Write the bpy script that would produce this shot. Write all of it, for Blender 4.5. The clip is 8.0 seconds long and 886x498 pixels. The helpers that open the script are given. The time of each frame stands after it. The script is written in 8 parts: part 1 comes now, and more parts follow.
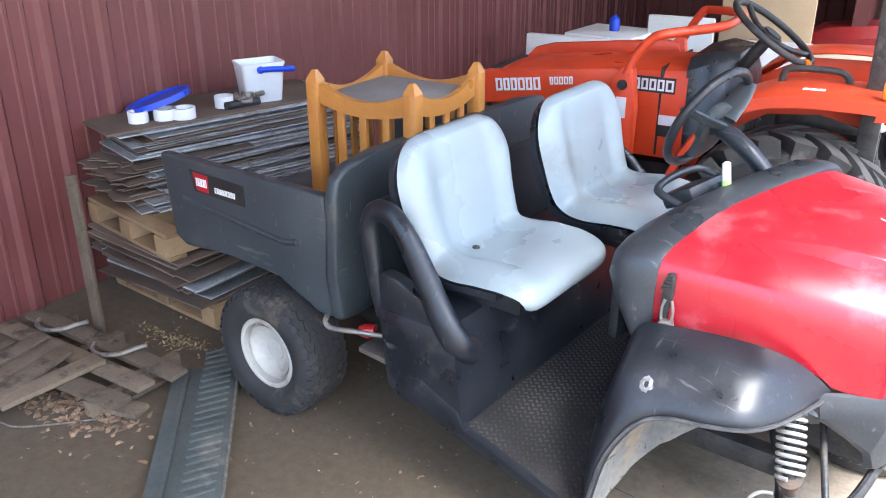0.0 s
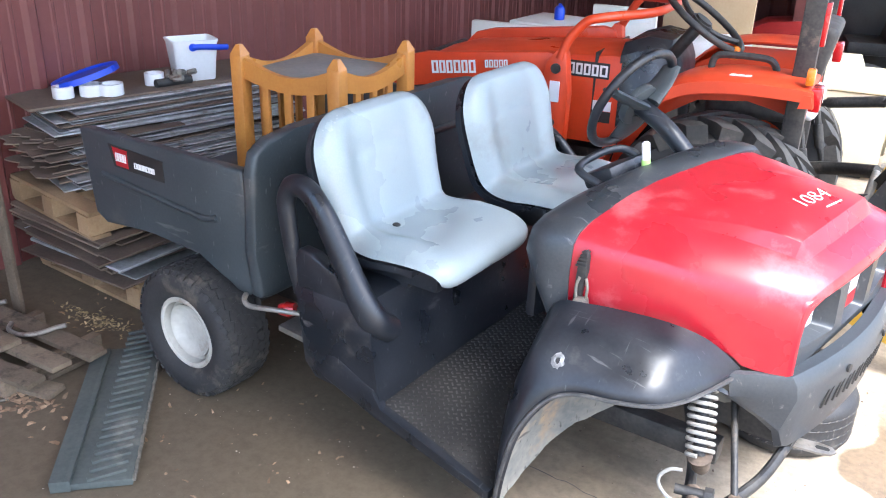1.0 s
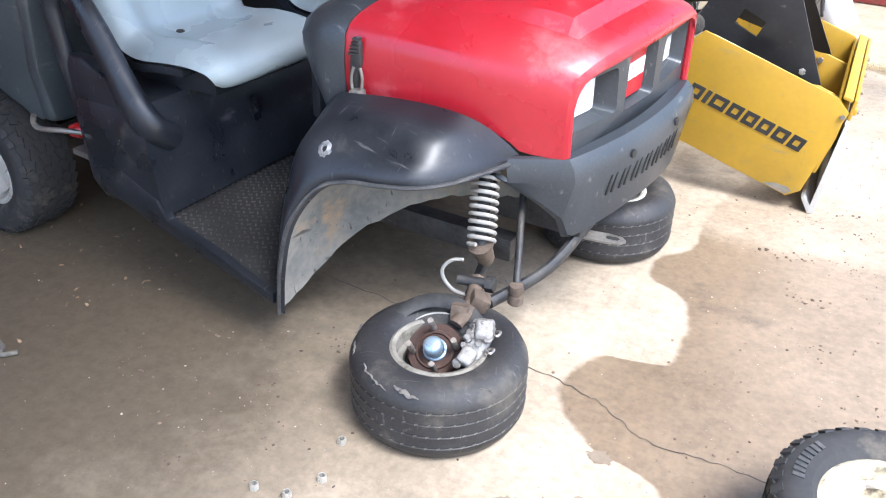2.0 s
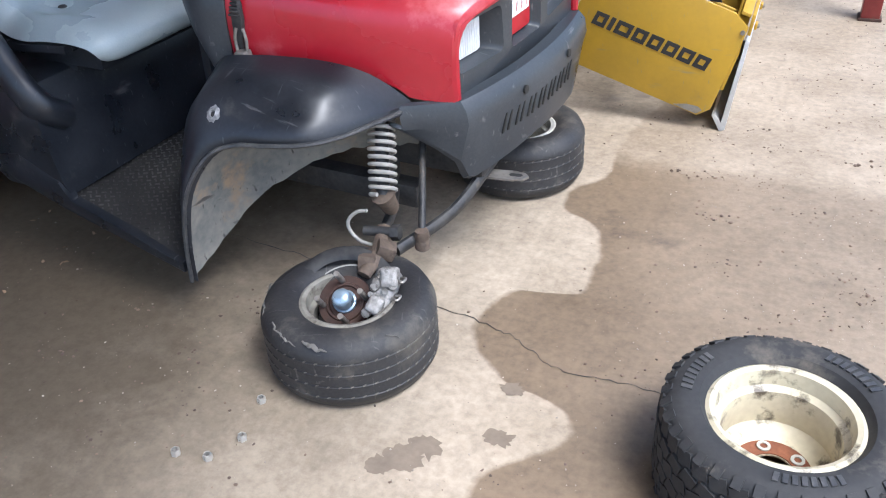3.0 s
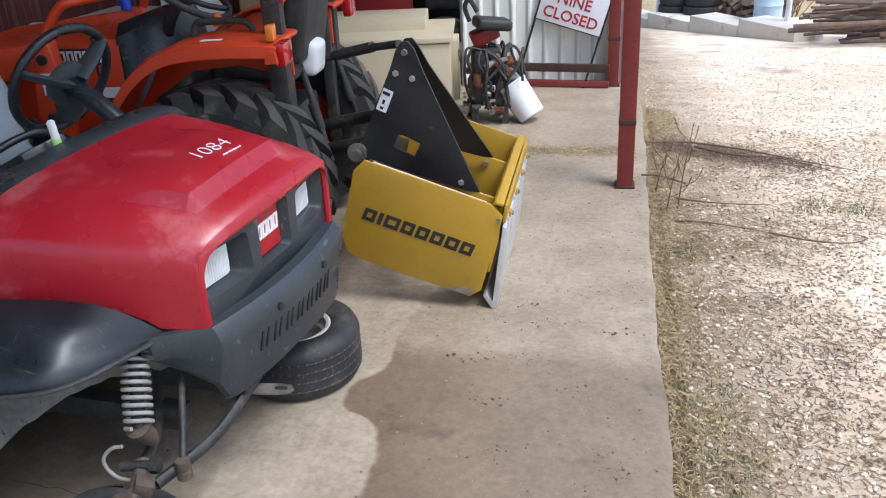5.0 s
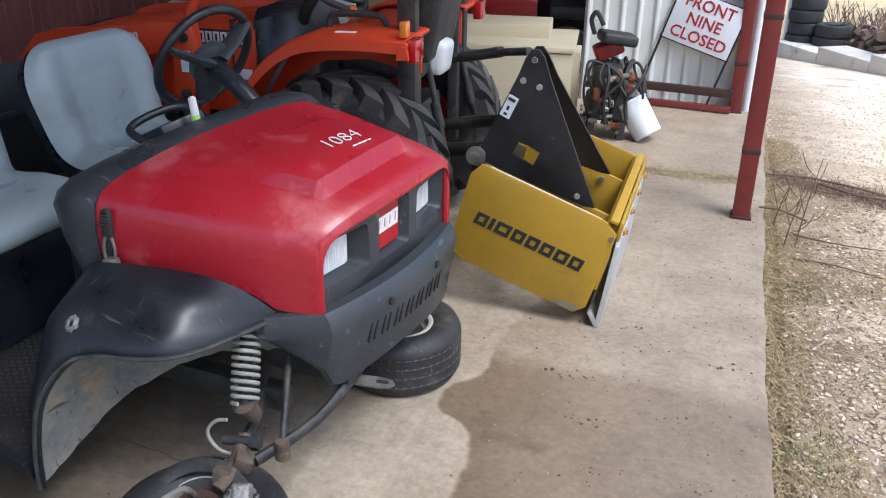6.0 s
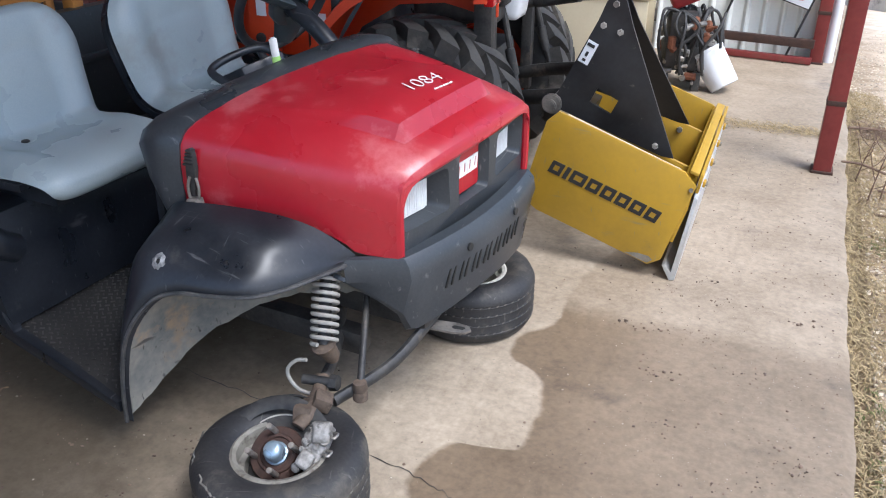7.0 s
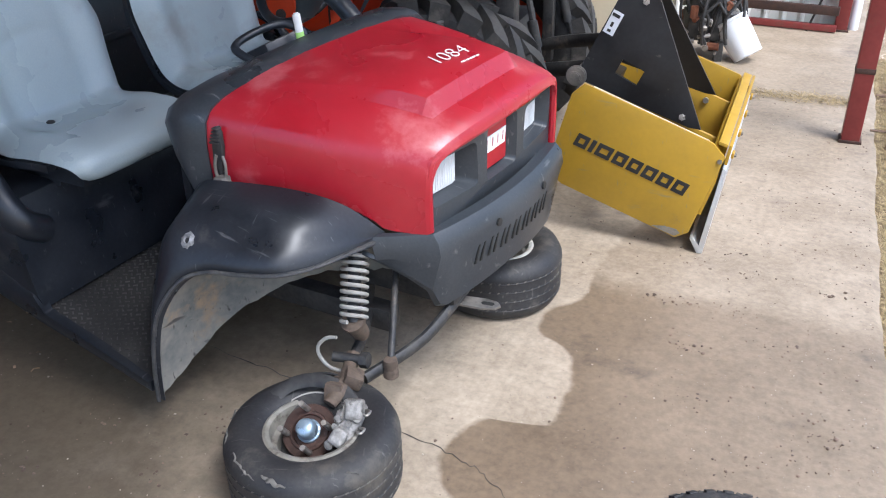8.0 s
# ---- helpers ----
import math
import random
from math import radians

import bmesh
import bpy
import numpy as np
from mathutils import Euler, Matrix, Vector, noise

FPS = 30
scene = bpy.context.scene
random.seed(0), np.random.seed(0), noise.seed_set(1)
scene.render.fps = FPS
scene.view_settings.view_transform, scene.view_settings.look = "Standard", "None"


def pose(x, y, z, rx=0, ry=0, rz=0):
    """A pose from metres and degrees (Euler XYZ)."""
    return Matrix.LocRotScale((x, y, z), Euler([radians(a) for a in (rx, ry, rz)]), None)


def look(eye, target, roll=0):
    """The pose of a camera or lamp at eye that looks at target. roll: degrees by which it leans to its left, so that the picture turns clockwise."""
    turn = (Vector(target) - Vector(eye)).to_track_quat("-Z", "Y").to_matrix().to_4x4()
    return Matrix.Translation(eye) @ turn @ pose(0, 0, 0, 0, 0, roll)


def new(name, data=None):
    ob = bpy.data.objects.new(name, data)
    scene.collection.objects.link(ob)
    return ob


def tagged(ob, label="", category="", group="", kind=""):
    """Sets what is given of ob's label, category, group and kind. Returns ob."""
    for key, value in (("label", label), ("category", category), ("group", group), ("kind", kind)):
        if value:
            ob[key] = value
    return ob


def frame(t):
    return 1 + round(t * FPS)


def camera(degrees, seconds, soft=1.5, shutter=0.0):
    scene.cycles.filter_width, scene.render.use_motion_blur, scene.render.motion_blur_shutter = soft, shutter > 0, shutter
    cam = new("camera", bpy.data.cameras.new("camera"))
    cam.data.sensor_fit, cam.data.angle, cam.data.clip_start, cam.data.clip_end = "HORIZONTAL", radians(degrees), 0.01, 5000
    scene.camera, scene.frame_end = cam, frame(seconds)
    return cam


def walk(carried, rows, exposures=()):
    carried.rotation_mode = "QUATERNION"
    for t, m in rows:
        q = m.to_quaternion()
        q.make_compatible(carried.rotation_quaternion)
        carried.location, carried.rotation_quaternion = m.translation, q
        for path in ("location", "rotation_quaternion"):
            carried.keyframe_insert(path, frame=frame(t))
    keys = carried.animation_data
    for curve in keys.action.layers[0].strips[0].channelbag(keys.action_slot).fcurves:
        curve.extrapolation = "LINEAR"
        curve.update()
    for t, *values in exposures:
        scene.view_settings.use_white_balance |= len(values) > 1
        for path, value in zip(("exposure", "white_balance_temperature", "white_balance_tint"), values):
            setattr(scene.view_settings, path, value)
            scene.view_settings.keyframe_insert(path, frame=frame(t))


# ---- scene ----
cam = camera(54.88, 8.0, soft=1.1)
PATH = [
    (0.0, 0.004, -0.002, 1.785, -23.50, -0.08, 32.30),
    (0.5, 0.050, 0.056, 1.761, -23.62, 0.65, 30.08),
    (1.0, 0.106, 0.066, 1.729, -23.85, 1.70, 29.37),
    (1.5, 0.193, 0.084, 1.621, -25.44, 4.25, 27.93),
    (1.8, 0.488, 0.168, 1.503, -28.38, 2.07, 26.87),
    (2.0, 0.560, 0.229, 1.438, -29.90, 1.10, 25.86),
    (2.2, 0.611, 0.213, 1.413, -30.58, 0.33, 24.49),
    (3.3, 0.738, 0.295, 1.486, -33.89, -4.22, 23.85),
    (3.5, 0.736, 0.280, 1.522, -33.49, -4.73, 23.33),
    (3.8, 0.863, 0.362, 1.609, -31.83, -5.78, 18.95),
    (4.0, 0.963, 0.364, 1.613, -29.10, -6.70, 16.37),
    (4.2, 0.951, 0.364, 1.625, -28.08, -4.23, 12.18),
    (5.3, 0.968, 0.390, 1.642, -23.98, -2.22, 12.08),
    (5.5, 0.971, 0.370, 1.672, -24.19, -1.37, 14.21),
    (6.0, 0.879, 0.383, 1.634, -24.06, 0.83, 18.01),
    (6.5, 0.830, 0.383, 1.615, -25.27, 2.09, 20.32),
    (7.0, 0.815, 0.370, 1.605, -27.21, 0.24, 22.12),
    (7.5, 0.767, 0.396, 1.547, -27.53, -0.37, 22.50),
    (8.0, 0.776, 0.372, 1.594, -28.78, -1.08, 23.34),
]
EXPOSURES = [(0.0, 2.50, 5600, 10), (1.0, 2.44, 5600, 10), (1.5, 2.28, 5600, 10), (2.2, 1.70, 5500, 10), (3.3, 1.12, 5450, 10), (4.2, 0.97, 5450, 10), (5.5, 0.47, 5550, 10), (6.0, 0.63, 5500, 10), (6.5, 0.80, 5500, 10), (8.0, 1.03, 5500, 10)]
walk(cam, [(t, pose(x, y, z, 90 + pitch, 0, yaw) @ pose(0, 0, 0, 0, 0, roll)) for t, x, y, z, pitch, roll, yaw in PATH], EXPOSURES)

# ---- world and light: an overcast day, the shed open along its +x side ----
world = bpy.data.worlds.new("sky")
scene.world = world
world.use_nodes = True
wn = world.node_tree
sky = wn.nodes.new("ShaderNodeTexSky")
sky.sky_type = "NISHITA"
sky.sun_disc = False
sky.sun_elevation, sky.sun_rotation = radians(60), radians(118)
sky.dust_density, sky.air_density = 4.0, 1.2
wn.nodes["Background"].inputs["Strength"].default_value = 0.15
wn.links.new(sky.outputs[0], wn.nodes["Background"].inputs["Color"])
sun = new("sun", bpy.data.lights.new("sun", "SUN"))
sun.data.energy, sun.data.angle, sun.data.color = 1.8, radians(24), (1.0, 0.95, 0.88)
sun.matrix_world = look((3.6, -2.0, 7.2), (0, 0, 0))


# ---- materials ----
def mat(name, a, b=None, rough=0.6, metal=0.0, scale=6.0, fine=60.0, bump=0.1, spots=None, spot_at=0.62, spot_scale=3.0, coat=0.0, rough_var=0.12, random_v=0.0, island=False, scratch=None):
    """A surface of two colours mixed by coarse and fine noise, with relief, patches of wear and uneven gloss."""
    m = bpy.data.materials.new(name)
    m.use_nodes = True
    nt = m.node_tree
    nd, ln = nt.nodes, nt.links
    bs = nd["Principled BSDF"]
    b = b or tuple(c * 0.75 for c in a)
    tc = nd.new("ShaderNodeTexCoord")
    n1, n2 = nd.new("ShaderNodeTexNoise"), nd.new("ShaderNodeTexNoise")
    n1.inputs["Scale"].default_value, n1.inputs["Detail"].default_value = scale, 6
    n2.inputs["Scale"].default_value, n2.inputs["Detail"].default_value = fine, 4
    ln.new(tc.outputs["Object"], n1.inputs["Vector"])
    ln.new(tc.outputs["Object"], n2.inputs["Vector"])
    mixf = nd.new("ShaderNodeMath")
    mixf.operation = "MULTIPLY_ADD"
    ln.new(n2.outputs["Fac"], mixf.inputs[0])
    mixf.inputs[1].default_value = 0.45
    ln.new(n1.outputs["Fac"], mixf.inputs[2])
    ramp = nd.new("ShaderNodeMapRange")
    ramp.inputs["From Min"].default_value, ramp.inputs["From Max"].default_value = 0.52, 0.95
    ln.new(mixf.outputs[0], ramp.inputs["Value"])
    mix = nd.new("ShaderNodeMix")
    mix.data_type = "RGBA"
    mix.inputs[6].default_value, mix.inputs[7].default_value = (*a, 1), (*b, 1)
    ln.new(ramp.outputs[0], mix.inputs["Factor"])
    col = mix.outputs[2]
    if spots:
        n3 = nd.new("ShaderNodeTexNoise")
        n3.inputs["Scale"].default_value, n3.inputs["Detail"].default_value, n3.inputs["Roughness"].default_value = spot_scale, 8, 0.65
        ln.new(tc.outputs["Object"], n3.inputs["Vector"])
        r3 = nd.new("ShaderNodeMapRange")
        r3.inputs["From Min"].default_value, r3.inputs["From Max"].default_value = spot_at, spot_at + 0.12
        ln.new(n3.outputs["Fac"], r3.inputs["Value"])
        mx = nd.new("ShaderNodeMix")
        mx.data_type = "RGBA"
        mx.inputs[7].default_value = (*spots, 1)
        ln.new(r3.outputs[0], mx.inputs["Factor"])
        ln.new(col, mx.inputs[6])
        col = mx.outputs[2]
    if scratch:
        for sc, rot in (((3, 60, 20), 0.5), ((50, 4, 12), 1.1)):
            mp = nd.new("ShaderNodeMapping")
            mp.inputs["Scale"].default_value, mp.inputs["Rotation"].default_value = sc, (0.3, rot, rot * 0.7)
            ln.new(tc.outputs["Object"], mp.inputs["Vector"])
            n4 = nd.new("ShaderNodeTexNoise")
            n4.inputs["Scale"].default_value, n4.inputs["Detail"].default_value = 1.6, 5
            ln.new(mp.outputs[0], n4.inputs["Vector"])
            r4 = nd.new("ShaderNodeMapRange")
            r4.inputs["From Min"].default_value, r4.inputs["From Max"].default_value = 0.66, 0.74
            ln.new(n4.outputs["Fac"], r4.inputs["Value"])
            m4 = nd.new("ShaderNodeMix")
            m4.data_type = "RGBA"
            m4.inputs[7].default_value = (*scratch, 1)
            ln.new(r4.outputs[0], m4.inputs["Factor"])
            ln.new(col, m4.inputs[6])
            col = m4.outputs[2]
    if random_v or island:
        hs = nd.new("ShaderNodeHueSaturation")
        if island:
            rnd = nd.new("ShaderNodeNewGeometry").outputs["Random Per Island"]
        else:
            rnd = nd.new("ShaderNodeObjectInfo").outputs["Random"]
        mr = nd.new("ShaderNodeMapRange")
        mr.inputs["To Min"].default_value, mr.inputs["To Max"].default_value = 1 - random_v, 1 + random_v
        ln.new(rnd, mr.inputs["Value"])
        ln.new(mr.outputs[0], hs.inputs["Value"])
        ln.new(col, hs.inputs["Color"])
        col = hs.outputs[0]
    ln.new(col, bs.inputs["Base Color"])
    rr = nd.new("ShaderNodeMapRange")
    rr.inputs["To Min"].default_value, rr.inputs["To Max"].default_value = max(0.03, rough - rough_var), min(1, rough + rough_var)
    rr.inputs["From Min"].default_value, rr.inputs["From Max"].default_value = 0.3, 0.7
    ln.new(n1.outputs["Fac"], rr.inputs["Value"])
    ln.new(rr.outputs[0], bs.inputs["Roughness"])
    bs.inputs["Metallic"].default_value = metal
    bs.inputs["Coat Weight"].default_value = coat
    bs.inputs["Coat Roughness"].default_value = 0.15
    if bump:
        bp = nd.new("ShaderNodeBump")
        bp.inputs["Strength"].default_value, bp.inputs["Distance"].default_value = bump, 0.004
        ln.new(mixf.outputs[0], bp.inputs["Height"])
        ln.new(bp.outputs[0], bs.inputs["Normal"])
    return m


RED_PAINT = mat("red_hood_paint", (0.33, 0.007, 0.017), (0.37, 0.014, 0.026), rough=0.30, scale=4, fine=40, bump=0.012, spots=(0.46, 0.095, 0.105), spot_at=0.555, spot_scale=4, coat=0.25, rough_var=0.16)
BLACK_PLASTIC = mat("black_plastic", (0.008, 0.01, 0.014), (0.02, 0.023, 0.029), rough=0.36, scale=7, fine=90, bump=0.02, spots=(0.05, 0.049, 0.048), spot_at=0.6, spot_scale=9, scratch=(0.075, 0.075, 0.078), rough_var=0.16)
GREY_PLASTIC = mat("grey_plastic", (0.034, 0.043, 0.048), (0.053, 0.063, 0.068), rough=0.45, scale=4, fine=120, bump=0.06, spots=(0.09, 0.09, 0.085), spot_at=0.62, scratch=(0.12, 0.125, 0.125))
COWL_PLASTIC = mat("cowl_plastic", (0.026, 0.031, 0.037), (0.05, 0.055, 0.06), rough=0.38, scale=5, fine=130, bump=0.06, spots=(0.1, 0.1, 0.1), spot_at=0.6, scratch=(0.12, 0.12, 0.12))
LINER = mat("muddy_liner", (0.12, 0.125, 0.12), (0.25, 0.235, 0.20), rough=0.85, scale=9, fine=50, bump=0.5, spots=(0.30, 0.22, 0.14), spot_at=0.56, spot_scale=6, scratch=(0.06, 0.055, 0.05))
VINYL = mat("grey_vinyl", (0.26, 0.31, 0.325), (0.32, 0.365, 0.38), rough=0.32, scale=3, fine=220, bump=0.03, spots=(0.25, 0.275, 0.27), spot_at=0.55, spot_scale=3.5)
FOAM = mat("yellow_foam", (0.55, 0.36, 0.12), (0.42, 0.26, 0.09), rough=0.95, bump=0.4)
RUBBER = mat("tyre_rubber", (0.018, 0.018, 0.019), (0.036, 0.035, 0.034), rough=0.75, scale=9, fine=80, bump=0.25, spots=(0.11, 0.095, 0.075), spot_at=0.58, spot_scale=5)
TRACTOR_RUBBER = mat("dusty_rubber", (0.03, 0.029, 0.028), (0.075, 0.07, 0.062), rough=0.75, scale=8, fine=70, bump=0.3, spots=(0.17, 0.15, 0.125), spot_at=0.58, spot_scale=4)
CREAM_RIM = mat("cream_rim_paint", (0.66, 0.60, 0.43), (0.50, 0.44, 0.30), rough=0.42, scale=10, fine=60, bump=0.1, spots=(0.10, 0.08, 0.055), spot_at=0.525, spot_scale=16)
DUSTY_TYRE = mat("dusty_tyre_rubber", (0.016, 0.016, 0.018), (0.04, 0.038, 0.036), rough=0.62, scale=7, fine=110, bump=0.25, spots=(0.082, 0.073, 0.06), spot_at=0.54, spot_scale=8, scratch=(0.10, 0.095, 0.085))
CAP_STEEL = mat("zinc_dust_cap", (0.36, 0.46, 0.54), (0.28, 0.36, 0.43), rough=0.30, metal=0.55, scale=14, bump=0.05)
DIRTY_RIM = mat("dirty_pale_rim", (0.27, 0.255, 0.215), (0.15, 0.135, 0.11), rough=0.55, scale=12, fine=60, bump=0.15, spots=(0.07, 0.055, 0.04), spot_at=0.55, spot_scale=18)
TORN = mat("whitened_plastic", (0.30, 0.30, 0.30), (0.10, 0.10, 0.10), rough=0.6, scale=90, bump=0.2)
NUT = mat("plated_nut", (0.52, 0.5, 0.45), (0.36, 0.34, 0.3), rough=0.35, metal=0.45, scale=30, bump=0.0)
STUD = mat("dull_stud_steel", (0.33, 0.30, 0.26), (0.22, 0.19, 0.16), rough=0.45, metal=0.5, scale=60, bump=0.2)
SCUFFED = mat("scuffed_edge", (0.03, 0.031, 0.034), (0.085, 0.082, 0.078), rough=0.5, scale=25, fine=120, bump=0.1)
DUSTY_BLACK = mat("dusty_black_plastic", (0.016, 0.016, 0.017), (0.036, 0.034, 0.031), rough=0.5, scale=6, fine=120, bump=0.1, spots=(0.075, 0.065, 0.052), spot_at=0.58, spot_scale=4)
TREAD_WEAR = mat("worn_black_tread", (0.045, 0.043, 0.042), (0.1, 0.094, 0.085), rough=0.42, scale=9, fine=120, bump=0.05, spots=(0.03, 0.028, 0.026), spot_at=0.5, spot_scale=5)
WHITE_RIM = mat("white_rim_paint", (0.5, 0.49, 0.44), (0.38, 0.365, 0.315), rough=0.5, scale=7, bump=0.08, spots=(0.26, 0.22, 0.17), spot_at=0.56, spot_scale=9)
RUST = mat("rusty_steel", (0.16, 0.055, 0.03), (0.30, 0.12, 0.06), rough=0.85, scale=20, fine=110, bump=0.4, metal=0.2)
STEEL = mat("dirty_steel", (0.19, 0.18, 0.165), (0.34, 0.31, 0.27), rough=0.5, metal=0.7, scale=20, fine=120, bump=0.25, spots=(0.12, 0.07, 0.045), spot_at=0.58, spot_scale=12)
MUDDY_STEEL = mat("mud_brown_steel", (0.085, 0.062, 0.046), (0.16, 0.118, 0.085), rough=0.75, metal=0.2, scale=22, fine=120, bump=0.5, spots=(0.055, 0.04, 0.032), spot_at=0.55, spot_scale=18)
CHROME = mat("bright_steel", (0.46, 0.50, 0.54), (0.33, 0.35, 0.37), rough=0.34, metal=0.95, scale=14, bump=0.05)
DARK_STEEL = mat("dark_greasy_steel", (0.03, 0.03, 0.031), (0.08, 0.075, 0.068), rough=0.6, metal=0.4, scale=18, fine=90, bump=0.3, spots=(0.16, 0.13, 0.1), spot_at=0.6, spot_scale=8)
CAST = mat("cast_alloy", (0.17, 0.16, 0.145), (0.42, 0.4, 0.37), rough=0.6, metal=0.3, scale=30, fine=140, bump=0.9, spots=(0.035, 0.03, 0.025), spot_at=0.52, spot_scale=26)
BROWN_STEEL = mat("brown_rusted_steel", (0.038, 0.022, 0.017), (0.085, 0.045, 0.032), rough=0.7, metal=0.3, scale=25, fine=110, bump=0.35)
SPRING = mat("spring_paint", (0.36, 0.35, 0.32), (0.26, 0.24, 0.21), rough=0.5, scale=25, bump=0.1)
ORANGE = mat("orange_tractor_paint", (0.66, 0.062, 0.015), (0.56, 0.055, 0.015), rough=0.38, scale=4, fine=50, bump=0.03, spots=(0.5, 0.12, 0.05), spot_at=0.64)
YELLOW = mat("yellow_blade_paint", (0.46, 0.275, 0.018), (0.39, 0.235, 0.02), rough=0.5, scale=5, fine=60, bump=0.06, spots=(0.20, 0.15, 0.07), spot_at=0.63, spot_scale=4, scratch=(0.30, 0.22, 0.08))
BLACK_PAINT = mat("black_steel_paint", (0.012, 0.012, 0.013), (0.025, 0.025, 0.026), rough=0.4, scale=8, bump=0.05, spots=(0.16, 0.14, 0.11), spot_at=0.66, spot_scale=14)
BARE_BLADE = mat("scoured_steel", (0.62, 0.63, 0.63), (0.46, 0.46, 0.45), rough=0.4, metal=0.3, scale=16, fine=90, bump=0.2, spots=(0.5, 0.48, 0.44), spot_at=0.55)
PINE = mat("varnished_pine", (0.5, 0.225, 0.05), (0.42, 0.17, 0.035), rough=0.38, scale=9, fine=90, bump=0.05, coat=0.2)
GREY_BOARD = mat("grey_board", (0.16, 0.15, 0.145), (0.24, 0.225, 0.21), rough=0.8, scale=5, bump=0.1)
OLD_WOOD = mat("weathered_wood", (0.10, 0.075, 0.05), (0.185, 0.14, 0.095), rough=0.9, scale=7, fine=110, bump=0.4, spots=(0.055, 0.042, 0.03), spot_at=0.54, spot_scale=9, random_v=0.3)
PALLET_WOOD = mat("pallet_wood", (0.24, 0.15, 0.075), (0.34, 0.23, 0.125), rough=0.85, scale=8, fine=100, bump=0.3, random_v=0.25)
BOARD_EDGE = mat("stacked_panel", (0.26, 0.26, 0.255), (0.48, 0.49, 0.50), rough=0.42, metal=0.35, scale=12, fine=60, bump=0.15, spots=(0.17, 0.13, 0.10), spot_at=0.55, spot_scale=6, random_v=0.35)
BROWN_BOARD = mat("brown_hardboard", (0.1, 0.07, 0.052), (0.17, 0.125, 0.09), rough=0.85, scale=4, fine=80, bump=0.15, random_v=0.25)
RED_WALL = mat("red_wall_paint", (0.135, 0.04, 0.036), (0.165, 0.052, 0.046), rough=0.5, scale=2, fine=30, bump=0.02, spots=(0.19, 0.072, 0.062), spot_at=0.6, spot_scale=2, rough_var=0.1)
GALV = mat("galvanised_sheet", (0.68, 0.70, 0.66), (0.76, 0.77, 0.73), rough=0.5, metal=0.08, scale=3, fine=50, bump=0.03, spots=(0.42, 0.40, 0.37), spot_at=0.62)
POST_RED = mat("red_post_paint", (0.16, 0.02, 0.018), (0.21, 0.032, 0.027), rough=0.5, scale=12, fine=60, bump=0.15, spots=(0.13, 0.045, 0.03), spot_at=0.57, spot_scale=6)
ROOF = mat("roof_sheet", (0.30, 0.29, 0.27), (0.24, 0.23, 0.22), rough=0.6, metal=0.2, scale=3)
BEIGE = mat("beige_metal_box", (0.66, 0.58, 0.40), (0.60, 0.52, 0.35), rough=0.5, scale=3, bump=0.03, spots=(0.42, 0.36, 0.25), spot_at=0.66)
WHITE_PLASTIC = mat("white_plastic", (0.78, 0.79, 0.8), (0.7, 0.71, 0.72), rough=0.4, scale=4, bump=0.02, spots=(0.5, 0.45, 0.38), spot_at=0.7)
BLUE_PLASTIC = mat("blue_plastic", (0.012, 0.05, 0.48), (0.015, 0.06, 0.56), rough=0.35, scale=5, bump=0.02)
WHITE_SIGN = mat("white_sign", (0.74, 0.76, 0.8), (0.7, 0.72, 0.76), rough=0.45, scale=3, bump=0.0)
SIGN_RED = mat("sign_red", (0.40, 0.02, 0.025), rough=0.5, bump=0.0)
WHITE_MARK = mat("white_marking", (0.8, 0.8, 0.78), (0.7, 0.7, 0.68), rough=0.6, bump=0.0)
BLACK_MARK = mat("black_marking", (0.012, 0.012, 0.012), (0.03, 0.028, 0.025), rough=0.6, bump=0.0)
RED_MARK = mat("red_marking", (0.42, 0.012, 0.02), rough=0.4, bump=0.0)
LAMP_GLASS = mat("headlight_lens", (0.78, 0.8, 0.82), (0.68, 0.7, 0.71), rough=0.18, scale=40, bump=0.05, coat=0.6)
RED_LENS = mat("red_lens", (0.45, 0.01, 0.012), rough=0.2, bump=0.0, coat=0.5)
AMBER = mat("amber_lens", (0.8, 0.22, 0.015), rough=0.25, bump=0.0, coat=0.5)
HOSE = mat("black_hose", (0.015, 0.015, 0.016), (0.05, 0.047, 0.043), rough=0.6, scale=15, bump=0.15)
RAMP = mat("grooved_grey_ramp", (0.055, 0.066, 0.062), (0.10, 0.11, 0.10), rough=0.8, scale=6, fine=70, bump=0.3, spots=(0.19, 0.18, 0.155), spot_at=0.58)
ROPE = mat("frayed_rope", (0.20, 0.185, 0.15), (0.10, 0.09, 0.075), rough=0.95, scale=40, bump=0.5)
LEAF = mat("dry_leaf", (0.20, 0.125, 0.075), (0.34, 0.24, 0.15), rough=0.9, scale=30, bump=0.2, random_v=0.45, island=True)
STRAW = mat("straw", (0.40, 0.31, 0.17), (0.30, 0.23, 0.12), rough=0.95, scale=20, bump=0.1, random_v=0.4, island=True)
GRASS = mat("green_weed", (0.07, 0.12, 0.025), (0.13, 0.16, 0.045), rough=0.8, scale=20, bump=0.1, random_v=0.4, island=True)
PEBBLE = mat("pale_gravel", (0.46, 0.385, 0.285), (0.64, 0.565, 0.45), rough=0.9, scale=30, bump=0.2, random_v=0.36, island=True)
TWIG = mat("bare_twig", (0.125, 0.078, 0.052), (0.2, 0.135, 0.095), rough=0.9, scale=30, bump=0.3)
CONCRETE_KERB = mat("concrete_kerb", (0.55, 0.50, 0.42), (0.65, 0.60, 0.51), rough=0.9, scale=4, bump=0.2, spots=(0.28, 0.25, 0.21), spot_at=0.6)
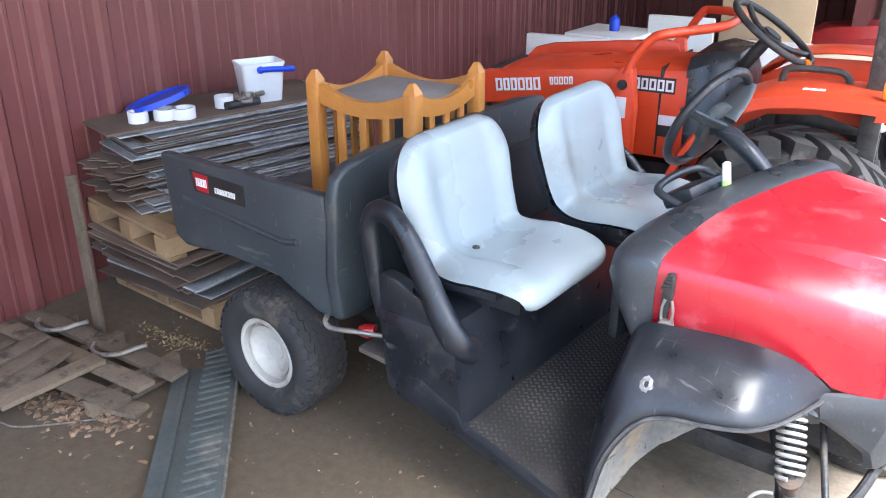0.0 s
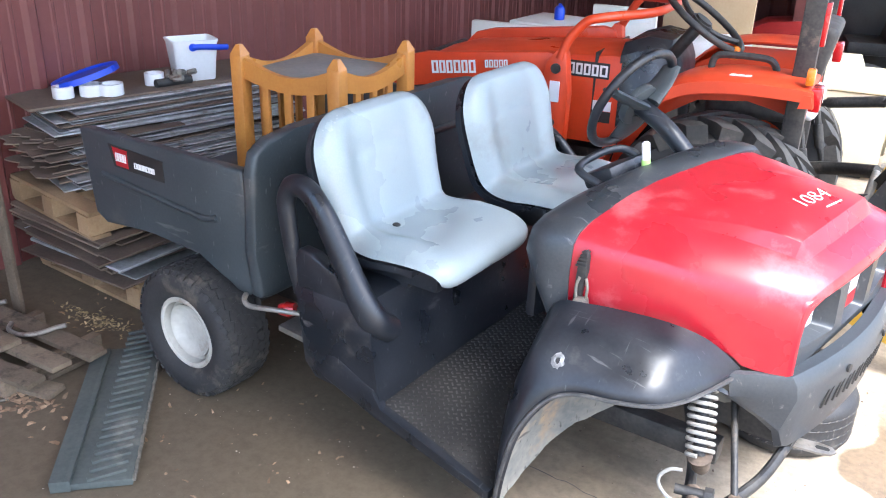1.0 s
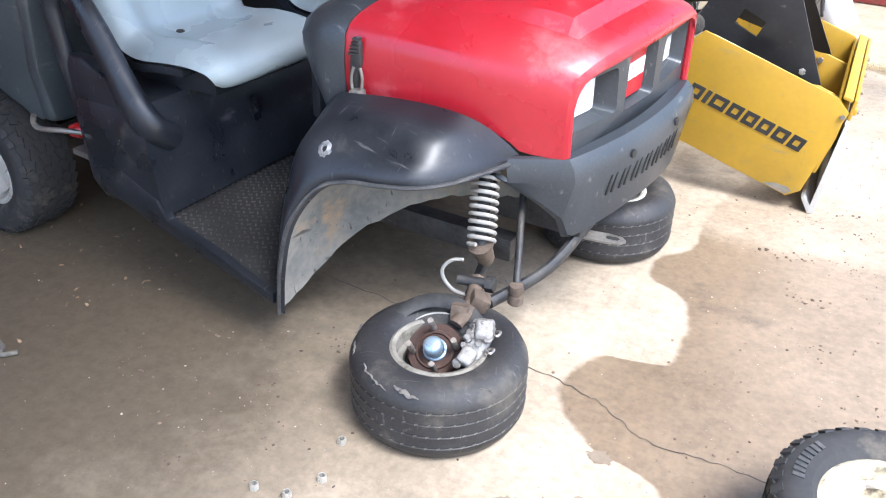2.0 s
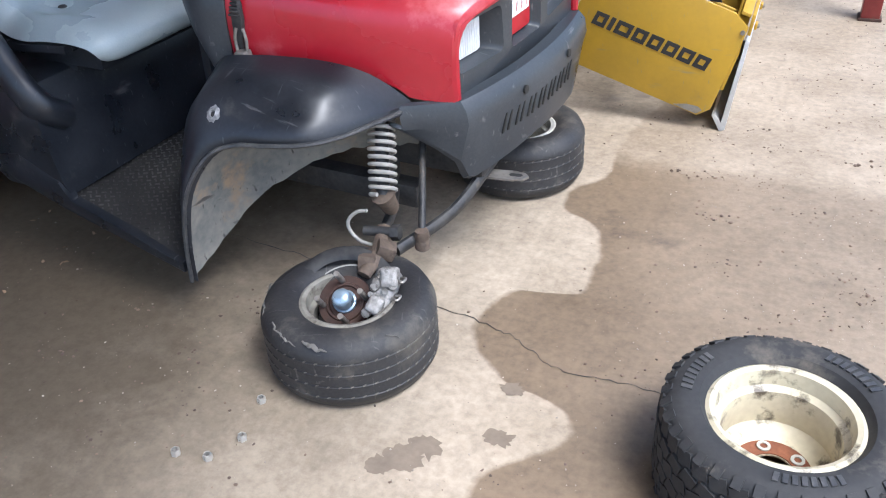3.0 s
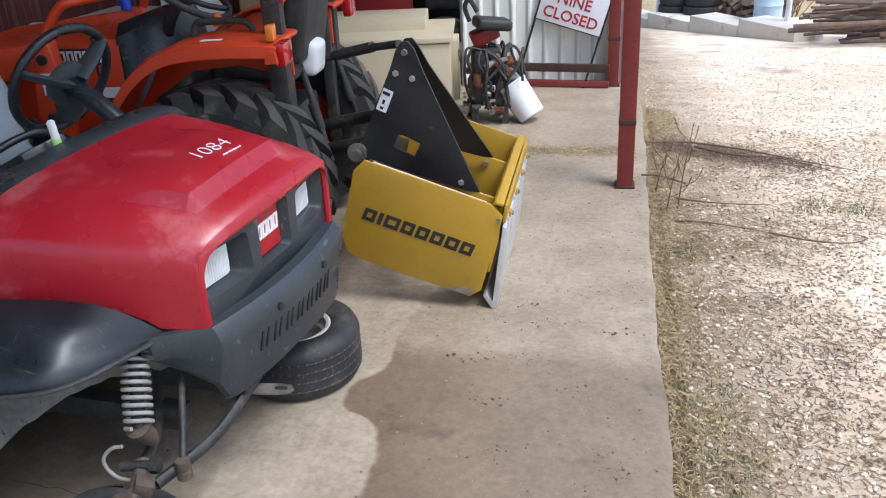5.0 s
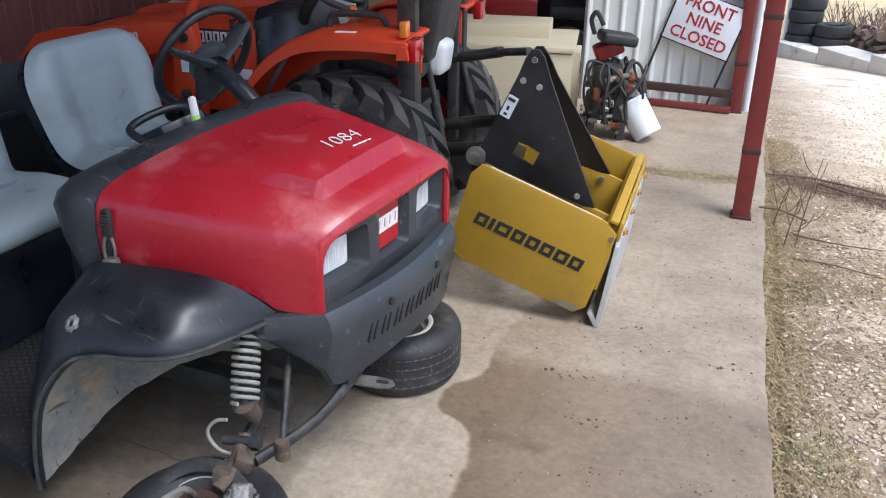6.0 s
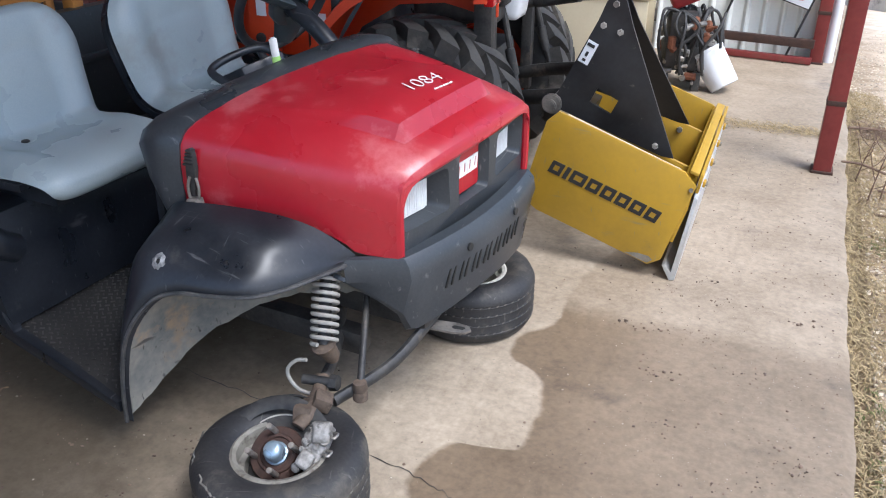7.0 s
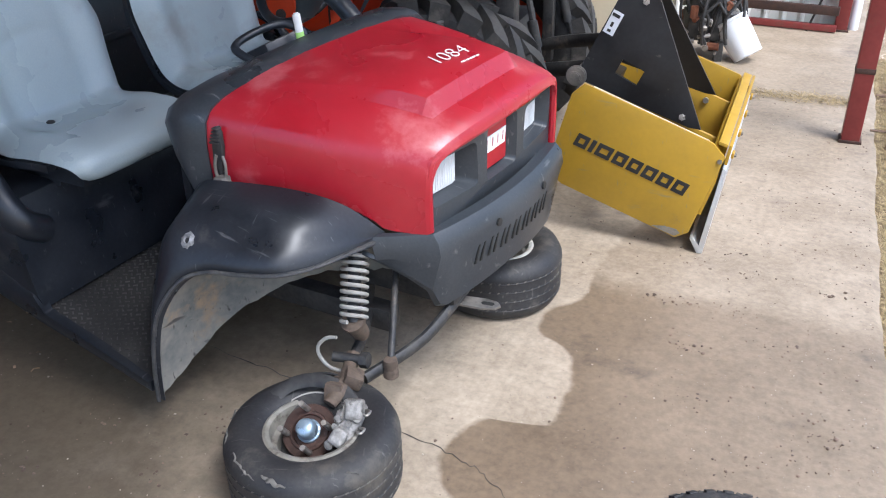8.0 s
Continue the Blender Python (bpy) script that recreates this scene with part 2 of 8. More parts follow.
DRUM_BLUE = mat("pale_blue_drum", (0.42, 0.56, 0.68), (0.5, 0.62, 0.72), rough=0.5, scale=5, bump=0.05, spots=(0.35, 0.3, 0.25), spot_at=0.66)
JUNK = mat("rusty_scrap", (0.10, 0.07, 0.055), (0.2, 0.14, 0.1), rough=0.85, scale=9, bump=0.3, random_v=0.4, island=True)
HAY = mat("straw_mound", (0.52, 0.42, 0.25), (0.42, 0.33, 0.19), rough=0.95, scale=8, fine=50, bump=0.5)
DARK_RED = mat("dark_red_machine_paint", (0.26, 0.015, 0.015), (0.2, 0.012, 0.012), rough=0.45, scale=6, bump=0.03)
WHITE_ENAMEL = mat("white_enamel", (0.72, 0.74, 0.76), (0.66, 0.68, 0.7), rough=0.35, scale=3, bump=0.01)
PLYWOOD = mat("plywood_sheet", (0.50, 0.38, 0.24), (0.43, 0.32, 0.19), rough=0.8, scale=3, bump=0.1)
PALE_DUST = mat("dusty_grey_tread", (0.08, 0.075, 0.066), (0.15, 0.138, 0.118), rough=0.8, scale=20, bump=0.1)
GREEN_TAPE = mat("lime_grip", (0.45, 0.75, 0.2), rough=0.5, bump=0.0)


def concrete_floor():
    """Worn concrete slab: blotches, grit, and a dark wet patch whose shore wanders along y."""
    m = mat("concrete_slab", (0.42, 0.345, 0.254), (0.27, 0.215, 0.150), rough=0.75, scale=2.6, fine=55, bump=0.2, spots=(0.19, 0.155, 0.12), spot_at=0.58, spot_scale=2.2)
    nt = m.node_tree
    nd, ln = nt.nodes, nt.links
    bs = nd["Principled BSDF"]
    base = bs.inputs["Base Color"].links[0].from_socket
    rough = bs.inputs["Roughness"].links[0].from_socket
    tc = nd.new("ShaderNodeTexCoord")
    sep = nd.new("ShaderNodeSeparateXYZ")
    ln.new(tc.outputs["Object"], sep.inputs[0])
    noi = nd.new("ShaderNodeTexNoise")
    noi.inputs["Scale"].default_value, noi.inputs["Detail"].default_value = 7.0, 5
    ln.new(tc.outputs["Object"], noi.inputs["Vector"])
    ymap = nd.new("ShaderNodeMapRange")
    ymap.inputs["From Min"].default_value, ymap.inputs["From Max"].default_value = 1.0, 4.0
    ln.new(sep.outputs["Y"], ymap.inputs["Value"])
    cur = nd.new("ShaderNodeFloatCurve")
    c = cur.mapping.curves[0]
    # the shore: x against y, both over 0..1 (y 1..4 m, x 0..1 m)
    shore = [(0, 0.315), (0.15, 0.245), (0.19, 0.345), (0.23, 0.405), (0.265, 0.185), (0.34, 0.075), (0.385, 0.125), (0.4, 0.295), (0.47, 0.305), (0.52, 0.245), (0.56, 0.115), (0.64, 0.215), (0.7, 0.205), (0.8, 0.265), (1, 0.315)]
    for i, (px, py) in enumerate(shore):
        if i < 1:
            c.points[0].location = (px, py)
        elif i == len(shore) - 1:
            c.points[1].location = (px, py)
    for px, py in shore[1:-1]:
        c.points.new(px, py)
    cur.mapping.update()
    ln.new(ymap.outputs[0], cur.inputs["Value"])
    dif = nd.new("ShaderNodeMath")
    dif.operation = "SUBTRACT"
    ln.new(sep.outputs["X"], dif.inputs[0])
    ln.new(cur.outputs[0], dif.inputs[1])
    wob = nd.new("ShaderNodeMath")
    wob.operation = "MULTIPLY_ADD"
    ln.new(noi.outputs["Fac"], wob.inputs[0])
    wob.inputs[1].default_value = 0.10
    ln.new(dif.outputs[0], wob.inputs[2])
    mr = nd.new("ShaderNodeMapRange")
    mr.inputs["From Min"].default_value, mr.inputs["From Max"].default_value = 0.045, 0.065
    ln.new(wob.outputs[0], mr.inputs["Value"])
    fade = nd.new("ShaderNodeMapRange")
    fade.inputs["From Min"].default_value, fade.inputs["From Max"].default_value = 1.0, 0.3
    fade.inputs["To Min"].default_value, fade.inputs["To Max"].default_value = 0.68, 1.0
    ln.new(sep.outputs["X"], fade.inputs["Value"])
    top = nd.new("ShaderNodeMapRange")
    top.interpolation_type = "SMOOTHSTEP"
    top.inputs["From Min"].default_value, top.inputs["From Max"].default_value = 3.0, 3.14
    top.inputs["To Min"].default_value, top.inputs["To Max"].default_value = 1.0, 0.40
    ywob = nd.new("ShaderNodeMath")
    ywob.operation = "MULTIPLY_ADD"
    ln.new(noi.outputs["Fac"], ywob.inputs[0])
    ywob.inputs[1].default_value = 0.12
    ln.new(sep.outputs["Y"], ywob.inputs[2])
    ln.new(ywob.outputs[0], top.inputs["Value"])
    fade2 = nd.new("ShaderNodeMath")
    fade2.operation = "MULTIPLY"
    ln.new(fade.outputs[0], fade2.inputs[0])
    ln.new(top.outputs[0], fade2.inputs[1])
    fade = fade2
    wet = nd.new("ShaderNodeMath")
    wet.operation = "MULTIPLY"
    ln.new(mr.outputs[0], wet.inputs[0])
    ln.new(fade.outputs[0], wet.inputs[1])
    mx = nd.new("ShaderNodeMix")
    mx.data_type, mx.blend_type = "RGBA", "MULTIPLY"
    mx.inputs[7].default_value = (0.47, 0.415, 0.355, 1)
    ln.new(wet.outputs[0], mx.inputs["Factor"])
    # the slab turns darker and browner over its inner half, broken up by noise
    inner_n = nd.new("ShaderNodeTexNoise")
    inner_n.inputs["Scale"].default_value, inner_n.inputs["Detail"].default_value, inner_n.inputs["Roughness"].default_value = 2.4, 8, 0.65
    ln.new(tc.outputs["Object"], inner_n.inputs["Vector"])
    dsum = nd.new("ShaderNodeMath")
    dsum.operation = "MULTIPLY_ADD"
    ln.new(inner_n.outputs["Fac"], dsum.inputs[0])
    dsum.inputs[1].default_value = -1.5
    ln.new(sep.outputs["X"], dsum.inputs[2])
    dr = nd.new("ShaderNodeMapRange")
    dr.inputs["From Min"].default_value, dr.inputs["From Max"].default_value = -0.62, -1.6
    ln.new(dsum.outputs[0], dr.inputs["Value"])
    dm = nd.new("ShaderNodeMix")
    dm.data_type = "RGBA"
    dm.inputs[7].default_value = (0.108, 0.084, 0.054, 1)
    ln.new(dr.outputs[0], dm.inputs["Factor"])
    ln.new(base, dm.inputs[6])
    # small dark drips and speckle
    sp = nd.new("ShaderNodeTexNoise")
    sp.inputs["Scale"].default_value, sp.inputs["Detail"].default_value, sp.inputs["Roughness"].default_value = 26, 9, 0.75
    ln.new(tc.outputs["Object"], sp.inputs["Vector"])
    spr = nd.new("ShaderNodeMapRange")
    spr.inputs["From Min"].default_value, spr.inputs["From Max"].default_value = 0.42, 0.66
    spr.inputs["To Min"].default_value, spr.inputs["To Max"].default_value = 1.06, 0.78
    ln.new(sp.outputs["Fac"], spr.inputs["Value"])
    sm = nd.new("ShaderNodeMix")
    sm.data_type, sm.blend_type = "RGBA", "MULTIPLY"
    sm.inputs["Factor"].default_value = 1.0
    ln.new(dm.outputs[2], sm.inputs[6])
    ln.new(spr.outputs[0], sm.inputs[7])
    ln.new(sm.outputs[2], mx.inputs[6])
    ln.new(mx.outputs[2], bs.inputs["Base Color"])
    rx = nd.new("ShaderNodeMix")
    rx.data_type = "FLOAT"
    rx.inputs[3].default_value = 0.55
    ln.new(wet.outputs[0], rx.inputs["Factor"])
    ln.new(rough, rx.inputs[2])
    ln.new(rx.outputs[0], bs.inputs["Roughness"])
    return m


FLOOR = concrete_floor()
GRIT = mat("dull_grit", (0.3, 0.25, 0.2), (0.4, 0.345, 0.28), rough=0.9, scale=30, bump=0.1, random_v=0.4, island=True)
STAIN = mat("damp_stain", (0.225, 0.178, 0.128), (0.17, 0.132, 0.095), rough=0.7, scale=14, fine=90, bump=0.2)
GROUND = mat("pale_dirt_and_gravel", (0.64, 0.51, 0.365), (0.78, 0.665, 0.515), rough=0.95, scale=1.2, fine=70, bump=0.5, spots=(0.34, 0.25, 0.165), spot_at=0.58, spot_scale=1.6)



def add_soil(m):
    """Dark soil and rotted straw where the yard meets the slab."""
    nd, ln = m.node_tree.nodes, m.node_tree.links
    bs = nd["Principled BSDF"]
    base = bs.inputs["Base Color"].links[0].from_socket
    tc = nd.new("ShaderNodeTexCoord")
    sep = nd.new("ShaderNodeSeparateXYZ")
    ln.new(tc.outputs["Object"], sep.inputs[0])
    noi = nd.new("ShaderNodeTexNoise")
    noi.inputs["Scale"].default_value, noi.inputs["Detail"].default_value, noi.inputs["Roughness"].default_value = 3.2, 8, 0.7
    ln.new(tc.outputs["Object"], noi.inputs["Vector"])
    add = nd.new("ShaderNodeMath")
    add.operation = "MULTIPLY_ADD"
    ln.new(noi.outputs["Fac"], add.inputs[0])
    add.inputs[1].default_value = 1.5
    ln.new(sep.outputs["X"], add.inputs[2])
    mr = nd.new("ShaderNodeMapRange")
    mr.inputs["From Min"].default_value, mr.inputs["From Max"].default_value = 2.75, 2.05
    ln.new(add.outputs[0], mr.inputs["Value"])
    mx = nd.new("ShaderNodeMix")
    mx.data_type = "RGBA"
    mx.inputs[7].default_value = (0.27, 0.20, 0.125, 1)
    ln.new(mr.outputs[0], mx.inputs["Factor"])
    ln.new(base, mx.inputs[6])
    ln.new(mx.outputs[2], bs.inputs["Base Color"])


add_soil(GROUND)


# ---- mesh helpers ----
def xf(loc=(0, 0, 0), rot=(0, 0, 0)):
    return pose(*loc, *rot)


def box(bm, size, loc=(0, 0, 0), rot=(0, 0, 0), bevel=0.0, seg=2):
    r = bmesh.ops.create_cube(bm, size=1.0, matrix=xf(loc, rot) @ Matrix.Diagonal((*size, 1)))
    if bevel:
        es = list({e for v in r["verts"] for e in v.link_edges})
        bmesh.ops.bevel(bm, geom=es, offset=bevel, segments=seg, affect="EDGES", profile=0.6)


def cyl(bm, r, h, loc=(0, 0, 0), rot=(0, 0, 0), r2=None, seg=24, bevel=0.0):
    q = bmesh.ops.create_cone(bm, cap_ends=True, segments=seg, radius1=r, radius2=r if r2 is None else r2, depth=h, matrix=xf(loc, rot))
    if bevel:
        es = [e for e in {e for v in q["verts"] for e in v.link_edges} if any(len(f.verts) > 4 for f in e.link_faces)]
        bmesh.ops.bevel(bm, geom=es, offset=bevel, segments=2, affect="EDGES")


def ring_loft(bm, rings, close=True, cap=True):
    """Joins rings of equally many points into a skin."""
    vs = [[bm.verts.new(p) for p in ring] for ring in rings]
    n = len(vs[0])
    for a, b in zip(vs, vs[1:]):
        for i in range(n if close else n - 1):
            j = (i + 1) % n
            bm.faces.new((a[i], a[j], b[j], b[i]))
    if cap and close:
        bm.faces.new(vs[0][::-1])
        bm.faces.new(vs[-1])
    return vs


def smooth_path(pts, steps=6):
    """Catmull-Rom through the points."""
    p = [Vector(q) for q in pts]
    out = []
    for i in range(len(p) - 1):
        a, b, c, d = p[max(i - 1, 0)], p[i], p[i + 1], p[min(i + 2, len(p) - 1)]
        for k in range(steps):
            t = k / steps
            out.append(0.5 * ((2 * b) + (c - a) * t + (2 * a - 5 * b + 4 * c - d) * t * t + (3 * b - a - 3 * c + d) * t ** 3))
    out.append(p[-1])
    return out


def tube(bm, pts, r, seg=10, steps=6, flat=1.0, smooth=True):
    path = smooth_path(pts, steps) if smooth else [Vector(q) for q in pts]
    rings = []
    ref = Vector((0, 0, 1))
    prev = None
    for i, p in enumerate(path):
        d = (path[min(i + 1, len(path) - 1)] - path[max(i - 1, 0)]).normalized()
        if prev is None:
            side = d.cross(ref)
            if side.length < 0.05:
                side = d.cross(Vector((1, 0, 0)))
            side.normalize()
        else:
            side = (prev - d * prev.dot(d)).normalized()
        prev = side
        up = side.cross(d)
        rad = r(i / (len(path) - 1)) if callable(r) else r
        rings.append([p + (side * math.cos(a) + up * math.sin(a) * flat) * rad for a in [2 * math.pi * k / seg for k in range(seg)]])
    ring_loft(bm, rings)


def lathe(bm, profile, seg=40, loc=(0, 0, 0), rot=(0, 0, 0), closed=False):
    """Turns (radius, height) pairs round z."""
    m = xf(loc, rot)
    rings = []
    for r, h in profile:
        rings.append([m @ Vector((r * math.cos(a), r * math.sin(a), h)) for a in [2 * math.pi * k / seg for k in range(seg)]])
    if closed:
        rings.append(rings[0])
    vs = ring_loft(bm, rings, cap=not closed)
    if closed:
        bmesh.ops.remove_doubles(bm, verts=vs[0] + vs[-1], dist=1e-6)


def prism(bm, poly, thick, m=Matrix(), bevel=0.0, seg=2):
    """An outline in x, y drawn out along z by thick, centred, then placed by m."""
    a = [bm.verts.new(m @ Vector((x, y, -thick / 2))) for x, y in poly]
    b = [bm.verts.new(m @ Vector((x, y, thick / 2))) for x, y in poly]
    n = len(poly)
    bm.faces.new(a[::-1])
    bm.faces.new(b)
    for i in range(n):
        j = (i + 1) % n
        bm.faces.new((a[i], a[j], b[j], b[i]))
    if bevel:
        es = list({e for v in a + b for e in v.link_edges})
        bmesh.ops.bevel(bm, geom=es, offset=bevel, segments=seg, affect="EDGES", profile=0.6)


def round_rect(x0, x1, y0, y1, r, n=4, skew=0.0):
    """A rectangle with round corners; skew leans its lower corners inwards."""
    out = []
    for cx, cy, a0 in ((x1 - r, y1 - r, 0), (x0 + r, y1 - r, 90), (x0 + r, y0 + r, 180), (x1 - r, y0 + r, 270)):
        for k in range(n + 1):
            a = radians(a0 + 90 * k / n)
            y = cy + r * math.sin(a)
            out.append((cx + r * math.cos(a) + skew * (y1 - y) / (y1 - y0), y))
    return out


def holed_plate(bm, outer, holes, thick, m=Matrix()):
    """A flat plate with openings through it, in x, y, of thickness along z, placed by m."""
    edges = []
    for loop in [outer] + list(holes):
        vs = [bm.verts.new(m @ Vector((x, y, 0))) for x, y in loop]
        edges += [bm.edges.new((vs[i], vs[(i + 1) % len(vs)])) for i in range(len(vs))]
    bmesh.ops.triangle_fill(bm, use_beauty=True, use_dissolve=False, edges=edges)
    bmesh.ops.recalc_face_normals(bm, faces=bm.faces)
    bmesh.ops.solidify(bm, geom=list(bm.faces), thickness=thick)


def sheet(bm, grid, thick):
    """A skin through a grid of points, given thickness along its normals."""
    vs = [[bm.verts.new(p) for p in row] for row in grid]
    fs = []
    for a, b in zip(vs, vs[1:]):
        for i in range(len(a) - 1):
            fs.append(bm.faces.new((a[i], a[i + 1], b[i + 1], b[i])))
    bmesh.ops.recalc_face_normals(bm, faces=fs)
    bmesh.ops.solidify(bm, geom=fs, thickness=thick)


def mesh_of(name, bm, material, angle=40):
    bmesh.ops.recalc_face_normals(bm, faces=bm.faces)
    me = bpy.data.meshes.new(name)
    bm.to_mesh(me)
    bm.free()
    me.materials.append(material)
    me.polygons.foreach_set("use_smooth", [True] * len(me.polygons))
    me.set_sharp_from_angle(angle=radians(angle))
    return me


def part(name, bm, material, parent, label="", angle=40):
    ob = new(name, mesh_of(name, bm, material, angle))
    ob.parent = parent
    if label:
        ob["label"] = label
    return ob


def thing(name, label, category, m=Matrix(), group=""):
    ob = new(name)
    ob.matrix_world = m
    ob.empty_display_size = 0.1
    return tagged(ob, label, category, group)


def solo(name, bm, material, label, category, m=Matrix(), group="", kind="", angle=40):
    ob = new(name, mesh_of(name, bm, material, angle))
    ob.matrix_world = m
    return tagged(ob, label, category, group, kind)


def letters(name, body, size, material, parent, m, depth=0.002, shear=0.0, label="", thin=0.0):
    cu = bpy.data.curves.new(name, "FONT")
    cu.body, cu.size, cu.extrude, cu.shear = body, size, depth, shear
    cu.align_x, cu.align_y = "CENTER", "CENTER"
    cu.resolution_u = 3
    cu.offset = thin
    tmp = bpy.data.objects.new(name, cu)
    scene.collection.objects.link(tmp)
    me = bpy.data.meshes.new_from_object(tmp.evaluated_get(bpy.context.evaluated_depsgraph_get()))
    bpy.data.objects.remove(tmp)
    bpy.data.curves.remove(cu)
    me.materials.clear()
    me.materials.append(material)
    ob = new(name, me)
    ob.parent = parent
    ob.matrix_local = m
    if label:
        ob["label"] = label
    return ob


B = bmesh.new


# ---- large structure ----
def edge_x(y):
    """The ragged open edge of the slab."""
    return 1.19 + 0.012 * math.sin(y * 1.3) + 0.005 * math.sin(y * 7.1 + 1) + 0.003 * math.sin(y * 23) + 0.004 * noise.noise((0, y * 31, 0))


def build_floor():
    bm = B()
    ys = [-1.6 + 0.05 * i for i in range(int(11.4 / 0.05) + 1)]
    top = [(-3.45, y, 0.0) for y in ys], [(edge_x(y) - 0.03, y, 0.0) for y in ys], [(edge_x(y), y, -0.012) for y in ys], [(edge_x(y) + 0.01, y, -0.14) for y in ys]
    ring_loft(bm, top, close=False, cap=False)
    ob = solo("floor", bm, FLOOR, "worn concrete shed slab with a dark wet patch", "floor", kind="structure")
    bm = B()
    pts = [(-0.95, 2.18), (-0.69, 2.14), (-0.53, 2.12), (-0.3, 2.07), (-0.04, 2.01), (0.04, 1.995), (0.13, 1.97), (0.19, 1.95), (0.25, 1.91), (0.31, 1.875), (0.37, 1.86), (0.46, 1.87), (0.57, 1.865), (0.75, 1.84), (0.98, 1.86), (1.16, 1.83)]
    rnd = random.Random(3)
    path = smooth_path([(x, y, 0) for x, y in pts], 5)
    a, b = [], []
    for p in path:
        w = rnd.uniform(0.0005, 0.0020)
        j = rnd.uniform(-0.006, 0.006)
        a.append((p.x, p.y + j - w, 0.0012))
        b.append((p.x, p.y + j + w, 0.0012))
    ring_loft(bm, [a, b], close=False, cap=False)
    for k, (sx, sy, sr) in enumerate([(0.075, 1.471, 0.05), (0.112, 1.519, 0.045), (0.036, 1.43, 0.035), (0.261, 1.596, 0.035), (0.244, 1.761, 0.03)]):
        bs_ = B()
        ring = [bs_.verts.new((sx + sr * q * math.cos(a) * 1.3, sy + sr * q * math.sin(a), 0.0006 + 0.0004 * k)) for a, q in [(2 * math.pi * i / 28, 0.75 + 0.5 * noise.noise((3 * math.cos(2 * math.pi * i / 28) + k * 7, 3 * math.sin(2 * math.pi * i / 28), k))) for i in range(28)]]
        bs_.faces.new(ring)
        part("stain", bs_, STAIN, ob, "dark damp stain")
    crack = part("crack", bm, DARK_STEEL, ob, "hairline crack in the concrete")
    return ob


def build_ground():
    """One sheet of dirt from the slab to the horizon, falling gently towards the far yard."""
    bm = B()
    xs = [-60, -20, -8, -3.6] + [0.9 + 0.12 * i for i in range(40)] + [6.5, 8, 11, 16, 25, 60, 150, 400]
    ys = [-60, -20, -8, -4.5] + [-3 + 0.25 * i for i in range(60)] + [13, 15, 18, 22, 30, 50, 100, 250, 500]
    rows = []
    for y in ys:
        row = []
        for x in xs:
            z = -0.05 - 0.11 * max(0, min(y, 22) - 6.0)
            z += 0.02 * noise.noise((x * 0.9, y * 0.9, 0)) + 0.012 * noise.noise((x * 3, y * 3, 4))
            if -3.6 < x < 1.2 and -1.8 < y < 9.9:
                z = -0.16
            row.append((x, y, z))
        rows.append(row)
    ring_loft(bm, rows, close=False, cap=False)
    return solo("ground", bm, GROUND, "pale packed dirt and gravel yard", "ground", kind="structure")


def ribbed(bm, length, height, pitch=0.27, rib_w=0.05, rib_h=0.022, minor=True):
    """Ribbed sheet in x (along) and z (up), ribs towards +y, with thickness."""
    prof = []
    n = int(length / pitch) + 1
    for i in range(n):
        x0 = i * pitch
        prof += [(x0, 0), (x0 + 0.02, rib_h), (x0 + rib_w - 0.02, rib_h), (x0 + rib_w, 0)]
        if minor:
            for f in (0.45, 0.72):
                c = x0 + pitch * f
                prof += [(c - 0.012, 0), (c - 0.006, 0.005), (c + 0.006, 0.005), (c + 0.012, 0)]
    a = [(x, y, 0) for x, y in prof]
    b = [(x, y, height) for x, y in prof]
    ring_loft(bm, [a, b], close=False, cap=False)
    bm.normal_update()
    bmesh.ops.solidify(bm, geom=list(bm.faces), thickness=0.003)


def build_walls():
    bm = B()
    ribbed(bm, 12.0, 3.5, pitch=0.285, rib_w=0.075, rib_h=0.022)
    # along +y, ribs towards +x
    solo("wall_back", bm, RED_WALL, "dark red ribbed steel wall of the shed", "wall", pose(-3.39, 10.8, 0, 0, 0, -90), kind="structure", angle=25)
    bm = B()
    ribbed(bm, 1.15, 3.6, pitch=0.125, rib_w=0.05, rib_h=0.02, minor=False)
    ob = solo("wall_end", bm, GALV, "galvanised ribbed sheet wall closing the shed", "wall", Matrix.Translation((1.0, 7.12, 0)) @ pose(0, 0, 0, 0, 0, 180 + 6), kind="structure", angle=25)
    bm = B()
    ribbed(bm, 4.0, 3.6, pitch=0.17, rib_w=0.045, rib_h=0.02, minor=False)
    solo("wall_end_dark", bm, RED_WALL, "dark red ribbed steel wall at the back of the shed", "wall", Matrix.Translation((-0.6, 9.6, 0)) @ pose(0, 0, 0, 0, 0, 180), kind="structure", angle=25)
    bm = B()
    box(bm, (0.1, 2.6, 3.7), (-0.85, 8.5, 1.85))
    solo("wall_inner", bm, RED_WALL, "dark inner partition", "wall", kind="structure")
    # Unseen roof; its height, tilt and reach are set to shade the inside.
    bm = B()
    box(bm, (4.85, 11.6, 0.06), (-1.1, 4.3, 3.68), rot=(0, -7, 0))
    solo("ceiling", bm, ROOF, "plain metal roof over the shed, out of view, sized to shade it", "ceiling", kind="structure")


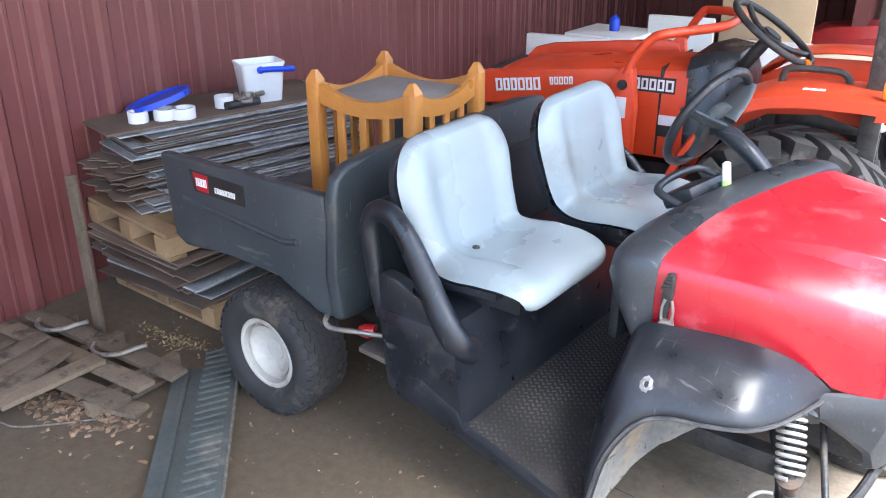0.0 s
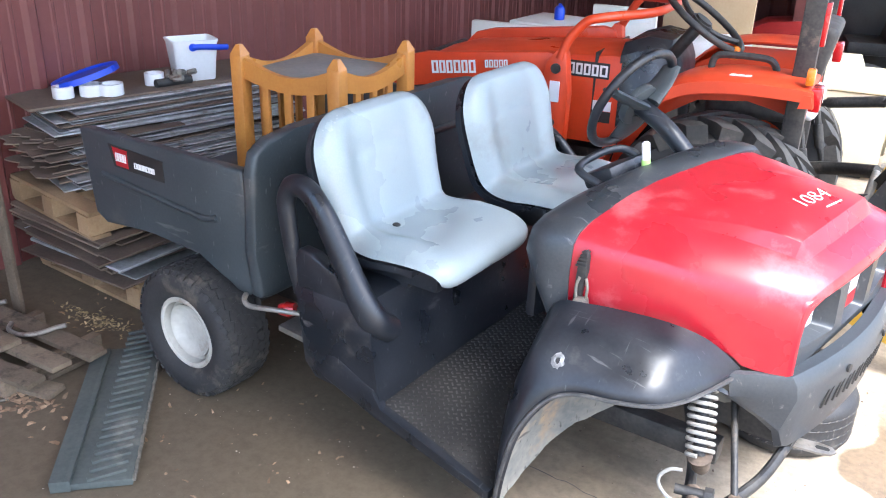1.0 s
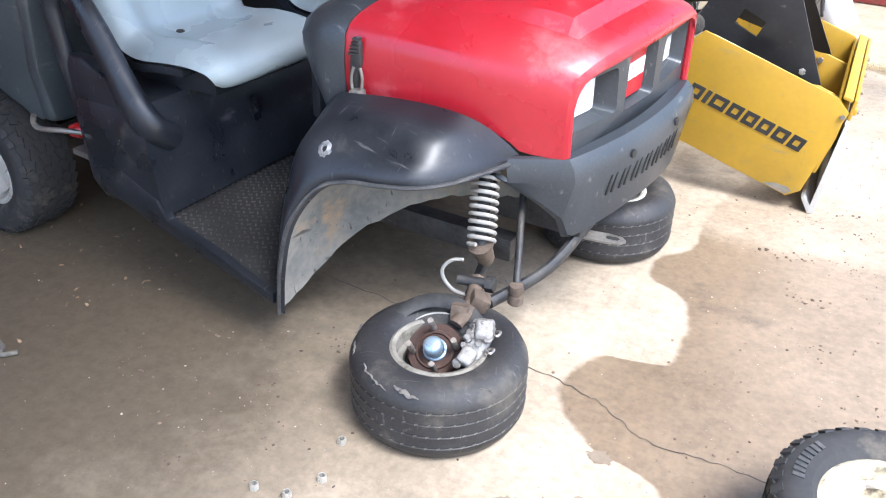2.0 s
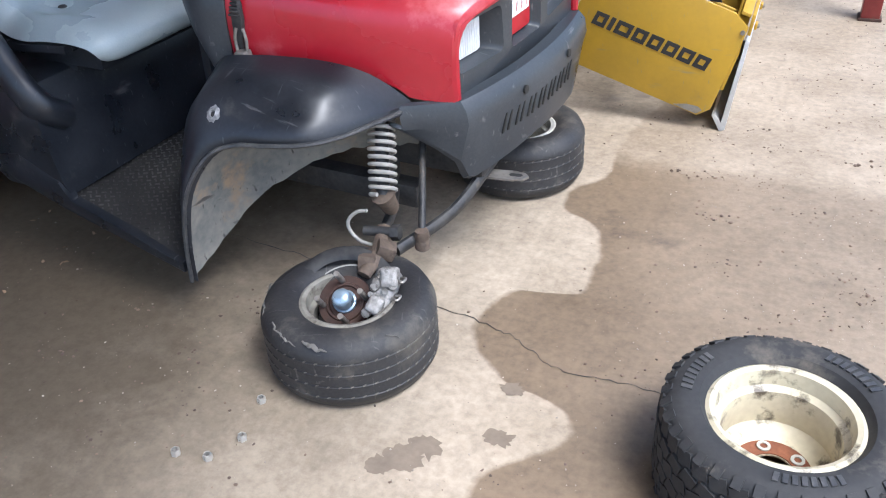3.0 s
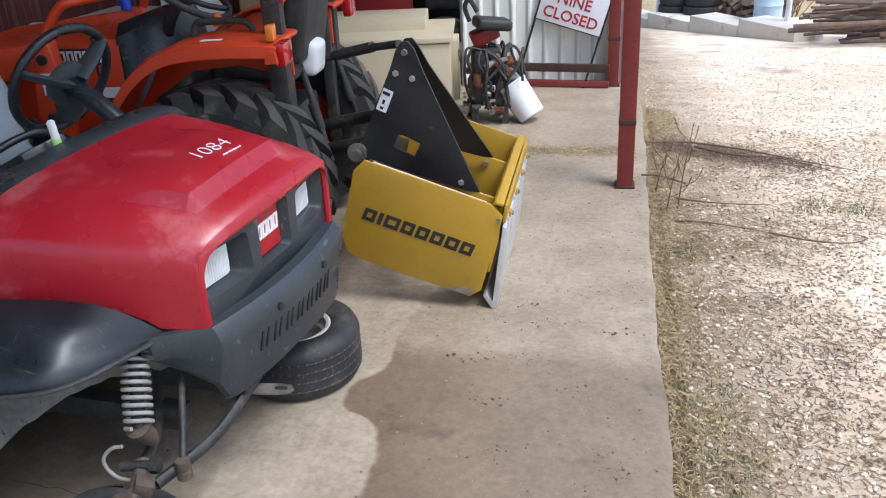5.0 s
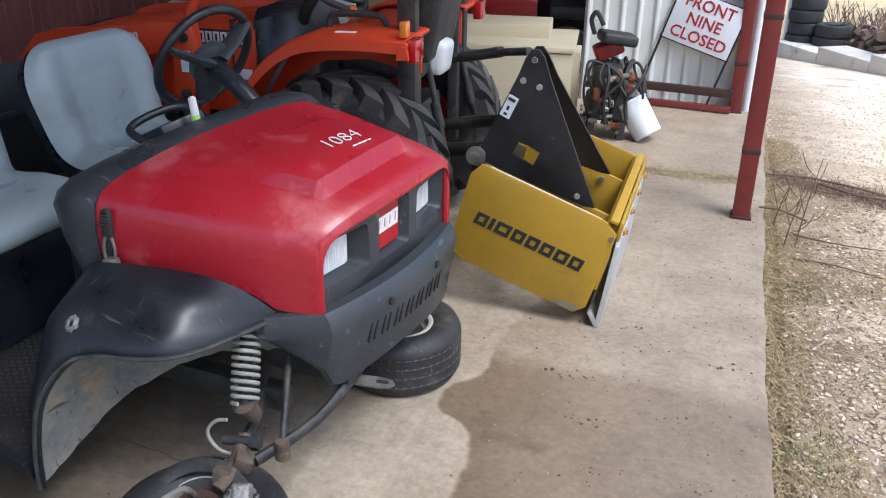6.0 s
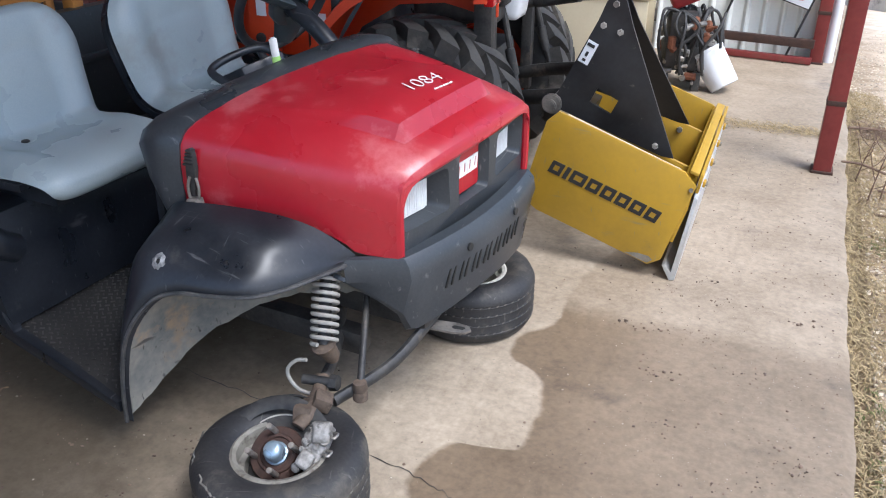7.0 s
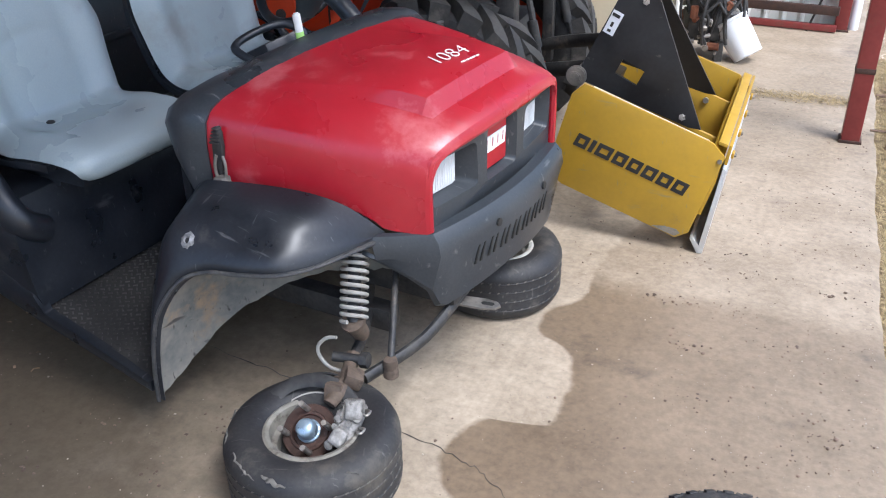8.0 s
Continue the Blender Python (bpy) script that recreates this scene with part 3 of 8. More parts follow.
def build_post(x, y, name_label, h=4.05, lean=0.0):
    t = thing("post", name_label, "post", pose(x, y, 0, 0, lean, 0), group="red posts along the open side")
    bm = B()
    w, d, k = 0.085, 0.085, 0.014
    box(bm, (w, d, h), (0, 0, h / 2), bevel=0.006)
    part("shaft", bm, POST_RED, t)
    for z in (0.36, 1.02):
        bm = B()
        box(bm, (w + 0.005, d + 0.005, 0.026), (0, 0, z), bevel=0.003)
        part("band", bm, BROWN_STEEL, t, "rusty strap round the post")
    bm = B()
    box(bm, (0.105, 0.105, 0.014), (0, 0, 0.007), bevel=0.003)
    part("base_plate", bm, BROWN_STEEL, t, "rusty base plate")
    return t


build_floor()
build_ground()
build_walls()
build_post(1.07, 4.79, "red painted square steel post, rusty at its foot")
build_post(1.0, 7.0, "red painted steel post at the corner of the galvanised wall")
bm = B()
tube(bm, [(1.08, 7.06, -0.1), (1.08, 7.06, 3.9)], 0.035, seg=12, smooth=False)
solo("downpipe", bm, WHITE_ENAMEL, "white painted downpipe beside the corner post", "pipe")
for z, s, mtl in ((0.12, 0.06, BROWN_STEEL), (0.0, 0.045, POST_RED)):
    bm = B()
    box(bm, (1.75, 0.04, s), (0.1, 7.0, z + 0.03), rot=(0, 0, -6), bevel=0.004)
    solo("trim", bm, mtl, "rusty steel rail along the foot of the wall", "rail", kind="structure")


# ---- wheels and tyres ----
def tyre_mesh(R, W, r, tread="turf", seg=56):
    bm = B()
    h = W / 2
    prof = [(r, -h * 0.70), (r + 0.012, -h * 0.80), (r + (R - r) * 0.25, -h * 0.95), (r + (R - r) * 0.55, -h), (r + (R - r) * 0.8, -h * 0.96), (R * 0.975, -h * 0.84)]
    if tread == "rib":
        prof = [(r, -h * 0.70), (r + 0.012, -h * 0.82), (r + (R - r) * 0.3, -h * 0.97), (r + (R - r) * 0.6, -h), (R * 0.93, -h * 0.88), (R * 0.975, -h * 0.70)]
        for a in (-0.5, -0.17, 0.17, 0.5):
            prof += [(R * 0.992, h * (a - 0.12)), (R * 0.995, h * (a - 0.03)), (R * 0.983, h * (a - 0.012)), (R * 0.983, h * (a + 0.012)), (R * 0.995, h * (a + 0.03)), (R * 0.992, h * (a + 0.12))]
        prof += [(R * 0.975, h * 0.70), (R * 0.93, h * 0.88), (r + (R - r) * 0.6, h), (r + (R - r) * 0.3, h * 0.97), (r + 0.012, h * 0.82), (r, h * 0.70), (r - 0.004, 0)]
        lathe(bm, prof, seg, closed=True)
        return bm
    else:
        prof += [(R - 0.004, -h * 0.75), (R, -h * 0.4), (R + 0.002, 0), (R, h * 0.4), (R - 0.004, h * 0.75)]
    prof += [(R * 0.975, h * 0.84), (r + (R - r) * 0.8, h * 0.96), (r + (R - r) * 0.55, h), (r + (R - r) * 0.25, h * 0.95), (r + 0.012, h * 0.80), (r, h * 0.70), (r - 0.004, 0)]
    lathe(bm, prof, seg, closed=True)
    return bm


def tread_mesh(R, W, tread):
    """The proud tread pieces of a tyre: staggered turf blocks, or fine sipes on ribs."""
    bm = B()
    h = W / 2
    if tread == "turf":
        n = 36
        for i in range(n):
            for k, zz in enumerate((-0.72, -0.43, -0.145, 0.145, 0.43, 0.72)):
                a = 2 * math.pi * (i + 0.5 * (k % 2)) / n
                lw = 2 * math.pi * R / n * 0.84
                tilt = 0 if abs(zz) < 0.7 else (9 if zz > 0 else -9)
                m = pose(0, 0, 0, 0, 0, math.degrees(a)) @ pose(R - (0.0005 if abs(zz) < 0.7 else 0.005), 0, zz * h, 0, 0, 0) @ pose(0, 0, 0, 18 * (1 if k % 2 else -1), -tilt, 0)
                bmesh.ops.create_cube(bm, size=1, matrix=m @ Matrix.Diagonal((0.008, lw, W * 0.125, 1)))
            for s in (-1, 1):
                a = 2 * math.pi * (i + 0.25) / n
                m = pose(0, 0, 0, 0, 0, math.degrees(a)) @ pose(R * 0.955, 0, s * h * 0.905, 0, s * -52, 0)
                bmesh.ops.create_cube(bm, size=1, matrix=m @ Matrix.Diagonal((0.006, 2 * math.pi * R / n * 0.45, W * 0.10, 1)))
    else:
        n = 48
        for i in range(n):
            for zz in (-0.5, -0.17, 0.17, 0.5):
                a = 2 * math.pi * (i + 0.3 * zz) / n
                m = pose(0, 0, 0, 0, 0, math.degrees(a)) @ pose(R * 0.991, 0, zz * h, 35, 0, 0)
                bmesh.ops.create_cube(bm, size=1, matrix=m @ Matrix.Diagonal((0.003, 0.009, W * 0.014, 1)))
    return bm


def add_tread(tyre, R, W, tread):
    t = part("tread", tread_mesh(R, W, tread), RUBBER if tread == "turf" else PALE_DUST, tyre)
    t["kind"] = "stuff"


def tractor_tyre(R, W, r):
    bm = B()
    h = W / 2
    prof = [(r, -h * 0.8), (r + 0.02, -h * 0.9), (r + (R - r) * 0.5, -h), (R * 0.86, -h * 0.94), (R * 0.885, -h * 0.6), (R * 0.89, 0), (R * 0.885, h * 0.6), (R * 0.86, h * 0.94), (r + (R - r) * 0.5, h), (r + 0.02, h * 0.9), (r, h * 0.8)]
    lathe(bm, prof, 48, closed=True)
    return bm


def lug_mesh(R, W, i, s, n=20):
    """One chevron lug of a tractor tyre."""
    bm = B()
    h = W / 2
    a0 = 2 * math.pi * (i + (0.5 if s > 0 else 0)) / n
    rings = []
    for q in range(5):
        f = q / 4
        a = a0 - f * 0.30
        zc = s * h * (0.02 + f * 0.98)
        rt = R * (1.0 if f < 0.85 else 0.985)
        rb = R * 0.87 if f < 0.85 else R * 0.82
        w2 = 0.030 + 0.012 * f
        c1, c2 = a - w2 / R, a + w2 / R
        rings.append([(rb * math.cos(c1 - 0.015), rb * math.sin(c1 - 0.015), zc), (rt * math.cos(c1), rt * math.sin(c1), zc), (rt * math.cos(c2), rt * math.sin(c2), zc), (rb * math.cos(c2 + 0.015), rb * math.sin(c2 + 0.015), zc)])
    ring_loft(bm, rings)
    return bm


def add_lugs(wheel, R, W, n=20):
    for i in range(n):
        for s in (-1, 1):
            part("lug", lug_mesh(R, W, i, s, n), TRACTOR_RUBBER, wheel)


def dished_rim(r, W, depth, seg=44):
    """A drop-centre steel rim seen from +z: lip, barrel and a disc set in by depth."""
    bm = B()
    h = W / 2
    t = 0.004
    prof = [(r + 0.012, h * 0.80), (r + 0.004, h * 0.84), (r - 0.006, h * 0.80), (r - 0.01, h * 0.5), (r - 0.022, h * 0.42), (r - 0.026, -h * 0.2), (r - 0.014, -h * 0.45), (r - 0.012, -h * 0.75), (r + 0.01, -h * 0.84), (r + 0.01, -h * 0.76), (r - 0.004, -h * 0.7), (r - 0.006, -h * 0.4), (r - 0.02, -h * 0.16), (r - 0.018, h * 0.4), (r - 0.004, h * 0.52), (r, h * 0.72)]
    lathe(bm, prof, seg, closed=True)
    z = h * 0.8 - depth
    lathe(bm, [(r - 0.022, z + 0.03), (r * 0.75, z + 0.012), (r * 0.62, z + 0.004), (r * 0.58, z), (r * 0.3, z), (r * 0.3, z - t), (r * 0.6, z - t), (r * 0.76, z + 0.006), (r - 0.022, z + 0.024)], seg, closed=True)
    return bm, z


def loose_wheel(name, label, m, R, W, r, tread, rim_mat, depth, rust=True, torn=False):
    t = thing(name, label, "wheel", m)
    tyre = part("tyre", tyre_mesh(R, W, r, tread), RUBBER if tread == "turf" else DUSTY_TYRE, t, "worn black rubber tyre")
    add_tread(tyre, R, W, tread)
    if tread == "turf":
        for a0 in (0.4, 2.4, 4.5):
            for i in range(8):
                a = a0 + i * 0.085
                bm = B()
                rr = r + (R - r) * 0.52
                prism(bm, [(-0.006, -0.011), (0.004, -0.011), (0.006, 0.011), (-0.004, 0.011)], 0.003, pose(rr * math.cos(a), rr * math.sin(a), W / 2 + 0.0005, 0, 0, math.degrees(a) - 90))
                part("sidewall_mark", bm, SCUFFED, tyre)
    if torn:
        # a loose strip of rubber peeling off the shoulder, and small flaps
        rnd = random.Random(8)
        for a0, n, wid in ((3.75, 15, 0.0035), (4.30, 10, 0.006), (3.3, 6, 0.003), (5.3, 5, 0.003), (2.9, 5, 0.003)):
            pts = []
            for i in range(n):
                a = a0 + 0.034 * i
                rr = R * (0.915 + 0.055 * i / n) + rnd.uniform(-0.003, 0.003)
                pts.append((rr * math.cos(a), rr * math.sin(a), W / 2 * (0.93 - 0.16 * i / n) + rnd.uniform(0.0, 0.006)))
            bm = B()
            tube(bm, pts, lambda f: wid * (0.35 + 0.65 * math.sin(math.pi * min(1, f * 1.05))), seg=6, flat=0.35, steps=3)
            part("torn_strip", bm, PALE_DUST, tyre, "pale strip of rubber peeling off the shoulder")
    bm, z = dished_rim(r, W, depth)
    rim = part("rim", bm, rim_mat, t)
    if rust:
        bm = B()
        lathe(bm, [(r * 0.575, z + 0.003), (r * 0.31, z + 0.003), (r * 0.31, z - 0.006), (r * 0.575, z - 0.006)], 32, closed=True)
        part("hub_face", bm, RUST, rim, "rusty hub face")
        for i in range(5):
            a = 2 * math.pi * i / 5 + 0.5
            bm = B()
            lathe(bm, [(0.0145, 0.001), (0.0145, 0.004), (0.008, 0.004), (0.008, 0.001)], 16, loc=(r * 0.44 * math.cos(a), r * 0.44 * math.sin(a), z + 0.003), closed=True)
            part("stud_hole", bm, WHITE_RIM, rim, "bare bright ring round a stud hole")
    return t


# ---- the utility cart: x forward, y to its left ----
CART = pose(-0.153, 2.453, 0, 0, 0, -5.06)


def bars(parent, base_m, widths, height, material, gap=0.006, slant=0.0, name="lettering", label="row of plain lettering bars", stroke=0.0):
    """Plain upright bars or hollow blocks in the place of lettering, along x of base_m."""
    bm = B()
    total = sum(widths) + gap * (len(widths) - 1)
    x = -total / 2
    lean = lambda z: slant * (z / height + 0.5)
    for w in widths:
        if stroke and w > 2.6 * stroke:
            h = height / 2
            cells = [(x, -h, stroke, height), (x + w - stroke, -h, stroke, height), (x + stroke, h - stroke, w - 2 * stroke, stroke), (x + stroke, -h, w - 2 * stroke, stroke)]
        else:
            cells = [(x, -height / 2, w, height)]
        for cx, cz, cw, ch in cells:
            prism(bm, [(cx + lean(cz), cz), (cx + cw + lean(cz), cz), (cx + cw + lean(cz + ch), cz + ch), (cx + lean(cz + ch), cz + ch)], 0.003, base_m)
        x += w + gap
    return part(name, bm, material, parent, label)


def build_seat(cart, v0, du, dz=0.0, k=0.92, name="seat"):
    """A moulded bucket seat: a padded skin carried along its side profile, round at the head and at the front edge."""
    side = [(-0.796, 0.652), (-0.782, 0.662), (-0.782, 0.680), (-0.802, 0.697), (-0.86, 0.706), (-0.95, 0.701), (-1.04, 0.692), (-1.11, 0.697), (-1.158, 0.725), (-1.187, 0.785), (-1.21, 0.86), (-1.23, 0.94), (-1.248, 1.01), (-1.262, 1.05), (-1.272, 1.072)]
    spine = smooth_path([(-0.785 + (a + 0.785) * k + du, 0, b + dz) for a, b in side], 6)
    dist = [0.0]
    for a, b in zip(spine, spine[1:]):
        dist.append(dist[-1] + (b - a).length)
    full, n, m_ = dist[-1], 33, 9
    rings, backs = [], []
    for i, p in enumerate(spine):
        d = (spine[min(i + 1, len(spine) - 1)] - spine[max(i - 1, 0)]).normalized()
        nrm = Vector((d.z, 0, -d.x))
        s, r = dist[i], full - dist[i]
        wide = 0.262 + 0.028 * math.exp(-((s - 0.70) / 0.16) ** 2) - 0.012 * math.exp(-((s - 0.36) / 0.07) ** 2)
        if s < 0.17:
            wide *= 0.68 + 0.32 * (1 - (1 - s / 0.17) ** 2.4) ** (1 / 2.4)
        if r < 0.20:
            wide *= 0.45 + 0.55 * (1 - (1 - r / 0.20) ** 2.3) ** (1 / 2.3)
        ends = min(1.0, s / 0.035, r / 0.03) ** 0.5
        back_part = 1 / (1 + math.exp(-(s - 0.42) / 0.03))
        top, low = [], []
        for q in range(n):
            b = -1 + 2 * q / (n - 1)
            e = abs(b)
            pad = 0.034 * (1 - e ** 5) ** 0.5
            pad += 0.024 * math.exp(-((e - 0.76) / 0.19) ** 2) * min(1, s / 0.2) * min(1, r / 0.14)
            pad -= 0.0035 * math.exp(-((e - 0.50 - 0.06 * math.sin(7 * s)) / 0.025) ** 2) * back_part * (1 if r > 0.10 else 0)
            seam = r - 0.125 - 0.03 * (e / 0.5) ** 2
            pad -= 0.0045 * math.exp(-(seam / 0.008) ** 2) * (1 if e < 0.52 else 0)
            pad += 0.007 * max(0, 1 - (e / 0.5) ** 2) * back_part
            top.append(p + nrm * (pad * ends) + Vector((0, v0 + wide * b, 0)))
        for q in range(m_):
            b = 1 - 2 * (q + 0.5) / m_
            low.append(p - nrm * (0.020 * (1 - b ** 4) * ends) + Vector((0, v0 + wide * b, 0)))
        rings.append(top + low)
        if s > 0.10:
            backs.append([p - nrm * 0.012 + Vector((0, v0 + wide * 1.02 * (-1 + 2 * q / 16), 0)) for q in range(17)])
    bm = B()
    ring_loft(bm, rings)
    seat = part(name, bm, VINYL, cart, "light grey moulded vinyl bucket seat, scuffed", angle=70)
    bm = B()
    sheet(bm, [[q + Vector((-0.012, 0, -0.012)) for q in row] for row in backs], 0.02)
    part("seat_shell", bm, BLACK_PLASTIC, seat, "black plastic seat pan", angle=60)
    if v0 < 0:
        bm = B()
        lathe(bm, [(0.0, 0.0), (0.006, 0.001), (0.010, 0.004), (0.013, 0.001), (0.013, -0.004), (0.0, -0.004)], 14, loc=(-1.045 + du - 0.015, v0 - 0.07, 0.727 + dz))
        part("tear", bm, BLACK_MARK, seat, "small dark burn hole")
        bm = B()
        prism(bm, [(-0.97, -0.17), (-0.835, -0.18), (-0.80, -0.06), (-0.82, 0.0), (-0.9, -0.06)], 0.014, Matrix.Translation((du - 0.015, v0, 0.640 + dz)), bevel=0.004)
        part("foam", bm, FOAM, seat, "yellow foam showing under the split edge")
    bm = B()
    box(bm, (0.30, 0.38, 0.05 + dz), (-0.97 + du, v0, 0.652 + dz / 2), bevel=0.012)
    part("seat_base", bm, BLACK_PLASTIC, seat)
    return seat


def build_front_fender(cart, s):
    outer = [(-0.45, -0.745, 0.14), (-0.43, -0.75, 0.28), (-0.40, -0.735, 0.42), (-0.345, -0.695, 0.515), (-0.28, -0.665, 0.545), (-0.19, -0.645, 0.55), (-0.10, -0.61, 0.553), (-0.045, -0.54, 0.552), (-0.01, -0.455, 0.554), (0.015, -0.345, 0.545)]
    mid = [(-0.475, -0.66, 0.16), (-0.475, -0.67, 0.31), (-0.46, -0.66, 0.47), (-0.42, -0.635, 0.605), (-0.35, -0.59, 0.65), (-0.22, -0.545, 0.658), (-0.11, -0.505, 0.65), (-0.05, -0.45, 0.622), (-0.01, -0.39, 0.588), (0.02, -0.335, 0.556)]
    inner = [(-0.49, -0.50, 0.20), (-0.50, -0.50, 0.34), (-0.49, -0.48, 0.52), (-0.45, -0.47, 0.66), (-0.36, -0.46, 0.685), (-0.22, -0.43, 0.685), (-0.12, -0.40, 0.67), (-0.05, -0.37, 0.64), (0.0, -0.34, 0.595), (0.03, -0.315, 0.556)]
    cols = [smooth_path(c, 4) for c in (outer, mid, inner)]
    grid = []
    for o, m_, i_ in zip(*cols):
        lip = o + Vector((0.012, 0.012, -0.012))
        a = o + (m_ - o) * 0.12 + Vector((0, -0.008, 0.006))
        row = [lip, o] + [a] + [o.lerp(m_, f) + (m_ - (o + i_) / 2) * (0.35 * math.sin(math.pi * f)) * 0.6 for f in (0.35, 0.7)] + [m_] + [m_.lerp(i_, f) for f in (0.5, 1)]
        grid.append([(p.x, p.y if s < 0 else -p.y, p.z) for p in row])
    bm = B()
    sheet(bm, grid, 0.008)
    fender = part("front_fender", bm, BLACK_PLASTIC, cart, "scuffed black plastic front fender", angle=60)
    low = smooth_path([(-0.445, -0.735, 0.15), (-0.43, -0.62, 0.20), (-0.39, -0.50, 0.275), (-0.28, -0.36, 0.345), (-0.14, -0.26, 0.375), (0.0, -0.21, 0.385), (0.07, -0.19, 0.40)], 6)
    low = [p + Vector((0, 0, 0.010 * noise.noise((p.x * 40, p.y * 40, 2)) + 0.006 * noise.noise((p.x * 110, p.y * 110, 5)))) for p in low]
    high = smooth_path([(-0.40, -0.725, 0.42), (-0.37, -0.66, 0.52), (-0.33, -0.54, 0.58), (-0.24, -0.40, 0.61), (-0.12, -0.30, 0.61), (0.0, -0.24, 0.59), (0.07, -0.21, 0.575)], 6)
    bm = B()
    sheet(bm, [[(p.x, p.y * (1 if s < 0 else -1), p.z) for p in (a, a.lerp(b, 0.33) + Vector((-0.012, 0, 0)), a.lerp(b, 0.66) + Vector((-0.008, 0, 0)), b)] for a, b in zip(low, high)], 0.006)
    part("wheel_liner", bm, LINER, fender, "mud-caked grey wheel well liner", angle=50)
    edge = [(p.x, p.y * (1 if s < 0 else -1), p.z) for p in [q + Vector((0.004, -0.002, -0.006)) for q in cols[0]]]
    bm = B()
    tube(bm, edge, 0.006, seg=6, smooth=False)
    part("worn_lip", bm, SCUFFED, fender, "scuffed grey lip of the fender")
    k0 = 15
    pb = (Vector(grid[k0][3]) + Vector(grid[k0][4])) / 2
    nb = (Vector(grid[k0 + 1][3]) - Vector(grid[k0 - 1][3])).cross(Vector(grid[k0][4]) - Vector(grid[k0][2])).normalized()
    if nb.x < 0:
        nb = -nb
    bm = B()
    lathe(bm, [(0.0065, 0.003), (0.009, 0.006), (0.013, 0.004), (0.019, 0.001), (0.019, -0.004), (0.0065, -0.004)], 18, closed=True)
    for v in bm.verts:
        q = 1 + 0.35 * noise.noise((v.co.x * 130, v.co.y * 130, s))
        v.co = Vector((v.co.x * q * 0.85, v.co.y * q * 1.2, v.co.z * (1 + 0.6 * noise.noise((v.co.x * 200, v.co.y * 200, 7)))))
    bmesh.ops.transform(bm, verts=bm.verts, matrix=Matrix.Translation(pb + nb * 0.001) @ Vector((0, 0, 1)).rotation_difference(nb).to_matrix().to_4x4())
    part("bolt_hole", bm, TORN, fender, "torn bolt hole with a whitened rim")
    bm = B()
    lathe(bm, [(0.0, 0.0), (0.0065, 0.0), (0.0065, -0.003), (0.0, -0.003)], 12)
    bmesh.ops.transform(bm, verts=bm.verts, matrix=Matrix.Translation(pb + nb * 0.0035) @ Vector((0, 0, 1)).rotation_difference(nb).to_matrix().to_4x4())
    part("hole", bm, BLACK_MARK, fender)
    return fender


def coil(bm, a, b, R, r, turns, seg=8):
    a, b = Vector(a), Vector(b)
    d = (b - a).normalized()
    s = d.cross(Vector((1, 0, 0))).normalized()
    u = s.cross(d)
    pts = []
    n = int(turns * 16)
    for i in range(n + 1):
        t = 2 * math.pi * i / 16
        pts.append(a.lerp(b, i / n) + (s * math.cos(t) + u * math.sin(t)) * R)
    tube(bm, pts, r, seg=seg, smooth=False)


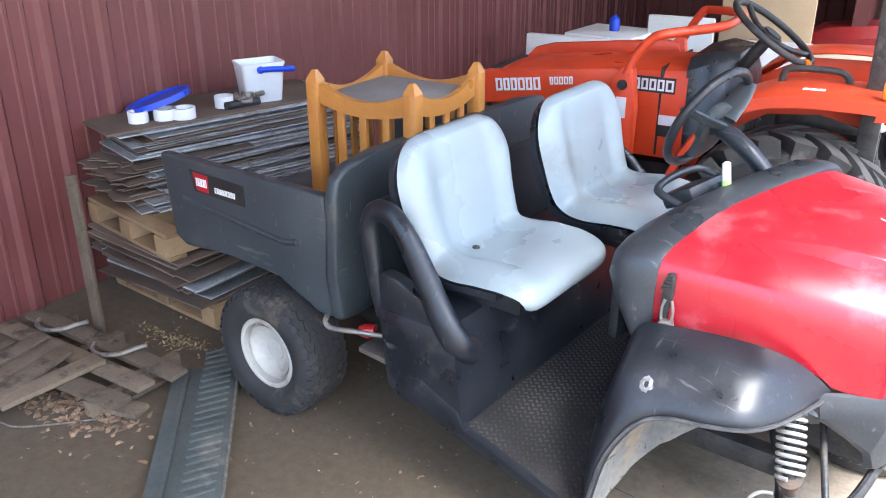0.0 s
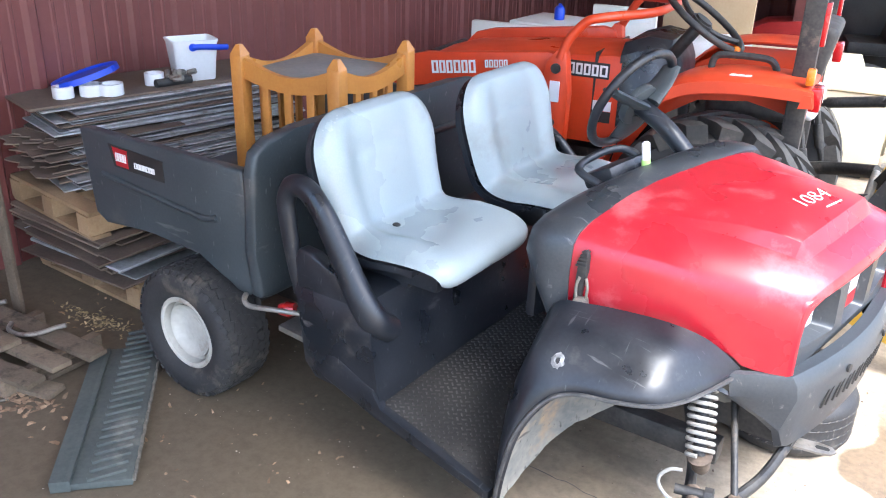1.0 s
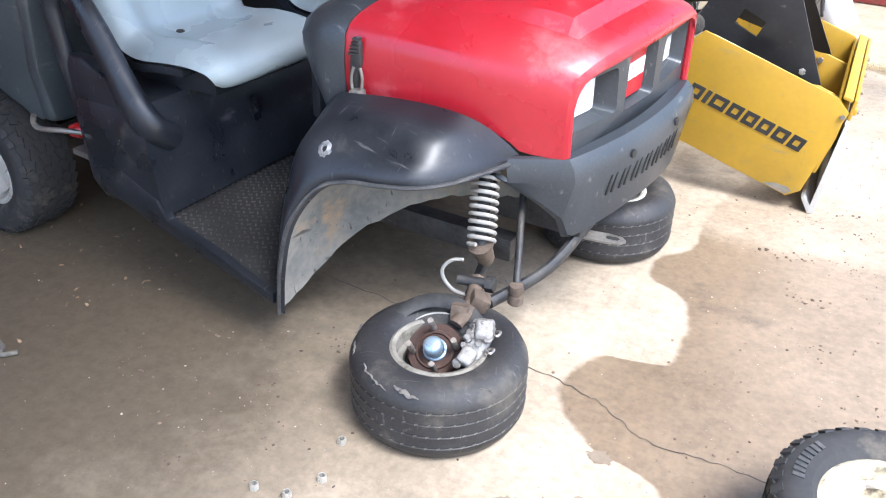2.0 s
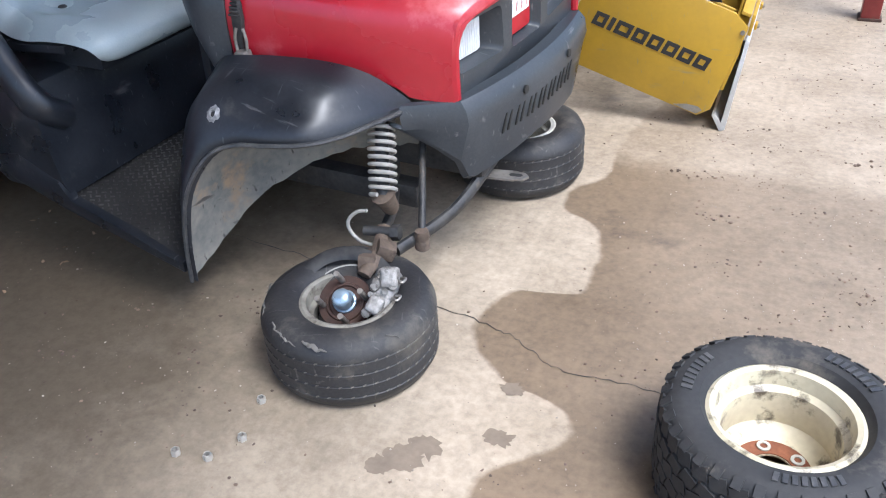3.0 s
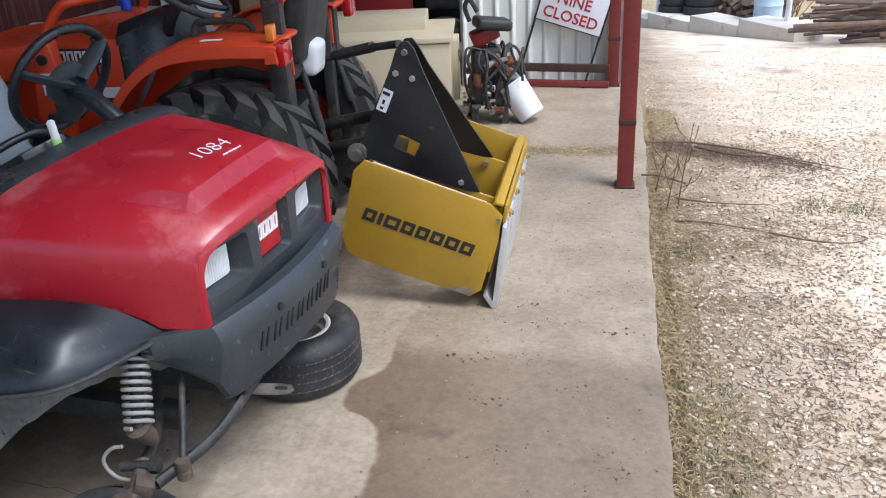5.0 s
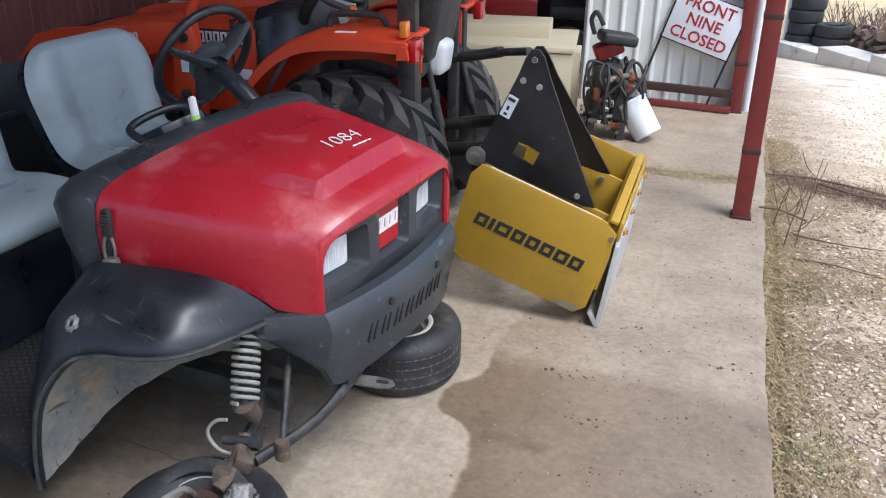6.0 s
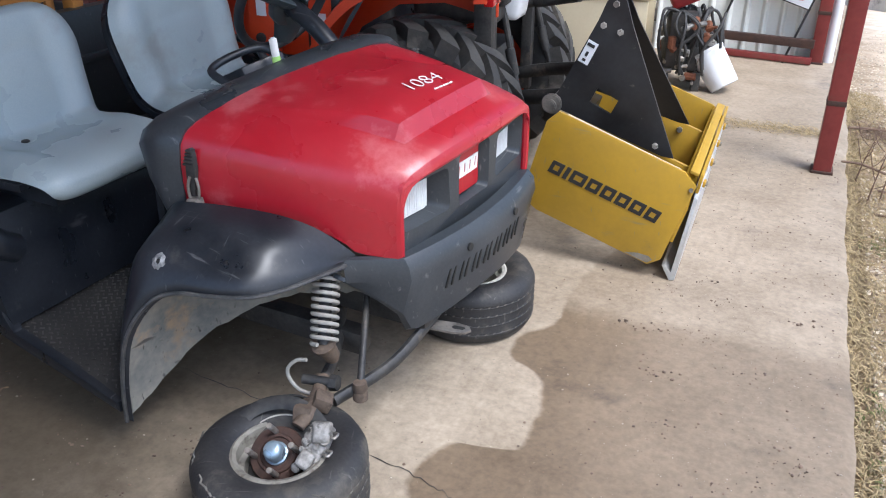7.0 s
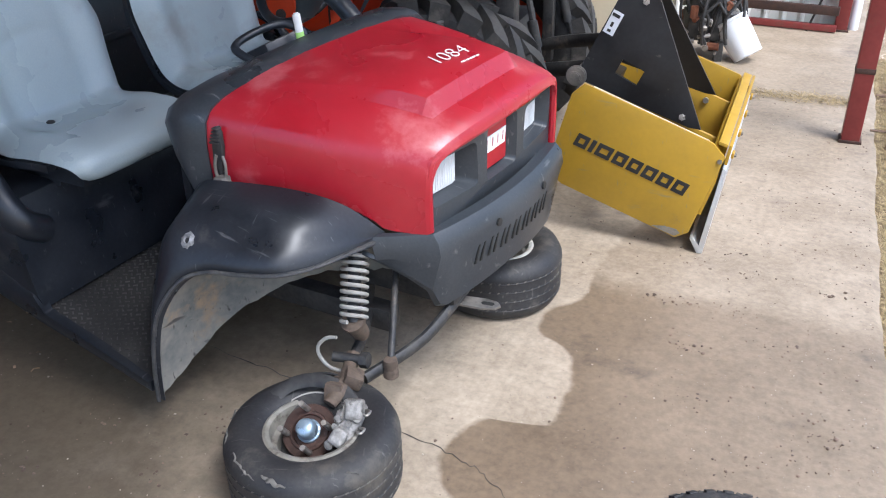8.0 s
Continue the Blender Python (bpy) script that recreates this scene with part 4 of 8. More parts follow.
def build_suspension(cart, s):
    """One front corner: coil-over, links, knuckle and, on the bared hub, disc, studs and caliper."""
    sp_top, sp_bot = Vector((-0.085, s * 0.27, 0.62)), Vector((-0.005, s * 0.437, 0.335))
    bm = B()
    coil(bm, sp_top, sp_bot, 0.034, 0.0058, 17)
    shock = part("coil_spring", bm, SPRING, cart, "pale dusty coil spring")
    bm = B()
    tube(bm, [sp_top, sp_bot], 0.018, seg=14, smooth=False)
    part("damper", bm, HOSE, shock, "black damper body")
    ax = (sp_bot - sp_top).normalized()
    bm = B()
    lathe(bm, [(0.0, 0.012), (0.034, 0.010), (0.034, 0.0), (0.028, -0.006), (0.024, -0.06), (0.018, -0.075), (0.0, -0.078)], 18, loc=tuple(sp_bot), rot=(s * -30, 0, 0))
    part("damper_foot", bm, MUDDY_STEEL, shock, "dark damper foot")
    ft = sp_bot + Vector((0.01, s * 0.045, -0.085))
    bm = B()
    tube(bm, [ft + Vector((-0.045, s * 0.012, 0)), ft + Vector((0.045, -s * 0.01, 0.002))], 0.014, seg=10, smooth=False)
    tube(bm, [ft + Vector((0.03, -s * 0.008, 0)), ft + Vector((0.052, -s * 0.012, 0.002))], 0.022, seg=6, smooth=False)
    part("foot_bolt", bm, DARK_STEEL, shock, "dirty steel through-bolt")
    # lower arms
    for k, (p0, p1) in enumerate((((0.06, 0.50, 0.215), (0.17, 0.12, 0.32)), ((0.0, 0.50, 0.21), (-0.14, 0.14, 0.30)))):
        bm = B()
        tube(bm, [(p0[0], s * p0[1], p0[2]), ((p0[0] + p1[0]) / 2 + 0.02, s * (p0[1] + p1[1]) / 2, (p0[2] + p1[2]) / 2 - 0.02), (p1[0], s * p1[1], p1[2])], 0.015, seg=10, flat=1.2)
        part("control_arm", bm, DARK_STEEL, cart, "greasy black steel control arm")
    bm = B()
    tube(bm, [(0.0, s * 0.21, 0.445), (0.05, s * 0.32, 0.34), (0.106, s * 0.441, 0.235)], 0.010, seg=10)
    rod = part("tie_rod", bm, DARK_STEEL, cart, "hanging steel tie rod")
    bm = B()
    lathe(bm, [(0.0, 0.03), (0.018, 0.027), (0.021, 0.006), (0.018, 0.0), (0.021, -0.008), (0.021, -0.026), (0.012, -0.034), (0.0, -0.038)], 18, loc=(0.106, s * 0.441, 0.226))
    part("ball_joint", bm, MUDDY_STEEL, rod, "rusty ball joint")
    bm = B()
    box(bm, (0.05, 0.11, 0.05), (0.015, s * 0.55, 0.205), rot=(s * 18, 0, 12), bevel=0.012)
    tube(bm, [(0.0, s * 0.46, 0.25), (0.02, s * 0.51, 0.235), (0.035, s * 0.57, 0.225), (0.03, s * 0.62, 0.205)], 0.020, seg=10, flat=0.7)
    kn = part("steering_knuckle", bm, MUDDY_STEEL, cart, "rusty steering knuckle")
    bm = B()
    box(bm, (0.05, 0.05, 0.04), (0.05, s * 0.535, 0.235), rot=(0, 25, 30), bevel=0.008)
    part("knuckle_block", bm, MUDDY_STEEL, kn, "rust-brown knuckle block")
    bm = B()
    tube(bm, [(0.0, s * 0.50, 0.215), (-0.045, s * 0.505, 0.22), (-0.078, s * 0.503, 0.245), (-0.082, s * 0.50, 0.275), (-0.06, s * 0.49, 0.30), (-0.03, s * 0.485, 0.308)], 0.0052, seg=8)
    part("brake_hose", bm, SPRING, kn, "pale curled brake hose")
    if s > 0:
        return
    # bared hub, tipped outwards and up; its axle along local z
    hub = pose(0.015, -0.692, 0.165, 36, 12, 0) @ Matrix.Scale(1.12, 4)
    bm = B()
    lathe(bm, [(0.095, 0.004), (0.095, -0.004), (0.03, -0.004), (0.03, 0.004)], 40, loc=(0, 0, -0.03), closed=True)
    lathe(bm, [(0.102, 0.012), (0.106, -0.028), (0.09, -0.03), (0.03, -0.03), (0.03, -0.024), (0.098, -0.024), (0.098, 0.012)], 40, loc=(0, 0, -0.052), closed=True)
    disc = part("brake_disc", bm, DARK_STEEL, cart, "worn brake disc with a dust shield")
    disc.matrix_local = hub
    bm = B()
    lathe(bm, [(0.0, 0.0), (0.036, 0.0), (0.038, 0.005), (0.044, 0.005), (0.046, 0.0), (0.062, 0.0), (0.064, -0.006), (0.058, -0.014), (0.04, -0.016), (0.0, -0.016)], 36)
    fl = part("hub_flange", bm, BROWN_STEEL, disc, "rusty brown wheel hub flange")
    bm = B()
    lathe(bm, [(0.094, 0.0045), (0.0975, 0.0045), (0.0975, -0.0045), (0.094, -0.0045)], 44, loc=(0, 0, -0.03), closed=True)
    part("disc_edge", bm, SPRING, disc, "pale scoured edge of the brake disc")
    bm = B()
    lathe(bm, [(0.0, 0.046), (0.014, 0.045), (0.0195, 0.041), (0.022, 0.034), (0.023, 0.010), (0.027, 0.008), (0.027, 0.0), (0.0, 0.0)], 28)
    part("dust_cap", bm, CAP_STEEL, disc, "shiny blue-grey dust cap")
    for i in range(4):
        a = math.pi / 2 * i + 0.6
        bm = B()
        cyl(bm, 0.0066, 0.060, (0.049 * math.cos(a), 0.049 * math.sin(a), 0.032), seg=12, bevel=0.0015)
        part("wheel_stud", bm, STUD, disc, "dull wheel stud")
    bm = B()
    lathe(bm, [(0.118, 0.03), (0.122, 0.0), (0.10, -0.012), (0.03, -0.016), (0.03, -0.010), (0.098, -0.006), (0.114, 0.004), (0.114, 0.03)], 40, loc=(-0.012, 0.03, -0.075), closed=True)
    part("dust_shield", bm, HOSE, disc, "black brake dust shield")
    bm = B()
    tube(bm, [(0.118 * math.cos(a), 0.118 * math.sin(a), 0.0) for a in [radians(35 + 130 * i / 14) for i in range(15)]], 0.017, seg=10, flat=0.22, smooth=False)
    bmesh.ops.transform(bm, verts=bm.verts, matrix=Matrix.Translation((-0.01, 0.0, -0.015)))
    part("shield_rim", bm, HOSE, disc, "dark upturned rim of the dust shield")
    cm = pose(0.112, -0.655, 0.195) @ pose(0, 0, 0, 48, 6, 6) @ Matrix.Scale(0.9, 4)
    rnd = random.Random(31)
    bm = B()
    box(bm, (0.062, 0.135, 0.06), (0, 0, 0), bevel=0.016, seg=3)
    box(bm, (0.05, 0.06, 0.045), (0.012, 0.045, 0.03), rot=(8, 0, 14), bevel=0.014, seg=3)
    box(bm, (0.045, 0.05, 0.04), (-0.006, -0.04, 0.032), rot=(-10, 6, -12), bevel=0.013, seg=3)
    for k in range(9):
        cyl(bm, rnd.uniform(0.008, 0.014), 0.03, (rnd.uniform(-0.03, 0.035), rnd.uniform(-0.065, 0.07), 0.03), rot=(rnd.uniform(-30, 30), rnd.uniform(-30, 30), 0), seg=10, bevel=0.003)
    bmesh.ops.transform(bm, verts=bm.verts, matrix=cm)
    cal = part("brake_caliper", bm, CAST, cart, "dirty grey cast brake caliper", angle=50)
    for dy in (-0.05, 0.0, 0.05):
        bm = B()
        tube(bm, [cm @ Vector((0.034, dy, 0.01)), cm @ Vector((0.052, dy + 0.004, 0.02)), cm @ Vector((0.05, dy - 0.010, 0.034)), cm @ Vector((0.036, dy - 0.008, 0.03))], 0.004, seg=6)
        part("spring_clip", bm, STEEL, cal, "small bent clip")


def nose_shape(p):
    """The moulded nose narrows towards its front and sits a little askew on the chassis."""
    f = max(0.0, min(1.0, (p.x + 0.45) / 0.65))
    a = -0.44 + 0.168 * f
    d = (p.y + 0.455 - 0.063 * f) * (0.75 - 0.04 * f)
    lift = (max(0.0, d - 0.2) / 0.44) ** 1.5 * (1 - f)
    return Vector((p.x + 0.22 * d - 0.036 * f - 0.035 * f * f * (p.y / 0.4) ** 2 + 0.12 * lift, a + d, p.z + (0.09 + 0.055 * f) * d - 0.03 * f + 0.07 * lift))


def shape_nose(cart):
    tops = ("hood", "grille", "bumper", "cowl", "dash", "gauge_pod", "grab_handle", "lever_grip")
    todo = [o for o in cart.children if o.name.split(".")[0] in tops]
    while todo:
        o = todo.pop()
        todo += list(o.children)
        m = o.matrix_basis.copy()
        o.matrix_basis = Matrix()
        for v in o.data.vertices:
            v.co = nose_shape(m @ v.co)


def build_cart():
    c = thing("utility_cart", "red and black utility cart with grey seats, front wheels removed", "utility cart", CART)
    # --- hood ---
    us = [(-0.445, 0.455, 0.662, 0.858, 0.892), (-0.33, 0.458, 0.668, 0.855, 0.899), (-0.2, 0.457, 0.668, 0.848, 0.901), (-0.08, 0.45, 0.655, 0.836, 0.896), (0.02, 0.442, 0.635, 0.828, 0.882), (0.065, 0.436, 0.615, 0.824, 0.874), (0.09, 0.432, 0.596, 0.821, 0.868), (0.096, 0.431, 0.595, 0.820, 0.867), (0.126, 0.426, 0.59, 0.817, 0.860), (0.165, 0.417, 0.587, 0.812, 0.850), (0.195, 0.410, 0.585, 0.805, 0.840), (0.208, 0.404, 0.585, 0.798, 0.830), (0.215, 0.396, 0.587, 0.786, 0.816), (0.216, 0.388, 0.592, 0.776, 0.805)]
    grid = []
    for u, w, zl, zs, zc in us:
        f = (u + 0.445) / 0.661
        bump = 0.036 * max(0, min(1, (u + 0.25) / 0.28)) * (1 if u < 0.10 else 0.0)
        half = [(w * 0.99, zl), (w, zl + (zs - zl) * 0.3), (w * 0.996, zl + (zs - zl) * 0.55), (w * 0.985, zs - 0.055), (w * 0.967, zs - 0.034), (w * 0.937, zs - 0.016), (w * 0.89, zs - 0.001), (w * 0.83, zs + (zc - zs) * 0.22), (w * 0.75, zs + (zc - zs) * 0.46), (w * 0.64, zs + (zc - zs) * 0.67), (w * 0.575, zs + (zc - zs) * 0.74), (w * 0.52, zs + (zc - zs) * 0.82 + bump * 0.95), (w * 0.50, zs + (zc - zs) * 0.85 + bump), (w * 0.2, zc + bump)]
        row = [(u, -a, b) for a, b in half] + [(u, 0, zc + bump + 0.001)] + [(u, a, b) for a, b in half[::-1]]
        grid.append(row)
    bm = B()
    sheet(bm, grid, 0.007)
    hood = part("hood", bm, RED_PAINT, c, "faded glossy red plastic hood, dusty", angle=24)
    # red return round the grille
    bm = B()
    rim = [(0.204, v, z) for v, z in ((-0.384, 0.587), (-0.386, 0.70), (-0.378, 0.765), (-0.35, 0.786), (-0.2, 0.798), (0, 0.803), (0.2, 0.798), (0.35, 0.786), (0.378, 0.765), (0.386, 0.70), (0.384, 0.587))]
    tube(bm, rim, 0.012, seg=8, steps=3)
    part("hood_rim", bm, RED_PAINT, hood)
    letters("number", "1084", 0.077, WHITE_MARK, hood, pose(0.002, 0.045, 0.9225) @ pose(0, 0, 0, 0, 7.5, 0) @ pose(0, 0, 0, 0, 0, 83), depth=0.001, shear=0.15, label="1084 chalked in white", thin=-0.0018)
    bars(hood, pose(0.060, 0.065, 0.9150) @ pose(0, 0, 0, 0, 7.5, 0) @ pose(0, 0, 0, 0, 0, 83), [0.018, 0.01, 0.022, 0.012], 0.004, WHITE_MARK, label="small illegible white scrawl")
    # latch
    for s in (-1, 1):
        bm = B()
        prism(bm, [(-0.010, -0.075), (0.010, -0.075), (0.014, 0.03), (0.011, 0.07), (0.0, 0.088), (-0.011, 0.07), (-0.014, 0.03)], 0.016, pose(-0.385, s * 0.468, 0.745, 90, 0, 0) @ pose(0, 0, 0, 0, 0, -6), bevel=0.004)
        latch = part("hood_latch", bm, HOSE, hood, "black rubber hood latch")
        for k in range(5):
            bm = B()
            box(bm, (0.03 - 0.003 * k, 0.02, 0.006), (-0.385 + 0.002 * k, s * 0.472, 0.785 + 0.010 * k), bevel=0.002)
            part("grip_rib", bm, HOSE, latch)
        bm = B()
        prism(bm, [(-0.024, -0.032), (0.024, -0.032), (0.014, 0.024), (-0.014, 0.024)], 0.036, pose(-0.372, s * 0.486, 0.672, 90, 0, 0), bevel=0.004)
        part("latch_bracket", bm, STEEL, latch, "worn metal latch bracket")
        bm = B()
        tube(bm, [(-0.385, s * 0.478, 0.752), (-0.391, s * 0.482, 0.725), (-0.387, s * 0.484, 0.692), (-0.374, s * 0.486, 0.683), (-0.361, s * 0.484, 0.692), (-0.358, s * 0.482, 0.725), (-0.366, s * 0.478, 0.752)], 0.0042, seg=8)
        part("latch_loop", bm, STEEL, latch, "worn wire loop of the latch")
    # --- grille: one moulded face with three deep pockets, for the headlights and the badge ---
    uf = 0.200
    face = Matrix(((0, 0, 1, 0), (1, 0, 0, 0), (0, 1, 0, 0), (0, 0, 0, 1)))
    outline = [(-0.384, 0.556), (0.384, 0.556), (0.387, 0.70), (0.376, 0.762), (0.345, 0.786), (0.2, 0.797), (0.0, 0.802), (-0.2, 0.797), (-0.345, 0.786), (-0.376, 0.762), (-0.387, 0.70)]
    pockets = [round_rect(-0.369, -0.150, 0.642, 0.768, 0.018, skew=0.012), round_rect(-0.092, 0.092, 0.632, 0.782, 0.016), round_rect(0.150, 0.369, 0.642, 0.768, 0.018, skew=-0.012)]
    bm = B()
    holed_plate(bm, outline, pockets, 0.010, pose(uf - 0.004, 0, 0) @ face)
    grille = part("grille", bm, COWL_PLASTIC, c, "dark grey plastic grille panel", angle=35)
    for k, ring in enumerate(pockets):
        deep = 0.045 if k == 1 else 0.075
        cv, cz = sum(v for v, z in ring) / len(ring), sum(z for v, z in ring) / len(ring)
        bm = B()
        ring_loft(bm, [[(uf - 0.004 - deep * f, cv + (v - cv) * (1 - 0.10 * f), cz + (z - cz) * (1 - 0.10 * f)) for v, z in ring] for f in (0.0, 0.35, 1.0)], cap=False)
        bm.faces.new([v for v in bm.verts][-len(ring):])
        bm.normal_update()
        bmesh.ops.solidify(bm, geom=list(bm.faces), thickness=0.003)
        part("pocket", bm, COWL_PLASTIC, grille, "dusty dark recess in the grille", angle=35)
    for s in (-1, 1):
        bm = B()
        prism(bm, round_rect(s * 0.262 - 0.092, s * 0.262 + 0.092, 0.650, 0.762, 0.016), 0.016, pose(uf - 0.064, 0, 0) @ face, bevel=0.004)
        hl = part("headlight", bm, LAMP_GLASS, grille, "clear ribbed headlight")
        bm = B()
        for k in range(16):
            tube(bm, [(uf - 0.055, s * 0.262 - 0.084 + 0.0112 * k, 0.656), (uf - 0.055, s * 0.262 - 0.084 + 0.0112 * k, 0.756)], 0.0017, seg=6, smooth=False)
        part("lens_rib", bm, LAMP_GLASS, hl)
    bm = B()
    prism(bm, round_rect(-0.074, 0.074, 0.646, 0.776, 0.010), 0.008, pose(uf - 0.034, 0, 0) @ face, bevel=0.002)
    badge = part("badge", bm, RED_MARK, grille, "red badge with a white mark")
    bars(badge, pose(uf - 0.0290, 0.0, 0.718) @ pose(0, 0, 0, 90, 0, 90), [0.026, 0.028, 0.028, 0.028], 0.045, WHITE_MARK, gap=0.004, slant=0.006, stroke=0.0085, name="badge_mark", label="white bars of a maker's mark")
    # --- bumper ---
    grid = []
    n = 33
    for i in range(n):
        v = -0.485 + 0.97 * i / (n - 1)
        e = abs(v)
        uu = 0.25 - 0.01 * (e / 0.4) ** 2 if e < 0.40 else 0.24 - (e - 0.40) / 0.085 * 0.14
        zb = 0.332 + 0.014 * (1 - e / 0.36) if e < 0.36 else 0.332 + ((e - 0.36) / 0.125) ** 0.75 * 0.20
        zt = 0.575
        row = [(uu - 0.055, v * 0.97, zt + 0.012), (uu - 0.022, v * 0.985, zt + 0.010), (uu - 0.003, v, zt - 0.012), (uu + 0.004, v, zt - 0.05)]
        for f in (0.33, 0.66, 0.93):
            row.append((uu + 0.004 - 0.03 * f, v, (zt - 0.05) * (1 - f) + zb * f))
        row.append((uu - 0.045, v * 0.99, zb))
        grid.append(row)
    bm = B()
    sheet(bm, grid, 0.012)
    bumper = part("bumper", bm, COWL_PLASTIC, c, "dusty dark grey plastic bumper", angle=35)
    for k in range(7):
        v = -0.21 + 0.068 * k
        uu = 0.256 - 0.01 * (v / 0.4) ** 2
        bm = B()
        for o in (-0.016, 0.012):
            prism(bm, [(o - 0.010, -0.028), (o - 0.003, -0.028), (o + 0.010, 0.028), (o + 0.003, 0.028)], 0.004, pose(uu - 0.009, v, 0.47, 90, 0, 90) @ pose(0, 0, 0, 5, 0, 0))
        part("embossed_bar", bm, BLACK_MARK, bumper, "recessed dark strokes in the place of a letter" if k == 0 else "")
    for v in (-0.13, 0.17):
        bm = B()
        cyl(bm, 0.012, 0.006, (0.256 - 0.01 * (v / 0.4) ** 2, v, 0.535), rot=(0, 90, 0), seg=14)
        part("bolt_recess", bm, BLACK_MARK, bumper)
    # tow tang and skid edge
    bm = B()
    prism(bm, [(-0.07, -0.022), (0.05, -0.026), (0.085, -0.018), (0.098, 0.0), (0.085, 0.018), (0.05, 0.026), (-0.07, 0.022)], 0.008, pose(0.185, -0.14, 0.285) @ pose(0, 0, 0, 0, 0, 10), bevel=0.002)
    tang = part("tow_tang", bm, STEEL, c, "steel tow tang with a slotted hole")
    bm = B()
    prism(bm, [(0.045, -0.008), (0.075, -0.008), (0.08, 0), (0.075, 0.008), (0.045, 0.008), (0.04, 0)], 0.0095, pose(0.185, -0.14, 0.285) @ pose(0, 0, 0, 0, 0, 10))
    part("slot", bm, BLACK_MARK, tang)
    # --- cowl round the back of the hood ---
    secs = [(-0.425, 0.458, 0.66, 0.858, 0.890), (-0.447, 0.464, 0.65, 0.863, 0.896), (-0.485, 0.472, 0.64, 0.864, 0.898), (-0.53, 0.476, 0.625, 0.860, 0.895), (-0.562, 0.468, 0.61, 0.842, 0.880), (-0.580, 0.445, 0.60, 0.805, 0.850)]
    grid = []
    for u, w, zl, zs, zc in secs:
        half = [(w, zl), (w * 1.01, (zl + zs) / 2), (w * 0.99, zs - 0.03), (w * 0.93, zs), (w * 0.8, zs + (zc - zs) * 0.55), (w * 0.55, zs + (zc - zs) * 0.85), (w * 0.25, zc)]
        lean = [0.75, 0.3, 0.05, 0, 0, 0, 0]
        us_ = [u + max(0, -0.45 - u) * q for q in lean]
        grid.append([(q, -a, b) for q, (a, b) in zip(us_, half)] + [(u, 0, zc)] + [(q, a, b) for q, (a, b) in zip(us_[::-1], half[::-1])])
    bm = B()
    sheet(bm, grid, 0.012)
    cowl = part("cowl", bm, COWL_PLASTIC, c, "dark grey plastic cowl behind the hood", angle=50)
    bm = B()
    prism(bm, [(-0.42, 0.56), (0.42, 0.56), (0.415, 0.75), (0.36, 0.81), (0.1, 0.835), (-0.1, 0.835), (-0.36, 0.81), (-0.415, 0.75)], 0.03, pose(-0.560, 0, 0) @ Matrix(((0, 0, 1, 0), (1, 0, 0, 0), (0, 1, 0, 0), (0, 0, 0, 1))), bevel=0.01)
    part("dash", bm, BLACK_PLASTIC, c, "black plastic dashboard")
    bm = B()
    box(bm, (0.10, 0.16, 0.05), (-0.65, 0.12, 0.84), rot=(0, -25, 0), bevel=0.012)
    part("gauge_pod", bm, BLACK_PLASTIC, c)
    bm = B()
    tube(bm, [(-0.60, -0.02, 0.85), (-0.68, -0.01, 0.88), (-0.70, 0.10, 0.89), (-0.69, 0.20, 0.88), (-0.61, 0.21, 0.85)], 0.012, seg=10)
    part("grab_handle", bm, BLACK_PLASTIC, c, "black dash grab handle")
    bm = B()
    cyl(bm, 0.011, 0.075, (-0.55, 0.105, 0.920), rot=(0, -8, 0), seg=12, bevel=0.004)
    lever = part("lever_grip", bm, WHITE_MARK, c, "white and lime lever grip")
    bm = B()
    cyl(bm, 0.0118, 0.018, (-0.547, 0.105, 0.895), rot=(0, -8, 0), seg=12)
    part("lime_band", bm, GREEN_TAPE, lever)
    # front wall and floor
    bm = B()
    prism(bm, [(-0.40, 0.28), (0.42, 0.28), (0.42, 0.60), (-0.40, 0.60)], 0.025, pose(-0.46, 0, 0) @ Matrix(((0, 0, 1, 0), (1, 0, 0, 0), (0, 1, 0, 0), (0, 0, 0, 1))), bevel=0.006)
    part("front_wall", bm, BLACK_PLASTIC, c)
    bm = B()
    def floor_z(u, v):
        """The foot plate drops towards its outer front corners."""
        return 0.302 - 0.105 * max(0.0, (u + 0.87) / 0.41) * max(0.0, (abs(v) - 0.18) / 0.55) ** 1.2

    sheet(bm, [[(u, v, floor_z(u, v)) for v in [-0.735 + 0.07 * j for j in range(22)]] for u in [-0.87 + 0.0683 * i for i in range(7)]], 0.02)
    fl = part("floorboard", bm, DUSTY_BLACK, c, "black diamond-plate floorboard")
    bm = B()
    for i in range(25):
        for j in range(64):
            u = -0.855 + 0.016 * i
            v = -0.715 + 0.0225 * j + (0.011 if i % 2 else 0)
            tip = math.degrees(math.atan2(floor_z(u + 0.01, v) - floor_z(u - 0.01, v), 0.02))
            across = math.degrees(math.atan2(floor_z(u, v + 0.01) - floor_z(u, v - 0.01), 0.02))
            m = pose(u, v, floor_z(u, v) + 0.0005, across, -tip, 0) @ pose(0, 0, 0, 0, 0, 40 if i % 2 else -40) @ Matrix.Diagonal((0.0125, 0.0042, 0.005, 1))
            bmesh.ops.create_cube(bm, size=1, matrix=m)
    tread = part("diamond_tread", bm, TREAD_WEAR, fl, "raised diamond tread")
    tread["kind"] = "stuff"
